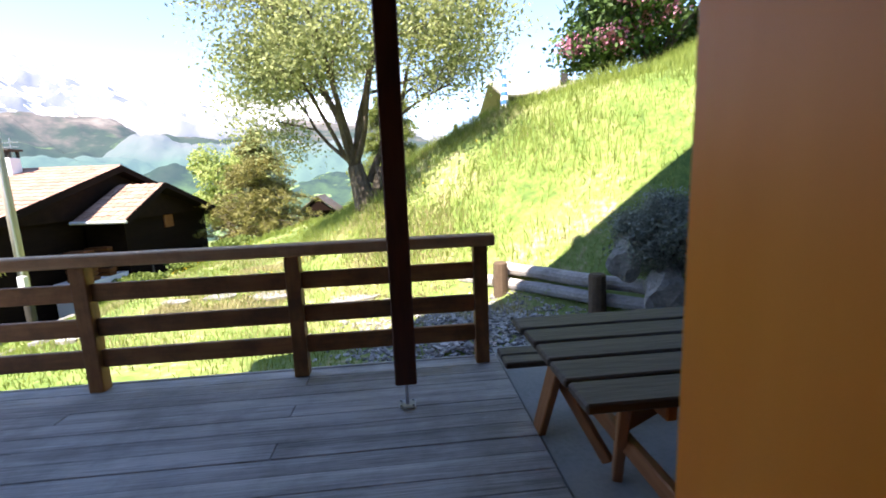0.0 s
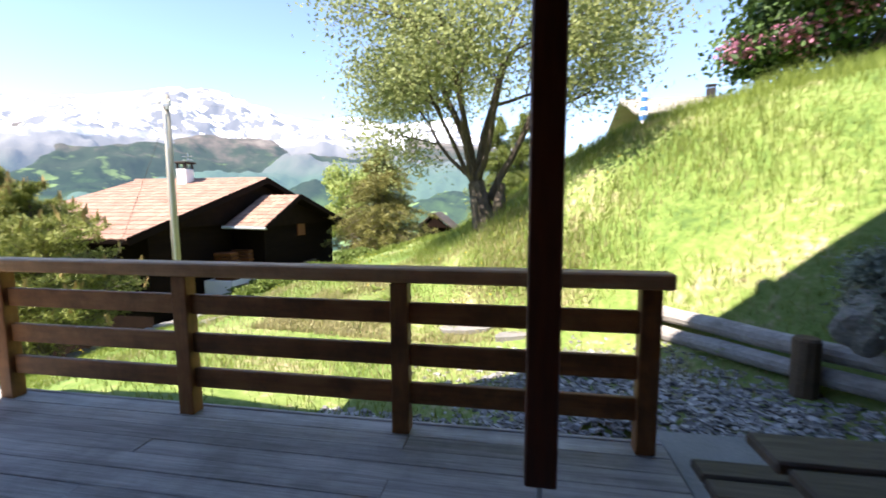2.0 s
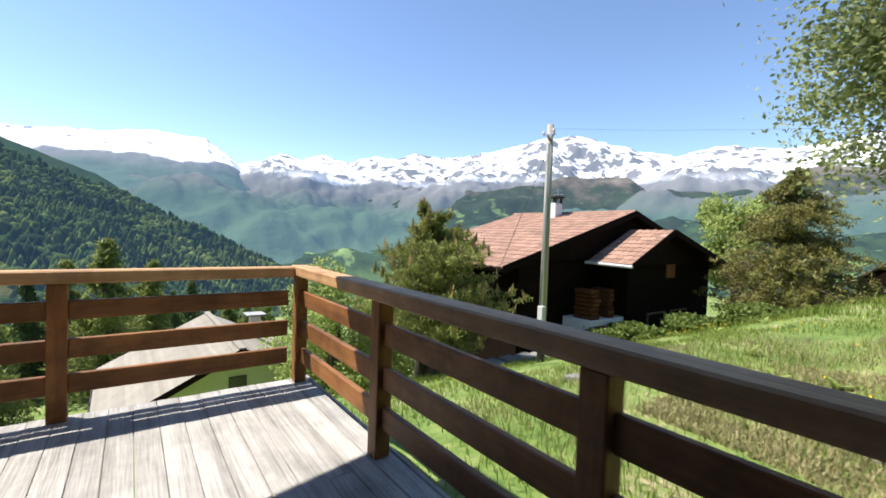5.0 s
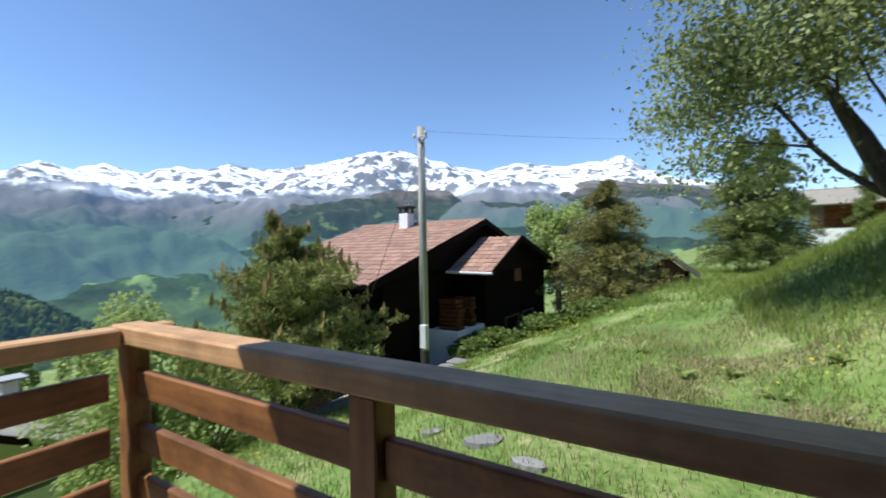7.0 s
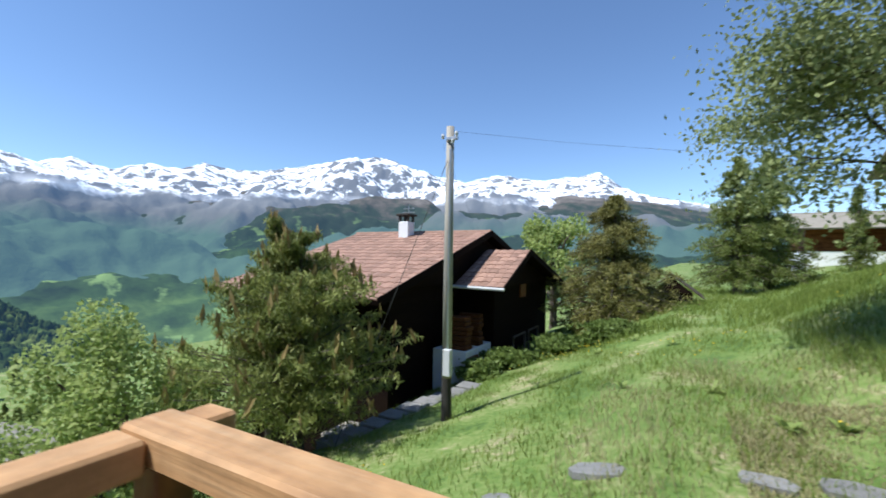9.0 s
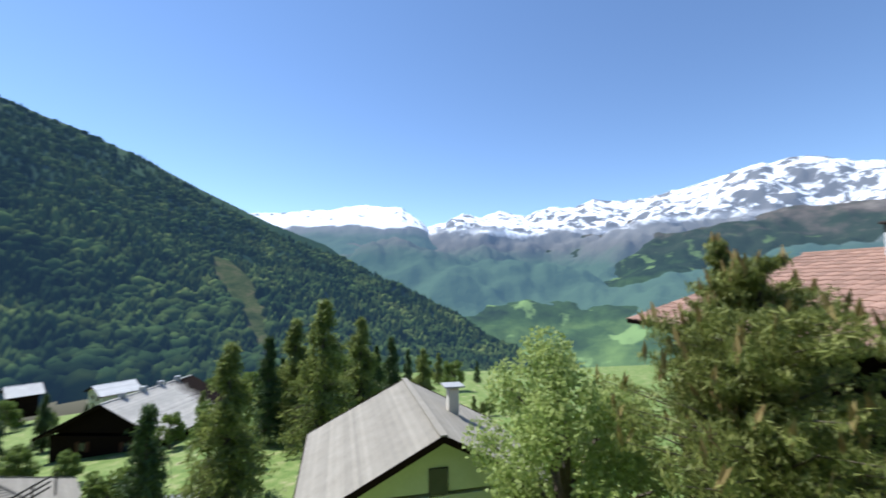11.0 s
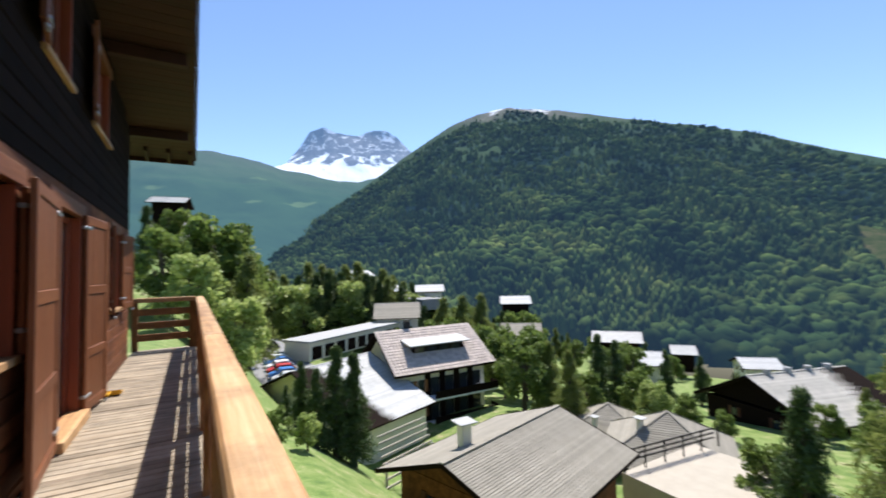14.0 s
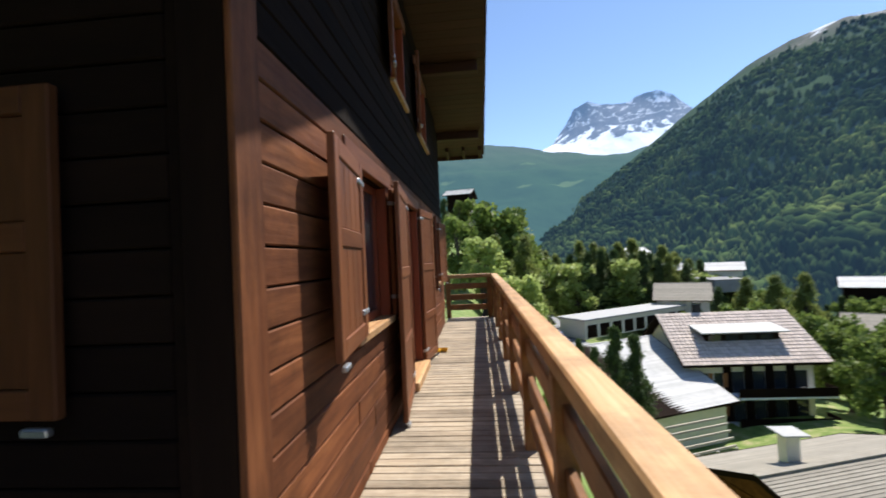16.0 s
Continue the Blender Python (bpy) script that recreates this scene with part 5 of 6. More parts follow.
# ---------- the village below ----------
def simple_house(name, ridge_a, ridge_b, half, drop, wall_h, wall_mat, roof_mat, label, over=0.7, rows=24, cols=1, windows=2, group="village houses"):
    """A house under a saddle roof that runs from ridge_a to ridge_b; courses of tiles are real steps."""
    a, b = Vector(ridge_a), Vector(ridge_b)
    d = (b - a)
    L = d.length
    u = d.normalized()
    n = Vector((-u.y, u.x, 0))
    g = thing(name, (a.x / 2 + b.x / 2, a.y / 2 + b.y / 2, a.z - drop - wall_h), label, "house", group)
    q = Matrix((u, n, Vector((0, 0, 1)))).transposed().to_4x4()
    c = (a + b) / 2
    inner = half - over
    put("wall", box_mesh((L - 2 * over, 2 * inner, wall_h + 0.3), wall_mat, 0.0), g, Matrix.Translation(c - Vector((0, 0, drop - 0.15 + wall_h / 2 + 0.15))) @ q)
    for e, s in ((a + u * over, 1), (b - u * over, -1)):
        zz = Vector((0, 0, drop * inner / half))
        base = e - Vector((0, 0, 0.12))
        gable("gable_wall", g, [base - n * inner - zz, base + n * inner - zz, base] if s > 0 else [base + n * inner - zz, base - n * inner - zz, base], wall_mat)
    for s in (-1, 1):
        o = (a if s > 0 else b) + n * half * s - Vector((0, 0, drop))
        uu = u * s
        vv = (-n * half * s + Vector((0, 0, drop)))
        Lv = vv.length
        ang = math.degrees(math.atan2(drop, half))
        put("roof_deck", box_mesh((L, Lv, 0.14), M_WALLDARK, 0.01), g, Matrix.Translation(c + n * half * s / 2 - Vector((0, 0, drop / 2 + 0.09))) @ q @ pose(0, 0, 0, -s * ang))
        vv.normalize()
        nn = uu.cross(vv)
        if nn.z < 0:
            nn = -nn
        vs, fs = [], []
        dv, du = Lv / rows, L / cols
        for j in range(rows):
            for i in range(cols):
                p = o + uu * (i * du) + vv * (j * dv) + nn * random.uniform(0, 0.006)
                k = len(vs)
                w = du
                vs += [tuple(p + nn * 0.022), tuple(p + uu * w + nn * 0.022), tuple(p + uu * w + vv * dv * 1.03), tuple(p + vv * dv * 1.03), tuple(p), tuple(p + uu * w)]
                fs += [(k, k + 1, k + 2, k + 3), (k + 4, k + 5, k + 1, k)]
        put("roof_covering", mesh_from("roof_covering", vs, fs, roof_mat), g, kind="stuff")
        beam("eave_board", o + nn * -0.05, o + uu * L - nn * 0.05, 0.05, 0.16, M_WALLDARK, g)
        for e in (a, b):
            beam("barge_board", e + n * half * s - Vector((0, 0, drop + 0.06)), e - Vector((0, 0, 0.06)), 0.05, 0.2, M_WALLDARK, g)
    beam("ridge_cap", a + Vector((0, 0, 0.03)), b + Vector((0, 0, 0.03)), 0.24, 0.06, roof_mat, g)
    for e, s in ((a + u * (over - 0.02), -1), (b - u * (over - 0.02), 1)):
        for i in range(windows):
            f = (i + 0.5) / windows * 2 - 1
            p = e + n * f * inner * 0.8 * (1 if windows > 1 else 0) - Vector((0, 0, drop * 0.72 if windows == 1 else drop + 1.0))
            win = put("window", box_mesh((0.10, 0.62, 0.8), M_GLASS, 0.01), g, Matrix.Translation(p) @ q)
            for k in (-0.55, 0.55) if windows > 1 else ():
                put("shutter", box_mesh((0.12, 0.32, 1.0), M_COL, 0.01), win, Matrix.Translation(p + n * k) @ q)
    return g


def vent(parent, x, y, z, h, w=0.22):
    parent = box("chimney", (x - w, y - w, z), (x + w, y + w, z + h), M_CREAM, parent, bevel=0.02)
    box("chimney_cap", (x - w * 1.9, y - w * 1.9, z + h + 0.06), (x + w * 1.9, y + w * 1.9, z + h + 0.12), M_PALEROOF, parent, "pale metal chimney cap")
    box("chimney_neck", (x - w * 0.6, y - w * 0.6, z + h), (x + w * 0.6, y + w * 0.6, z + h + 0.06), M_TAR, parent)


h3 = simple_house("village_house", (-12.7, 2.1, -3.0), (-20.7, 1.95, -3.0), 4.4, 2.2, 4.5, M_GREENWALL, M_GREYROOF, "pale green house under a grey tiled saddle roof", 0.8, 34, 1, windows=1)
vent(h3, -17.6, 3.55, -4.0, 1.25)
h4 = simple_house("village_house", (-8.9, -17.0, -6.6), (-18.4, -19.8, -6.6), 4.5, 1.55, 5.5, M_WALL, M_GREYROOF, "brown timber house under a grey tiled roof", 0.9, 34, 1, windows=2)
vent(h4, -11.3, -18.9, -7.2, 1.25, 0.26)


def hip_house(apex, half, drop, wall_h, turn, wall_mat, roof_mat, label):
    """A square house under a four-sided roof laid in stepped courses."""
    a = Vector(apex)
    g = thing("village_house", (a.x, a.y, a.z - drop - wall_h), label, "house", "village houses")
    m = Matrix.Translation(a) @ pose(0, 0, 0, 0, 0, turn)
    w = half - 0.7
    put("wall", box_mesh((2 * w, 2 * w, wall_h), wall_mat, 0), g, m @ Matrix.Translation((0, 0, -drop - wall_h / 2 + 0.1)))
    rows = 26
    for k in range(4):
        vs, fs = [], []
        for j in range(rows):
            f0, f1 = 1 - j / rows, 1 - (j + 1.05) / rows
            f1 = max(f1, 0.0)
            i = len(vs)
            vs += [(-half * f0, -half * f0, -drop * f0 + 0.025), (half * f0, -half * f0, -drop * f0 + 0.025), (half * f1, -half * f1, -drop * f1), (-half * f1, -half * f1, -drop * f1),
                   (-half * f0, -half * f0, -drop * f0 - 0.02), (half * f0, -half * f0, -drop * f0 - 0.02)]
            fs += [(i, i + 1, i + 2, i + 3), (i + 4, i + 5, i + 1, i)]
        put("roof_covering", mesh_from("roof_covering", vs, fs, roof_mat), g, m @ pose(0, 0, 0, 0, 0, 90 * k), kind="stuff")
        c, d = math.cos(radians(90 * k + 45)), math.sin(radians(90 * k + 45))
        r = half * math.sqrt(2)
        beam("hip_cap", m @ Vector((c * r, d * r, -drop + 0.03)), m @ Vector((0, 0, 0.03)), 0.2, 0.06, roof_mat, g)
        p = m @ pose(0, 0, 0, 0, 0, 90 * k)
        put("eave_board", box_mesh((2 * half, 0.05, 0.18), M_WALLDARK, 0.01), g, p @ Matrix.Translation((0, -half + 0.03, -drop - 0.12)))
        for x in (-w * 0.5, w * 0.5):
            put("window", box_mesh((0.9, 0.08, 1.0), M_GLASS, 0.01), g, p @ Matrix.Translation((x, -w - 0.01, -drop - 1.2)))
    return g


h5 = hip_house((-35.4, -30.3, -12.0), 4.6, 2.7, 3.5, 35, M_CREAM, M_GREYROOF, "low cream house under a grey hipped roof")
h6 = hip_house((-31.8, -21.8, -9.9), 4.7, 2.9, 3.0, 32, M_CREAM, M_GREYROOF, "low cream house under a grey hipped roof beside the terrace")
vent(h5, -32.6, -29.6, -13.8, 1.1, 0.2)
vent(h6, -29.6, -22.6, -11.4, 1.1, 0.2)
big = simple_house("village_house", (-51.0, -25.2, -10.6), (-66.0, -21.5, -10.9), 6.8, 3.5, 5.0, M_WALLDARK, M_WARMSHINGLE, "large dark chalet under a pale weathered roof", 1.0, 34, 1)
for i in range(4):
    p = Vector((-51, -25.2, -10.6)).lerp(Vector((-66, -21.5, -10.9)), 0.2 + 0.2 * i)
    box("roof_vent", (p.x - 0.3, p.y - 0.3, p.z - 0.2), (p.x + 0.3, p.y + 0.3, p.z + 0.5), M_PALEROOF, big)


def sun_terrace():
    g = thing("paved_terrace", (-26, -13.8, -10.6), "pale paved roof terrace with dark railings", "terrace")
    box("paving", (-29.8, -18.6, -12.9), (-22.2, -12.4, -10.9), M_PAVE, g, bevel=0.02)
    box("lower_paving", (-31.0, -11.8, -13.4), (-22.0, -8.6, -11.6), M_CONC, g, bevel=0.02)
    for z in (-10.35, -10.05, -9.75):
        beam("rail_bar", (-22.2, -18.5, z + 0.1), (-30.4, -17.6, z + 0.1), 0.06, 0.10, M_TAR, g)
        beam("rail_bar", (-22.3, -8.6, z - 1.0), (-27.5, -8.6, z - 1.0), 0.06, 0.10, M_TAR, g)
    for i in range(6):
        x = -22 - i * 1.7
        box("rail_post", (x - 0.3, -18.46 + i * 0.18, -10.9), (x - 0.22, -18.38 + i * 0.18, -9.55), M_TAR, g)


sun_terrace()


def apartment_house():
    g = thing("apartment_building", (-26, -52, -19), "white and brown apartment house with balconies and dormer", "apartment house")
    x0, x1, y0 = -32.2, -20.6, -46.8
    box("wall", (x0, -57.5, -21.5), (x1, y0, -10.4), M_CREAM, g, bevel=0)
    gable("gable_wall", g, [(x1, -57.5, -10.4), (x1, y0, -10.4), (x1, -52.0, -6.3)], M_CREAM)
    # roof towards the terrace
    for s in (1, -1):
        ang = math.degrees(math.atan2(4.2, 6.2))
        put("roof_deck", box_mesh((14.0, 7.6, 0.2), M_WALLDARK, 0.02), g, Matrix.Translation((-26.4, -52 + s * 3.1, -8.36)) @ pose(0, 0, 0, -s * ang))
    roof_rows("roof_covering", g, (-33.4, -45.7, -10.3), (1, 0, 0), (0, -6.3, 4.25), 14.0, 7.6, 30, 16, M_PINKROOF, M_PINKROOF, 0, 0.04, 0.05)
    box("dormer_wall", (-30.2, -51.5, -9.3), (-22.9, -48.3, -7.6), M_WALLDARK, g, bevel=0.02)
    for i in range(4):
        box("dormer_window", (-29.6 + i * 1.7, -48.32, -8.9), (-28.3 + i * 1.7, -48.26, -7.9), M_GLASS, g)
    put("dormer_roof", box_mesh((8.6, 4.2, 0.14), M_PALEROOF, 0.02), g, Matrix.Translation((-26.5, -49.6, -7.25)) @ pose(0, 0, 0, -9), "pale sheet roof of the dormer")
    chimney(g, -24.2, -52.6, -7.4, -5.2, 0.35, M_TAR)
    for z in (-13.4, -16.3, -19.2):
        box("balcony_floor", (x0 - 1.0, y0 + 0.02, z - 0.2), (-24.2, y0 + 1.7, z), M_WHITE, g, bevel=0.02)
        box("balcony_front", (x0 - 1.0, y0 + 1.62, z), (-24.2, y0 + 1.68, z + 0.85), M_WALLDARK, g)
        box("balcony_side", (x0 - 1.05, y0 + 0.02, z), (x0 - 1.0, y0 + 1.7, z + 0.85), M_WALLDARK, g)
        for i in range(4):
            x = x0 + 0.6 + i * 2.0
            box("balcony_door", (x, y0 + 0.01, z + 0.02), (x + 1.1, y0 + 0.06, z + 2.1), M_GLASS, g)
            box("recess_panel", (x + 1.12, y0 + 0.01, z + 0.02), (x + 1.95, y0 + 0.05, z + 2.6), M_WALLDARK, g)
        for x in (-23.6, -22.2):
            box("window", (x, y0 + 0.01, z + 0.6), (x + 0.8, y0 + 0.06, z + 2.0), M_GLASS, g)
            box("shutter", (x - 0.45, y0 + 0.01, z + 0.6), (x - 0.05, y0 + 0.07, z + 2.0), M_LEG, g)


apartment_house()
simple_house("village_house", (-9.0, -49.5, -9.0), (-19.3, -53.0, -8.6), 11.0, 4.2, 3.6, M_CREAM, M_SHINGLE, "low white house under a wide pale shingle roof", 0.8, 44, 1)


def garages():
    g = thing("garage_row", (-30, -89, -14), "long row of garages under a flat pale roof", "garages")
    a, b = Vector((-15.8, -80, 0)), Vector((-45.0, -99, 0))
    d = (b - a).normalized()
    n = Vector((-d.y, d.x, 0))
    q = Matrix((d, n, Vector((0, 0, 1)))).transposed().to_4x4()
    L = (b - a).length
    z = -13.6
    c = (a + b) / 2 + Vector((0, 0, z + 1.4))
    put("wall", box_mesh((L, 6.0, 3.2), M_CREAM, 0.02), g, Matrix.Translation(c) @ q)
    put("flat_roof", box_mesh((L + 0.8, 6.8, 0.3), M_PALEROOF, 0.02), g, Matrix.Translation(c + Vector((0, 0, 1.76))) @ q)
    for i in range(11):
        for s in (-1, 1):
            p = a + d * (1.8 + i * L / 11) + n * 3.02 * s + Vector((0, 0, z + 1.1))
            put("garage_door", box_mesh((2.4, 0.06, 2.2), M_WALLDARK, 0.01), g, Matrix.Translation(p) @ q)
    for nm, lo, hi, zz, lab in (("parking_lot", (-17.5, -110), (-2.5, -61.5), -13.9, "grey asphalt car park in the sun"),
                                ("road", (-62, -190), (-54, -106), -6.5, "pale village road climbing away")):
        p = thing(nm, ((lo[0] + hi[0]) / 2, (lo[1] + hi[1]) / 2, zz), lab, "car park" if nm == "parking_lot" else "road", kind="structure")
        box("surface", (*lo, zz - 3.0), (*hi, zz), M_ASPHALT, p, bevel=0.05)
    p = thing("road", (-16, -60, -16), "pale asphalt lane between the houses", "road", kind="structure")
    beam("surface", (-22, -63, -14.4), (-50, -88, -13.6), 9.0, 1.2, M_ASPHALT, p)


garages()


def car(x, y, z, turn, paint, label):
    g = thing("car", (x, y, z), label, "car", "parked cars")
    m = Matrix.Translation((x, y, z)) @ pose(0, 0, 0, 0, 0, turn)
    bm = bmesh.new()
    prof = [(-2.1, 0.35), (-2.1, 0.85), (-1.85, 0.95), (-1.35, 1.42), (0.45, 1.45), (1.15, 0.98), (2.0, 0.82), (2.12, 0.4)]
    l = [bm.verts.new((p, -0.85, q)) for p, q in prof]
    r = [bm.verts.new((p, 0.85, q)) for p, q in prof]
    bm.faces.new(l[::-1])
    bm.faces.new(r)
    for i in range(len(prof)):
        bm.faces.new((l[i], l[(i + 1) % 8], r[(i + 1) % 8], r[i]))
    bmesh.ops.bevel(bm, geom=bm.edges[:], offset=0.06, segments=2, affect='EDGES')
    part("body", bm, paint, g, m=m)
    for nm, sz, p in (("side_glass", (1.7, 1.72, 0.32), (-0.4, 0, 1.18)), ("windscreen", (0.5, 1.45, 0.30), (0.75, 0, 1.2)), ("rear_glass", (0.3, 1.4, 0.3), (-1.58, 0, 1.2))):
        put(nm, box_mesh(sz, M_GLASS, 0.05), g, m @ Matrix.Translation(p))
    for wx in (-1.3, 1.3):
        for wy in (-0.78, 0.78):
            part("wheel", tube_bm([(wx, wy - 0.1, 0.32), (wx, wy + 0.1, 0.32)], [0.32, 0.32], 14), M_RUBBER, g, m=m)
    return g


for i, (x, y, k, lab) in enumerate(((-11.6, -66, 4, "silver car in the car park"), (-11.6, -69, 1, "blue car in the car park"), (-11.8, -72, 0, "small red car in the car park"),
                                    (-12.0, -75, 2, "white car in the car park"), (-12.2, -78, 1, "blue car in the car park"), (-12.4, -81, 2, "white car in the car park"),
                                    (-12.6, -84, 4, "silver car in the car park"), (-13.0, -94, 3, "black car in the car park"), (-13.2, -97.5, 3, "black car in the car park"))):
    car(x, y, -13.9, 4 * i - 8, M_CARS[k], lab)

FAR_HOUSES = []
# houses further off: ridge ends, half width, drop, wall height
for a, b, half, drop, wall_h, wm, rm, lab in (
        ((-38, -100, -6.2), (-48, -95.5, -6.2), 6.0, 3.2, 4.0, M_CREAM, M_GREYROOF, "cream house under a brown grey roof"),
        ((-76, -100, -6.4), (-83, -95, -6.4), 4.6, 2.0, 4.0, M_WALLDARK, M_SHINGLE, "dark timber chalet under a pale shallow roof"),
        ((-61, -80.5, -11.0), (-68, -74.5, -11.0), 5.4, 2.6, 4.0, M_CREAM, M_GREYROOF, "cream house under a grey roof with skylights"),
        ((-83, -73.5, -14.0), (-90, -65, -14.0), 5.0, 1.9, 4.0, M_WALLDARK, M_PALEROOF, "dark timber chalet under a pale shallow roof"),
        ((-75.5, -58.8, -15.6), (-80, -53, -15.6), 4.4, 2.0, 4.0, M_CREAM, M_SHINGLE, "white village house under a pale roof"),
        ((-101, -65.5, -18.2), (-104.5, -61, -18.2), 4.0, 1.6, 4.0, M_WALLDARK, M_PALEROOF, "dark timber chalet under a pale shallow roof"),
        ((-112, -56, -21.0), (-118, -50, -21.0), 4.6, 1.8, 4.0, M_CREAM, M_SHINGLE, "white village house under a pale roof"),
        ((-98, -44, -20.5), (-105, -40, -20.5), 5.0, 2.0, 4.0, M_WALLDARK, M_SHINGLE, "dark timber chalet under a pale shallow roof"),
        ((-60, -122, -3.0), (-68, -118, -3.0), 4.6, 2.0, 5.0, M_CREAM, M_SHINGLE, "cream house under a pale roof among the trees"),
        ((-47, -118, -2.6), (-53, -120, -2.6), 4.0, 1.8, 5.0, M_WALLDARK, M_SHINGLE, "dark timber chalet among the trees"),
        ((-44, -140, 2.0), (-52, -142, 2.0), 4.6, 2.0, 6.0, M_CREAM, M_SHINGLE, "cream house under a pale roof among the trees"),
        ((0.5, -93, 16.0), (6.5, -94, 16.0), 4.2, 1.6, 5.0, M_WALLDARK, M_PALEROOF, "dark timber chalet high on the green slope"),
        ((-1.5, -95, 12.2), (4.0, -97, 12.2), 4.2, 1.5, 5.0, M_WALLDARK, M_PALEROOF, "dark timber chalet high on the green slope"),
        ((-2.2, -88, 9.2), (2.5, -90, 9.2), 3.8, 1.4, 5.0, M_WALLDARK, M_PALEROOF, "dark timber chalet high on the green slope")):
    simple_house("village_house", a, b, half, drop, wall_h, wm, rm, lab, 0.8, 12, 1)
    FAR_HOUSES.append(((a[0] + b[0]) / 2, (a[1] + b[1]) / 2, a[2] - drop))


def fence_garden():
    g = thing("garden_fence", (-13.2, -31, -11.5), "stepped pale wooden garden fence", "fence")
    for i in range(8):
        z = -13.6 + i * 0.28
        beam("slat", (-11.6 - i * 0.15, -29.6 - i * 0.6, z), (-16.8 - i * 0.15, -31.6 - i * 0.6, z), 0.10, 0.16, M_PAVE, g)
    for i in range(4):
        box("post", (-12 - i * 1.5, -30.4 - i * 0.5, -15.5), (-11.85 - i * 1.5, -30.25 - i * 0.5, -12.2), M_LOG, g)


fence_garden()

# trees between the houses: a few of each kind, then copies
PROTO = [conifer("conifer_tree", (-30, -8, height(-30, -8)), 10, 3.1, M_LARCH, 71, "green larch among the village houses", 20, 9, 16, 0.2, 0.34, group="village trees"),
         conifer("conifer_tree", (-24.3, -10.3, height(-24.3, -10.3)), 8.5, 1.9, M_DSPRUCE, 72, "dark spruce among the village houses", 20, 8, 13, 0.25, 0.30, group="village trees"),
         round_tree("broadleaf_tree", (-33, -40, height(-33, -40)), 8, 3.0, M_MIDLEAF, 73, "leafy green tree among the village houses", 3500, 0.16, group="village trees"),
         round_tree("broadleaf_tree", (-14, -52, height(-14, -52)), 7, 2.6, M_LIGHTLEAF, 74, "light green tree among the village houses", 3500, 0.15, group="village trees")]


def plant(k, x, y, s=1.0, dz=0.0, turn=None):
    m = Matrix.Translation((x, y, height(x, y) + dz)) @ pose(0, 0, 0, 0, 0, turn if turn is not None else random.uniform(0, 360)) @ Matrix.Scale(s, 4)
    return copy_thing(PROTO[k], m)


TALL = (10.0, 8.5, 8.0, 7.0)


def plant_to(k, az, r, el, turn=None):
    """Plant a copy at bearing az and distance r from the terrace, tall enough to reach the angle el."""
    x, y = 0.06 - r * math.sin(radians(az)), -1.0 + r * math.cos(radians(az))
    z = height(x, y)
    h = 1.47 + r * math.tan(radians(el)) - z
    return plant(k, x, y, min(2.3, max(0.25, h / TALL[k])), 0.0, turn)


# single trees that stand out
for k, az, r, el in ((0, 92.6, 42, -2.2), (0, 96, 48, -4.5), (1, 99, 46, -6.5), (0, 88, 52, -4.5), (2, 105, 42, -13.5), (1, 111, 27, -15.5), (2, 113.5, 30, -18.5), (1, 84, 58, -7.0), (0, 80, 62, -8.5),
                     (0, 134, 47, -10.5), (0, 136.5, 52, -9.5), (2, 132, 50, -13.0), (2, 139.5, 60, -8.5), (2, 142, 62, -8.0), (1, 128.5, 58, -9.2), (1, 130.5, 62, -8.5), (2, 126, 52, -12.5), (3, 124.5, 48, -14.0),
                     (1, 123, 66, -10.0), (0, 147.5, 82, -3.6), (0, 145, 86, -3.4), (0, 150, 88, -3.8), (1, 152.5, 90, -4.8), (2, 121, 50, -14.8), (2, 117.5, 46, -16.0), (1, 119.5, 70, -10.5),
                     (1, 168.2, 31, -11.0), (1, 166.4, 30, -12.0), (1, 164.0, 31, -9.5), (1, 161.8, 32, -10.5), (1, 170.0, 33, -13.5), (3, 167.5, 24, -19.5), (2, 171, 23, -19.0),
                     (3, 175.2, 42, -3.6), (0, 176.5, 46, -1.0), (0, 178.2, 52, 2.5), (3, 179.8, 44, 1.6), (0, 181.4, 55, 4.2), (2, 183, 50, 5.0), (2, 177.4, 80, 6.4), (2, 175.9, 84, 6.6), (0, 174.2, 70, 2.2),
                     (1, 86, 70, -8.0), (2, 90, 74, -9.0), (0, 94, 78, -8.0), (1, 97.5, 72, -9.0), (2, 101, 66, -10.5), (1, 82, 84, -8.5), (0, 78, 90, -9.0), (2, 76, 78, -10.0), (1, 73, 92, -10.0), (0, 106, 60, -12.0),
                     (2, 109, 52, -14.0), (1, 91, 100, -8.2), (2, 87, 110, -8.6), (0, 103, 90, -9.0), (2, 80, 112, -9.2)):
    plant_to(k, az, r, el)


def wood_edge():
    """The wood behind the car park and the garages."""
    rnd = random.Random(91)
    tops = [(150, -3.5), (154, -1.0), (156, 0.7), (160, 3.1), (166, 5.3), (172, 6.3), (176.6, 5.4), (181, 4.4)]
    for row, (r0, r1, less) in enumerate(((112, 122, 1.6), (124, 140, 0.6), (142, 165, 0.0))):
        az = 150.5 + 0.5 * row
        while az < 178:
            el = float(np.interp(az, [t[0] for t in tops], [t[1] for t in tops])) - less - rnd.uniform(0, 1.8)
            plant_to(rnd.choice((0, 0, 1, 1, 3)), az, rnd.uniform(r0, r1), el)
            az += rnd.uniform(1.1, 1.9)


wood_edge()


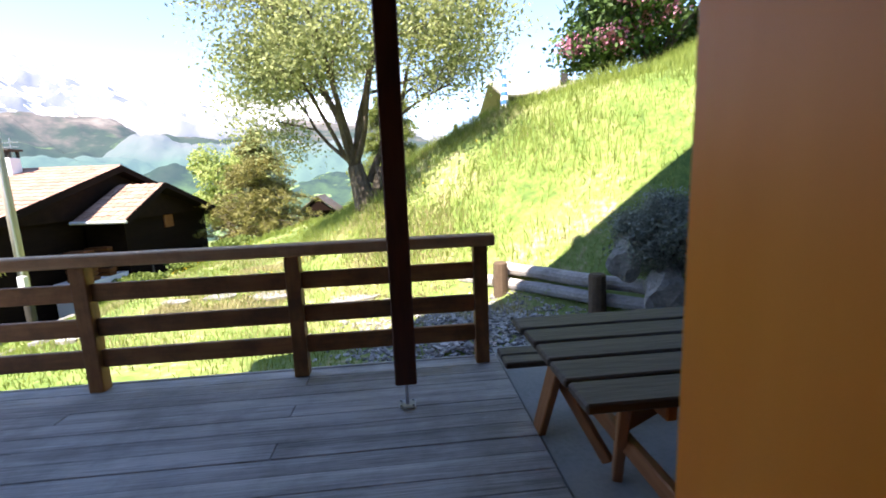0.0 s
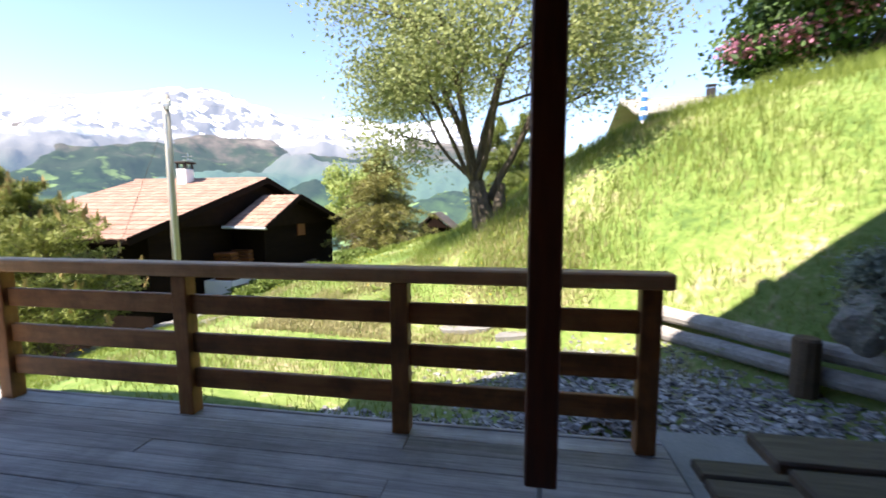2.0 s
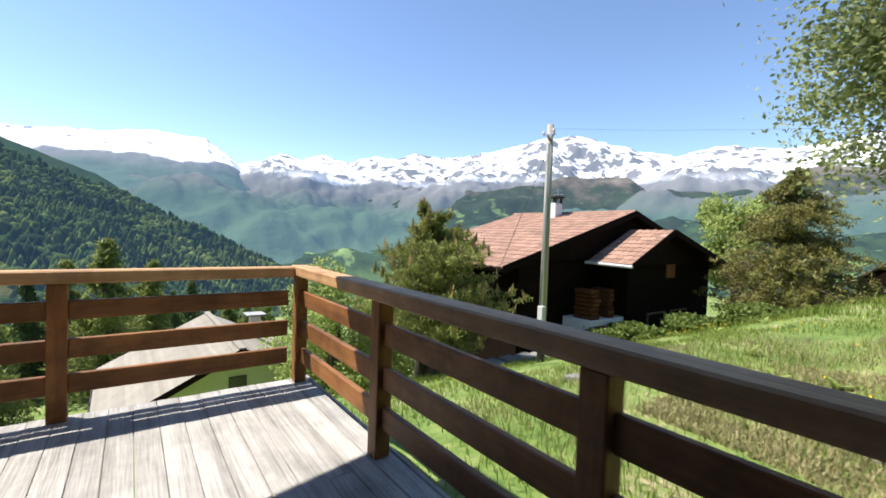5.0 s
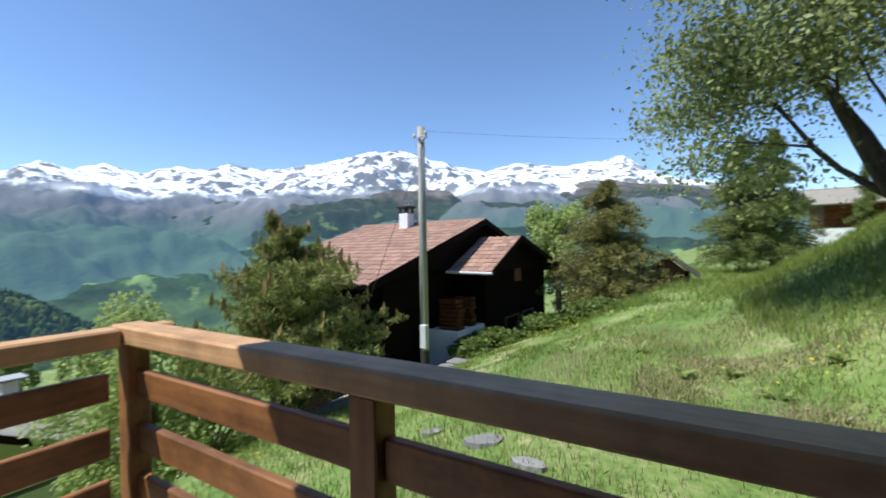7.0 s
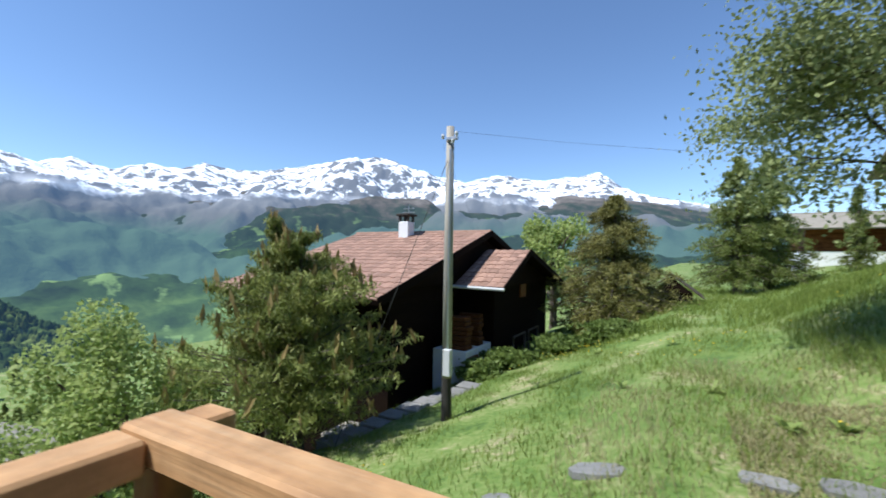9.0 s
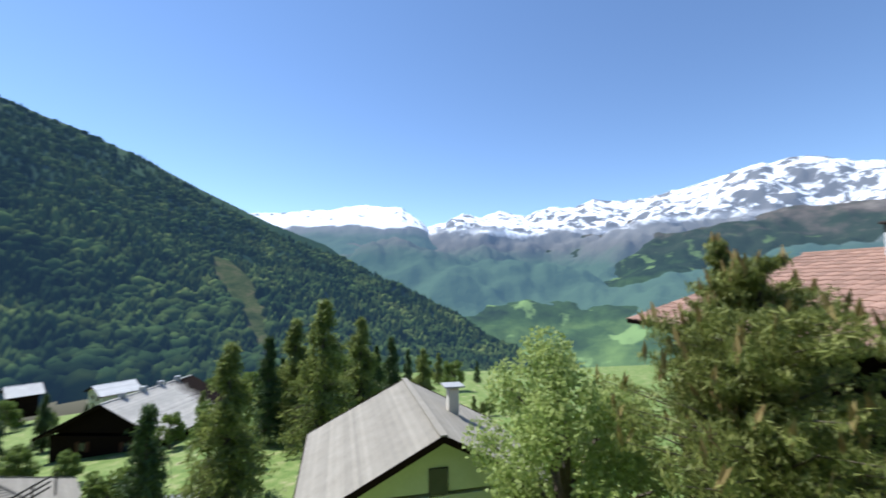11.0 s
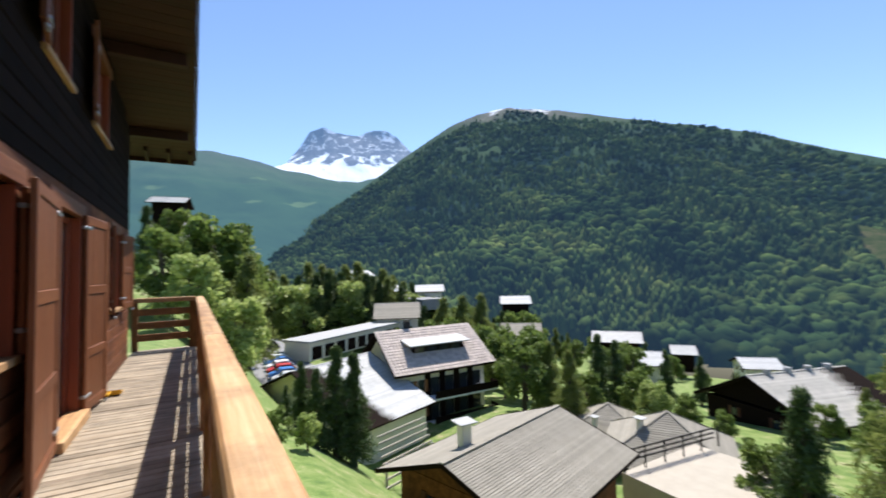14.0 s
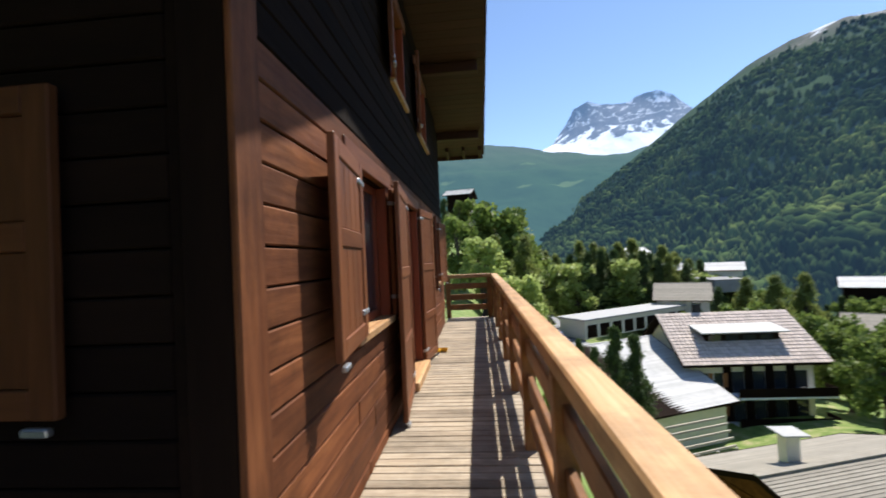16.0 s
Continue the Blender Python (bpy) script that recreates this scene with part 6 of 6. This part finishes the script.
# trees in front of the far houses hide their feet
for i, (x, y, z) in enumerate(FAR_HOUSES):
    r, az = math.hypot(x, y + 1), math.degrees(math.atan2(-x, y + 1)) % 360
    for k, q in ((1 + i % 2, -3.2), (2, 0.4), (i % 2, 3.6)):
        near = r - 8.5
        plant_to(k, az + math.degrees(q / r), near, math.degrees(math.atan2(z - 1.6 - 1.47 - 0.5 * (k == 2), near)))


def scattered_trees():
    """More trees wherever no house, road or terrace stands."""
    rnd = random.Random(77)
    keep = [(o.location.x, o.location.y, 9.5) for o in scene.objects if o.type == 'EMPTY' and o.name.startswith(("village_house", "apartment", "paved", "garage"))]
    keep += [(-12, -45, 11), (-10, -62, 11), (-10, -75, 10), (-10, -90, 10), (-20, -60, 10), (-22, -84, 9), (-36, -92, 9), (-30, -75, 11), (-40, -82, 10), (-15, -31, 7), (-10, -104, 9)]
    n = 0
    while n < 150:
        x, y = rnd.uniform(-160, -34), rnd.uniform(-125, 25)
        if any((x - a) ** 2 + (y - b) ** 2 < r * r for a, b, r in keep):
            continue
        near = math.hypot(x, y)
        az = math.degrees(math.atan2(-x, y)) % 360
        el = float(np.interp(az, (60, 90, 115, 130, 145, 155), (-11, -9.5, -10.5, -8.0, -5.0, -3.0))) - rnd.uniform(0.3, 3.0)
        plant_to(rnd.choice((0, 1, 1, 2, 2)), az, near, el if near > 70 else el - 4.0)
        n += 1


scattered_trees()


# ---------- distance ----------
def profile(pairs, a):
    xs = [p[0] for p in pairs]
    return float(np.interp(a, xs, [p[1] for p in pairs]))


def radial_sheet(name, label, az0, az1, n_az, rows, el_top, el_low, r_low, r_top, mat, rough, seed, curve=1.0, jag=0.0):
    """A mountainside between a low and a high line of sight, receding from r_low to r_top."""
    eye = Vector((1.0, -1.0, 1.45))
    verts, faces = [], []
    for i in range(n_az + 1):
        a = az0 + (az1 - az0) * i / n_az
        d = Vector((-math.sin(radians(a)), math.cos(radians(a)), 0))
        top = profile(el_top, a) + jag * (noise.fractal(Vector((a * 0.35, seed, 0)), 1.0, 2.0, 5) * 0.9)
        broad = sum(profile(el_top, a + q) for q in (-7, -5, -3, -1, 1, 3, 5, 7)) / 8
        low = profile(el_low, a) if isinstance(el_low, (list, tuple)) else el_low
        z_lo = r_low * math.tan(radians(low))
        for j in range(rows + 1):
            t = j / rows
            z_hi = r_top * math.tan(radians(broad + (top - broad) * t ** 4))
            r = r_low + (r_top - r_low) * t
            z = z_lo + (z_hi - z_lo) * t ** curve
            p = eye + d * r
            k = math.sin(math.pi * min(1, t)) ** 0.6
            z += rough * k * (noise.fractal(Vector((p.x, p.y, seed * 50)) * (3.2 / r_top), 0.9, 2.1, 6))
            verts.append((p.x, p.y, eye.z + z))
    w = rows + 1
    for i in range(n_az):
        for j in range(rows):
            faces.append((i * w + j, (i + 1) * w + j, (i + 1) * w + j + 1, i * w + j + 1))
    me = mesh_from(name, verts, faces, mat)
    me.shade_smooth()
    return put(name, me, kind="structure", label=label, category="mountain")


def distant(name, bands, scale, haze_glow, snow=None, patch=None, stretch=(1, 1, 1)):
    """Mountain surface: bands of colour by height with ragged borders, snow lying on the upper part. Blue emission
    stands in for haze.
    """
    m = bpy.data.materials.new(name)
    m.use_nodes = True
    nt = m.node_tree
    n, link = nt.nodes, nt.links.new
    bsdf = n["Principled BSDF"]
    bsdf.inputs["Roughness"].default_value = 0.95
    bsdf.inputs["Specular IOR Level"].default_value = 0.0
    geo = n.new("ShaderNodeNewGeometry")
    sep = n.new("ShaderNodeSeparateXYZ")
    link(geo.outputs["Position"], sep.inputs[0])
    noi = n.new("ShaderNodeTexNoise")
    noi.inputs["Scale"].default_value = scale
    noi.inputs["Detail"].default_value = 9
    noi.inputs["Roughness"].default_value = 0.66
    mp = n.new("ShaderNodeMapping")
    mp.inputs["Scale"].default_value = stretch
    link(geo.outputs["Position"], mp.inputs[0])
    link(mp.outputs[0], noi.inputs[0])
    lo, hi, wob = bands[0]
    rng = n.new("ShaderNodeMapRange")
    rng.inputs[1].default_value, rng.inputs[2].default_value = lo, hi
    link(sep.outputs[2], rng.inputs[0])
    add = n.new("ShaderNodeMath")
    add.operation = 'MULTIPLY_ADD'
    add.inputs[1].default_value = wob
    sub = n.new("ShaderNodeMath")
    sub.operation = 'SUBTRACT'
    sub.inputs[1].default_value = 0.5
    link(noi.outputs[0], sub.inputs[0])
    link(sub.outputs[0], add.inputs[0])
    link(rng.outputs[0], add.inputs[2])
    ramp = n.new("ShaderNodeValToRGB")
    el = ramp.color_ramp.elements
    while len(el) < len(bands) - 1:
        el.new(0.5)
    for e, (p, c) in zip(el, bands[1:]):
        e.position, e.color = p, (*c, 1)
    link(add.outputs[0], ramp.inputs[0])
    col = ramp.outputs[0]
    if patch:
        n2 = n.new("ShaderNodeTexNoise")
        n2.inputs["Scale"].default_value = scale * patch[0]
        n2.inputs["Detail"].default_value = 5
        link(geo.outputs["Position"], n2.inputs[0])
        r2 = n.new("ShaderNodeValToRGB")
        r2.color_ramp.elements[0].position, r2.color_ramp.elements[1].position = patch[1], patch[1] + 0.05
        r2.color_ramp.elements[0].color, r2.color_ramp.elements[1].color = (0, 0, 0, 1), (1, 1, 1, 1)
        link(n2.outputs[0], r2.inputs[0])
        gate = n.new("ShaderNodeMapRange")
        gate.inputs[1].default_value, gate.inputs[2].default_value = patch[3], patch[4]
        gate.inputs[3].default_value, gate.inputs[4].default_value = 1.0, 0.0
        link(sep.outputs[2], gate.inputs[0])
        mul = n.new("ShaderNodeMath")
        mul.operation = 'MULTIPLY'
        link(r2.outputs[0], mul.inputs[0])
        link(gate.outputs[0], mul.inputs[1])
        mx = n.new("ShaderNodeMix")
        mx.data_type = 'RGBA'
        link(mul.outputs[0], mx.inputs[0])
        link(col, mx.inputs[6])
        mx.inputs[7].default_value = (*patch[2], 1)
        col = mx.outputs[2]
    if snow:
        n3 = n.new("ShaderNodeTexNoise")
        n3.inputs["Scale"].default_value = scale * snow[0]
        n3.inputs["Detail"].default_value = 8
        n3.inputs["Roughness"].default_value = 0.7
        link(geo.outputs["Position"], n3.inputs[0])
        nz = n.new("ShaderNodeSeparateXYZ")
        link(geo.outputs["Normal"], nz.inputs[0])
        st = n.new("ShaderNodeMath")
        st.operation = 'MULTIPLY_ADD'
        st.inputs[1].default_value = -snow[3]
        link(nz.outputs[2], st.inputs[0])
        link(n3.outputs[0], st.inputs[2])
        r3 = n.new("ShaderNodeValToRGB")
        r3.color_ramp.elements[0].position, r3.color_ramp.elements[1].position = snow[1], snow[1] + 0.06
        r3.color_ramp.elements[0].color, r3.color_ramp.elements[1].color = (0, 0, 0, 1), (1, 1, 1, 1)
        link(st.outputs[0], r3.inputs[0])
        g3 = n.new("ShaderNodeMapRange")
        g3.inputs[1].default_value, g3.inputs[2].default_value = snow[4], snow[4] + 120
        link(sep.outputs[2], g3.inputs[0])
        k3 = n.new("ShaderNodeMath")
        k3.operation = 'MULTIPLY'
        link(r3.outputs[0], k3.inputs[0])
        link(g3.outputs[0], k3.inputs[1])
        m3 = n.new("ShaderNodeMix")
        m3.data_type = 'RGBA'
        link(k3.outputs[0], m3.inputs[0])
        link(col, m3.inputs[6])
        m3.inputs[7].default_value = (*snow[2], 1)
        col = m3.outputs[2]
    link(col, bsdf.inputs["Base Color"])
    # distance haze painted as a blue emission over the whole surface
    bsdf.inputs["Emission Color"].default_value = (*haze_glow[:3], 1)
    bsdf.inputs["Emission Strength"].default_value = haze_glow[3]
    bump = n.new("ShaderNodeBump")
    bump.inputs["Strength"].default_value = 0.8
    bump.inputs["Distance"].default_value = 0.08 / scale
    link(noi.outputs[0], bump.inputs["Height"])
    link(bump.outputs[0], bsdf.inputs["Normal"])
    return m


SNOW_TOP = [(-30, 0.5), (-18, 1.8), (-11.6, 3.5), (-7.9, 5.1), (-2, 6.6), (3.0, 7.7), (6.2, 9.0), (8.9, 10.8), (12.6, 10.3), (17.4, 10.2), (20.4, 10.8), (22.8, 10.7), (26, 9.9), (30.2, 10.8), (33.5, 11.8),
            (37.5, 12.9), (43.8, 12.0), (47.9, 10.9), (53.5, 10.0), (58.1, 10.4), (60.5, 9.6), (62.9, 9.8), (66.7, 8.6), (70, 9.6), (73, 8.5), (75.5, 7.6), (77.5, 8.0), (79.8, 7.6), (85, 7.5), (104, 7)]
# The last number of each blue tuple sets how much haze is painted on.
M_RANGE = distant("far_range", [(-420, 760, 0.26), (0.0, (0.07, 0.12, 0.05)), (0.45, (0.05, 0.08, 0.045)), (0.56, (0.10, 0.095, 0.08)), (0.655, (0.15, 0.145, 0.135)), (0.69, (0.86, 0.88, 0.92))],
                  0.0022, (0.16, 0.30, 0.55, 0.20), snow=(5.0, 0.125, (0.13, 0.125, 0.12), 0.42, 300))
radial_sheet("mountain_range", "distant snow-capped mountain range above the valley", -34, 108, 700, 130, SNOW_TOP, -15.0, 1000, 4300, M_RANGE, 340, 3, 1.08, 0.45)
FLANK_TOP = [(-34, 0.0), (-18, 1.6), (-11.6, 3.0), (-7, 4.8), (0, 6.3), (3, 7.0), (11, 8.0), (20, 7.9), (25, 7.3), (32, 8.3), (42, 7.8), (46.5, 8.4), (53.7, 7.6), (58.5, 6.4), (63, 5.2), (68, 3.0), (72, 1.0), (76, -2.0), (80, -6)]
M_FLANK = distant("valley_flank", [(-300, 520, 0.9), (0.0, (0.11, 0.17, 0.05)), (0.22, (0.045, 0.08, 0.028)), (0.42, (0.018, 0.032, 0.017)), (0.70, (0.03, 0.042, 0.025)), (0.86, (0.09, 0.078, 0.06)), (1.0, (0.16, 0.14, 0.115))],
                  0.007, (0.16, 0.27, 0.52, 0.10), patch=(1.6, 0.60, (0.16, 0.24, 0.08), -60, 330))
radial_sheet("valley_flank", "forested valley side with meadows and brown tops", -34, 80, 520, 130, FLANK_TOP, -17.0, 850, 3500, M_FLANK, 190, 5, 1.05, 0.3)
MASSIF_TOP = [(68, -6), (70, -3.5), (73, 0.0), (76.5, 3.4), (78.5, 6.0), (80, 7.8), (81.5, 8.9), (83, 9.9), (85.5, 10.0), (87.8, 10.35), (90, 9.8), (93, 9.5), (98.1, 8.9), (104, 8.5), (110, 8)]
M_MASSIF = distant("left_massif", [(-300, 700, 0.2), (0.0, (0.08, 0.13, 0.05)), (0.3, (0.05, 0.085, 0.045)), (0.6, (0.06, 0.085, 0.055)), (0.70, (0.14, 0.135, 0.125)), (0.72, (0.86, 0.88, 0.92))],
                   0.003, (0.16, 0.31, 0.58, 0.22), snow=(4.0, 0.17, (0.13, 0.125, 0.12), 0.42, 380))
radial_sheet("snow_massif", "massif with a broad snow top under painted blue haze", 68, 110, 260, 90, MASSIF_TOP, -15.0, 1100, 3700, M_MASSIF, 130, 13, 1.05, 0.3)

FOREST_TOP = [(66, -11), (72.5, -7.6), (78.2, -5.0), (84.5, -0.7), (91, 3.7), (93, 5.0), (99.6, 7.5), (105.6, 10.2), (112, 13.2), (118.3, 15.5), (123, 16.8), (128, 18.1), (134, 19.6), (140.4, 20.5), (144.6, 20.0), (148.6, 18.5),
              (153.5, 15.6), (160.5, 10.7), (165, 7.3), (171, 3.0), (176, -1.0), (182, -3.5)]
# Blue emission veils the dark slope as painted haze.
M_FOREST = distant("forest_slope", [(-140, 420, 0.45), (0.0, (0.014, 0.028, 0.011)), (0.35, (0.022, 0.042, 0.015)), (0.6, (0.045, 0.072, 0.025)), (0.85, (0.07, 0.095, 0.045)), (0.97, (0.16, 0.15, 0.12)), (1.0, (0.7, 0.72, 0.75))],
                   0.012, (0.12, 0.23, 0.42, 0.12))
FOREST_LOW = [(66, -14), (90, -13), (120, -11), (150, -8), (170, -6), (182, -4.5)]
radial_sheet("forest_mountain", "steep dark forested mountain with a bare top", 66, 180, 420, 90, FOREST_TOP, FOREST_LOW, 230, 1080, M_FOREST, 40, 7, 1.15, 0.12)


def slope_point(a, t):
    """A point of the forested mountainside at bearing a, t of the way up."""
    low = profile(FOREST_LOW, a)
    broad = sum(profile(FOREST_TOP, a + q) for q in (-7, -5, -3, -1, 1, 3, 5, 7)) / 8
    top = broad + (profile(FOREST_TOP, a) - broad) * t ** 4
    r = 230 + 850 * t
    z = 230 * math.tan(radians(low)) + (1080 * math.tan(radians(top)) - 230 * math.tan(radians(low))) * t ** 1.15
    x, y = 1.0 - math.sin(radians(a)) * r, -1.0 + math.cos(radians(a)) * r
    z += 1.45 + 40 * math.sin(math.pi * t) ** 0.6 * noise.fractal(Vector((x, y, 350)) * (3.2 / 1080), 0.9, 2.1, 6)
    return x, y, z


def clearing_span(t):
    """Middle bearing and half width of the cleared strip, t of the way up."""
    return 99.0 + 20 * t, 0.5 + 1.5 * math.sin(math.pi * min(1.0, max(0.0, t / 0.37)))


def in_clearing(a, t):
    middle, half = clearing_span(t)
    return 0.03 < t < 0.36 and abs(a - middle) < half


def clearing():
    verts, faces = [], []
    n = 26
    for j in range(n + 1):
        t = 0.03 + 0.325 * j / n
        c, w = clearing_span(t)
        for q in (-1, -0.5, 0, 0.5, 1):
            x, y, z = slope_point(c + w * q, t)
            verts.append((x, y, z + 4.0))
    for j in range(n):
        for q in range(4):
            i = j * 5 + q
            faces.append((i, i + 1, i + 6, i + 5))
    # faint blue emission paints the same haze on the strip
    m = material("cleared_slope", [(0.022, 0.034, 0.010), (0.05, 0.062, 0.020), (0.10, 0.085, 0.045)], 0.07, 0.95, 0, fine=6, world_space=True, spec=0.0, spread=0.15, haze_glow=(0.12, 0.23, 0.42, 0.08))
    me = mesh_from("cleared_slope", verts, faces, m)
    me.shade_smooth()
    put("cleared_slope", me, kind="structure", label="pale cleared strip of grass in the mountain forest", category="clearing")


clearing()


def forest():
    """Conifers and broad crowns on the mountainside, standing close in mixed stands."""
    rng = np.random.default_rng(17)
    verts, faces = [], []
    rings_spire = ((0.0, 0.75), (0.5, 0.72), (0.8, 0.3))
    rings_round = ((0.15, 0.8), (0.5, 1.0), (0.82, 0.7))
    n = 0
    while n < 24000:
        a = rng.uniform(68, 172)
        t = rng.random() ** 1.25
        if t > 0.94 or in_clearing(a, t):
            continue
        x, y, z = slope_point(a, t)
        stand = noise.noise(Vector((x * 0.010, y * 0.010, z * 0.012))) + 0.5 * noise.noise(Vector((x * 0.035, y * 0.035, 7.0)))
        if stand < -0.62 or (t > 0.8 and rng.random() < (t - 0.8) * 4):
            continue
        leafy_one = stand + rng.normal() * 0.25 > 0.12
        h = rng.uniform(7, 15) * (0.75 if leafy_one else 1.0) + (3 if t < 0.2 else 0)
        w = h * (rng.uniform(0.42, 0.62) if leafy_one else rng.uniform(0.20, 0.34))
        i = len(verts)
        o = rng.uniform(0, 6.28)
        for f, rr in (rings_round if leafy_one else rings_spire):
            for q in range(6):
                k = rr * rng.uniform(0.75, 1.25)
                verts.append((x + math.cos(o + q * 1.0472) * w * k, y + math.sin(o + q * 1.0472) * w * k, z - 2 + h * f + rng.uniform(-0.06, 0.06) * h))
        verts.append((x, y, z - 2 + h))
        for q in range(6):
            p = (q + 1) % 6
            faces += [(i + q, i + p, i + 6 + p, i + 6 + q), (i + 6 + q, i + 6 + p, i + 12 + p, i + 12 + q), (i + 12 + q, i + 12 + p, i + 18)]
        n += 1
    # blue emission on the tree crowns is painted haze
    m = material("far_trees", [(0.010, 0.021, 0.009), (0.022, 0.040, 0.014), (0.052, 0.078, 0.022), (0.10, 0.125, 0.036)], 0.011, 0.95, 0, vary=0.5, island=True, fine=5, haze_glow=(0.12, 0.23, 0.42, 0.085), world_space=True, spec=0.0, spread=0.13)
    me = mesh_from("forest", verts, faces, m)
    me.shade_smooth()
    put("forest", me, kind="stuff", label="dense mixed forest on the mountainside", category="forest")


forest()

PEAK_TOP = [(150, 12), (153.9, 15.7), (155.8, 17.4), (157.2, 18.2), (159.4, 17.9), (160.7, 17.4), (162.5, 17.6), (165.2, 18.15), (166.8, 17.9), (167.8, 16.2), (168.8, 14.8), (170.1, 13.2), (174, 11.5)]
# strongest blue emission of all, painted as haze over the peak
M_PEAK = distant("rock_peak", [(640, 1200, 1.5), (0.0, (0.88, 0.90, 0.94)), (0.36, (0.82, 0.85, 0.90)), (0.42, (0.13, 0.14, 0.16)), (0.66, (0.17, 0.175, 0.19)), (0.70, (0.66, 0.68, 0.72)), (0.74, (0.16, 0.165, 0.18)), (0.95, (0.15, 0.155, 0.17)), (1.0, (0.6, 0.62, 0.67))],
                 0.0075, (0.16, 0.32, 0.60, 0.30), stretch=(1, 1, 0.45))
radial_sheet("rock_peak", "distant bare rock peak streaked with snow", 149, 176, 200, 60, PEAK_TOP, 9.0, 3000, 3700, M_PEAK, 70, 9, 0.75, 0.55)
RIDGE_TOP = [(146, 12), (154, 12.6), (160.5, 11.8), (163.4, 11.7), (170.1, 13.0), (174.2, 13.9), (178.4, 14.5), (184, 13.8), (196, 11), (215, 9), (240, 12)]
# the ridge carries painted blue haze as emission too
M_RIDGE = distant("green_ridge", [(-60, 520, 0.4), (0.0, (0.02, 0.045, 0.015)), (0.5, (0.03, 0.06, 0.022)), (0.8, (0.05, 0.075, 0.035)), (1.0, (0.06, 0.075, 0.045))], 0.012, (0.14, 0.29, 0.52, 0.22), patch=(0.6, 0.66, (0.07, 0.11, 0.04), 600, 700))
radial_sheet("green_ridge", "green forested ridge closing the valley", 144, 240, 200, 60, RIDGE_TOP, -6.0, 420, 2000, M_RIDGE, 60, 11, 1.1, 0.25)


# ---------- small things on the balcony ----------
def dustpan():
    g = thing("dustpan", (0.97, -7.98, 0), "yellow plastic dustpan lying on the balcony boards", "dustpan")
    bm = bmesh.new()
    v = [bm.verts.new(p) for p in ((0.84, -8.06, 0.006), (1.05, -8.06, 0.006), (1.05, -7.84, 0.012), (0.84, -7.84, 0.012))]
    w = [bm.verts.new(p) for p in ((0.84, -8.06, 0.012), (1.05, -8.06, 0.012), (1.06, -7.83, 0.07), (0.83, -7.83, 0.07))]
    bm.faces.new(v)
    for i in (1, 2, 3):
        bm.faces.new((v[i], v[(i + 1) % 4], w[(i + 1) % 4], w[i]))
    part("pan", bm, M_YELLOW, g)
    part("handle", tube_bm([(0.95, -7.84, 0.05), (0.95, -7.72, 0.065), (0.95, -7.62, 0.06)], [0.014, 0.012, 0.016], 8), M_YELLOW, g)


dustpan()
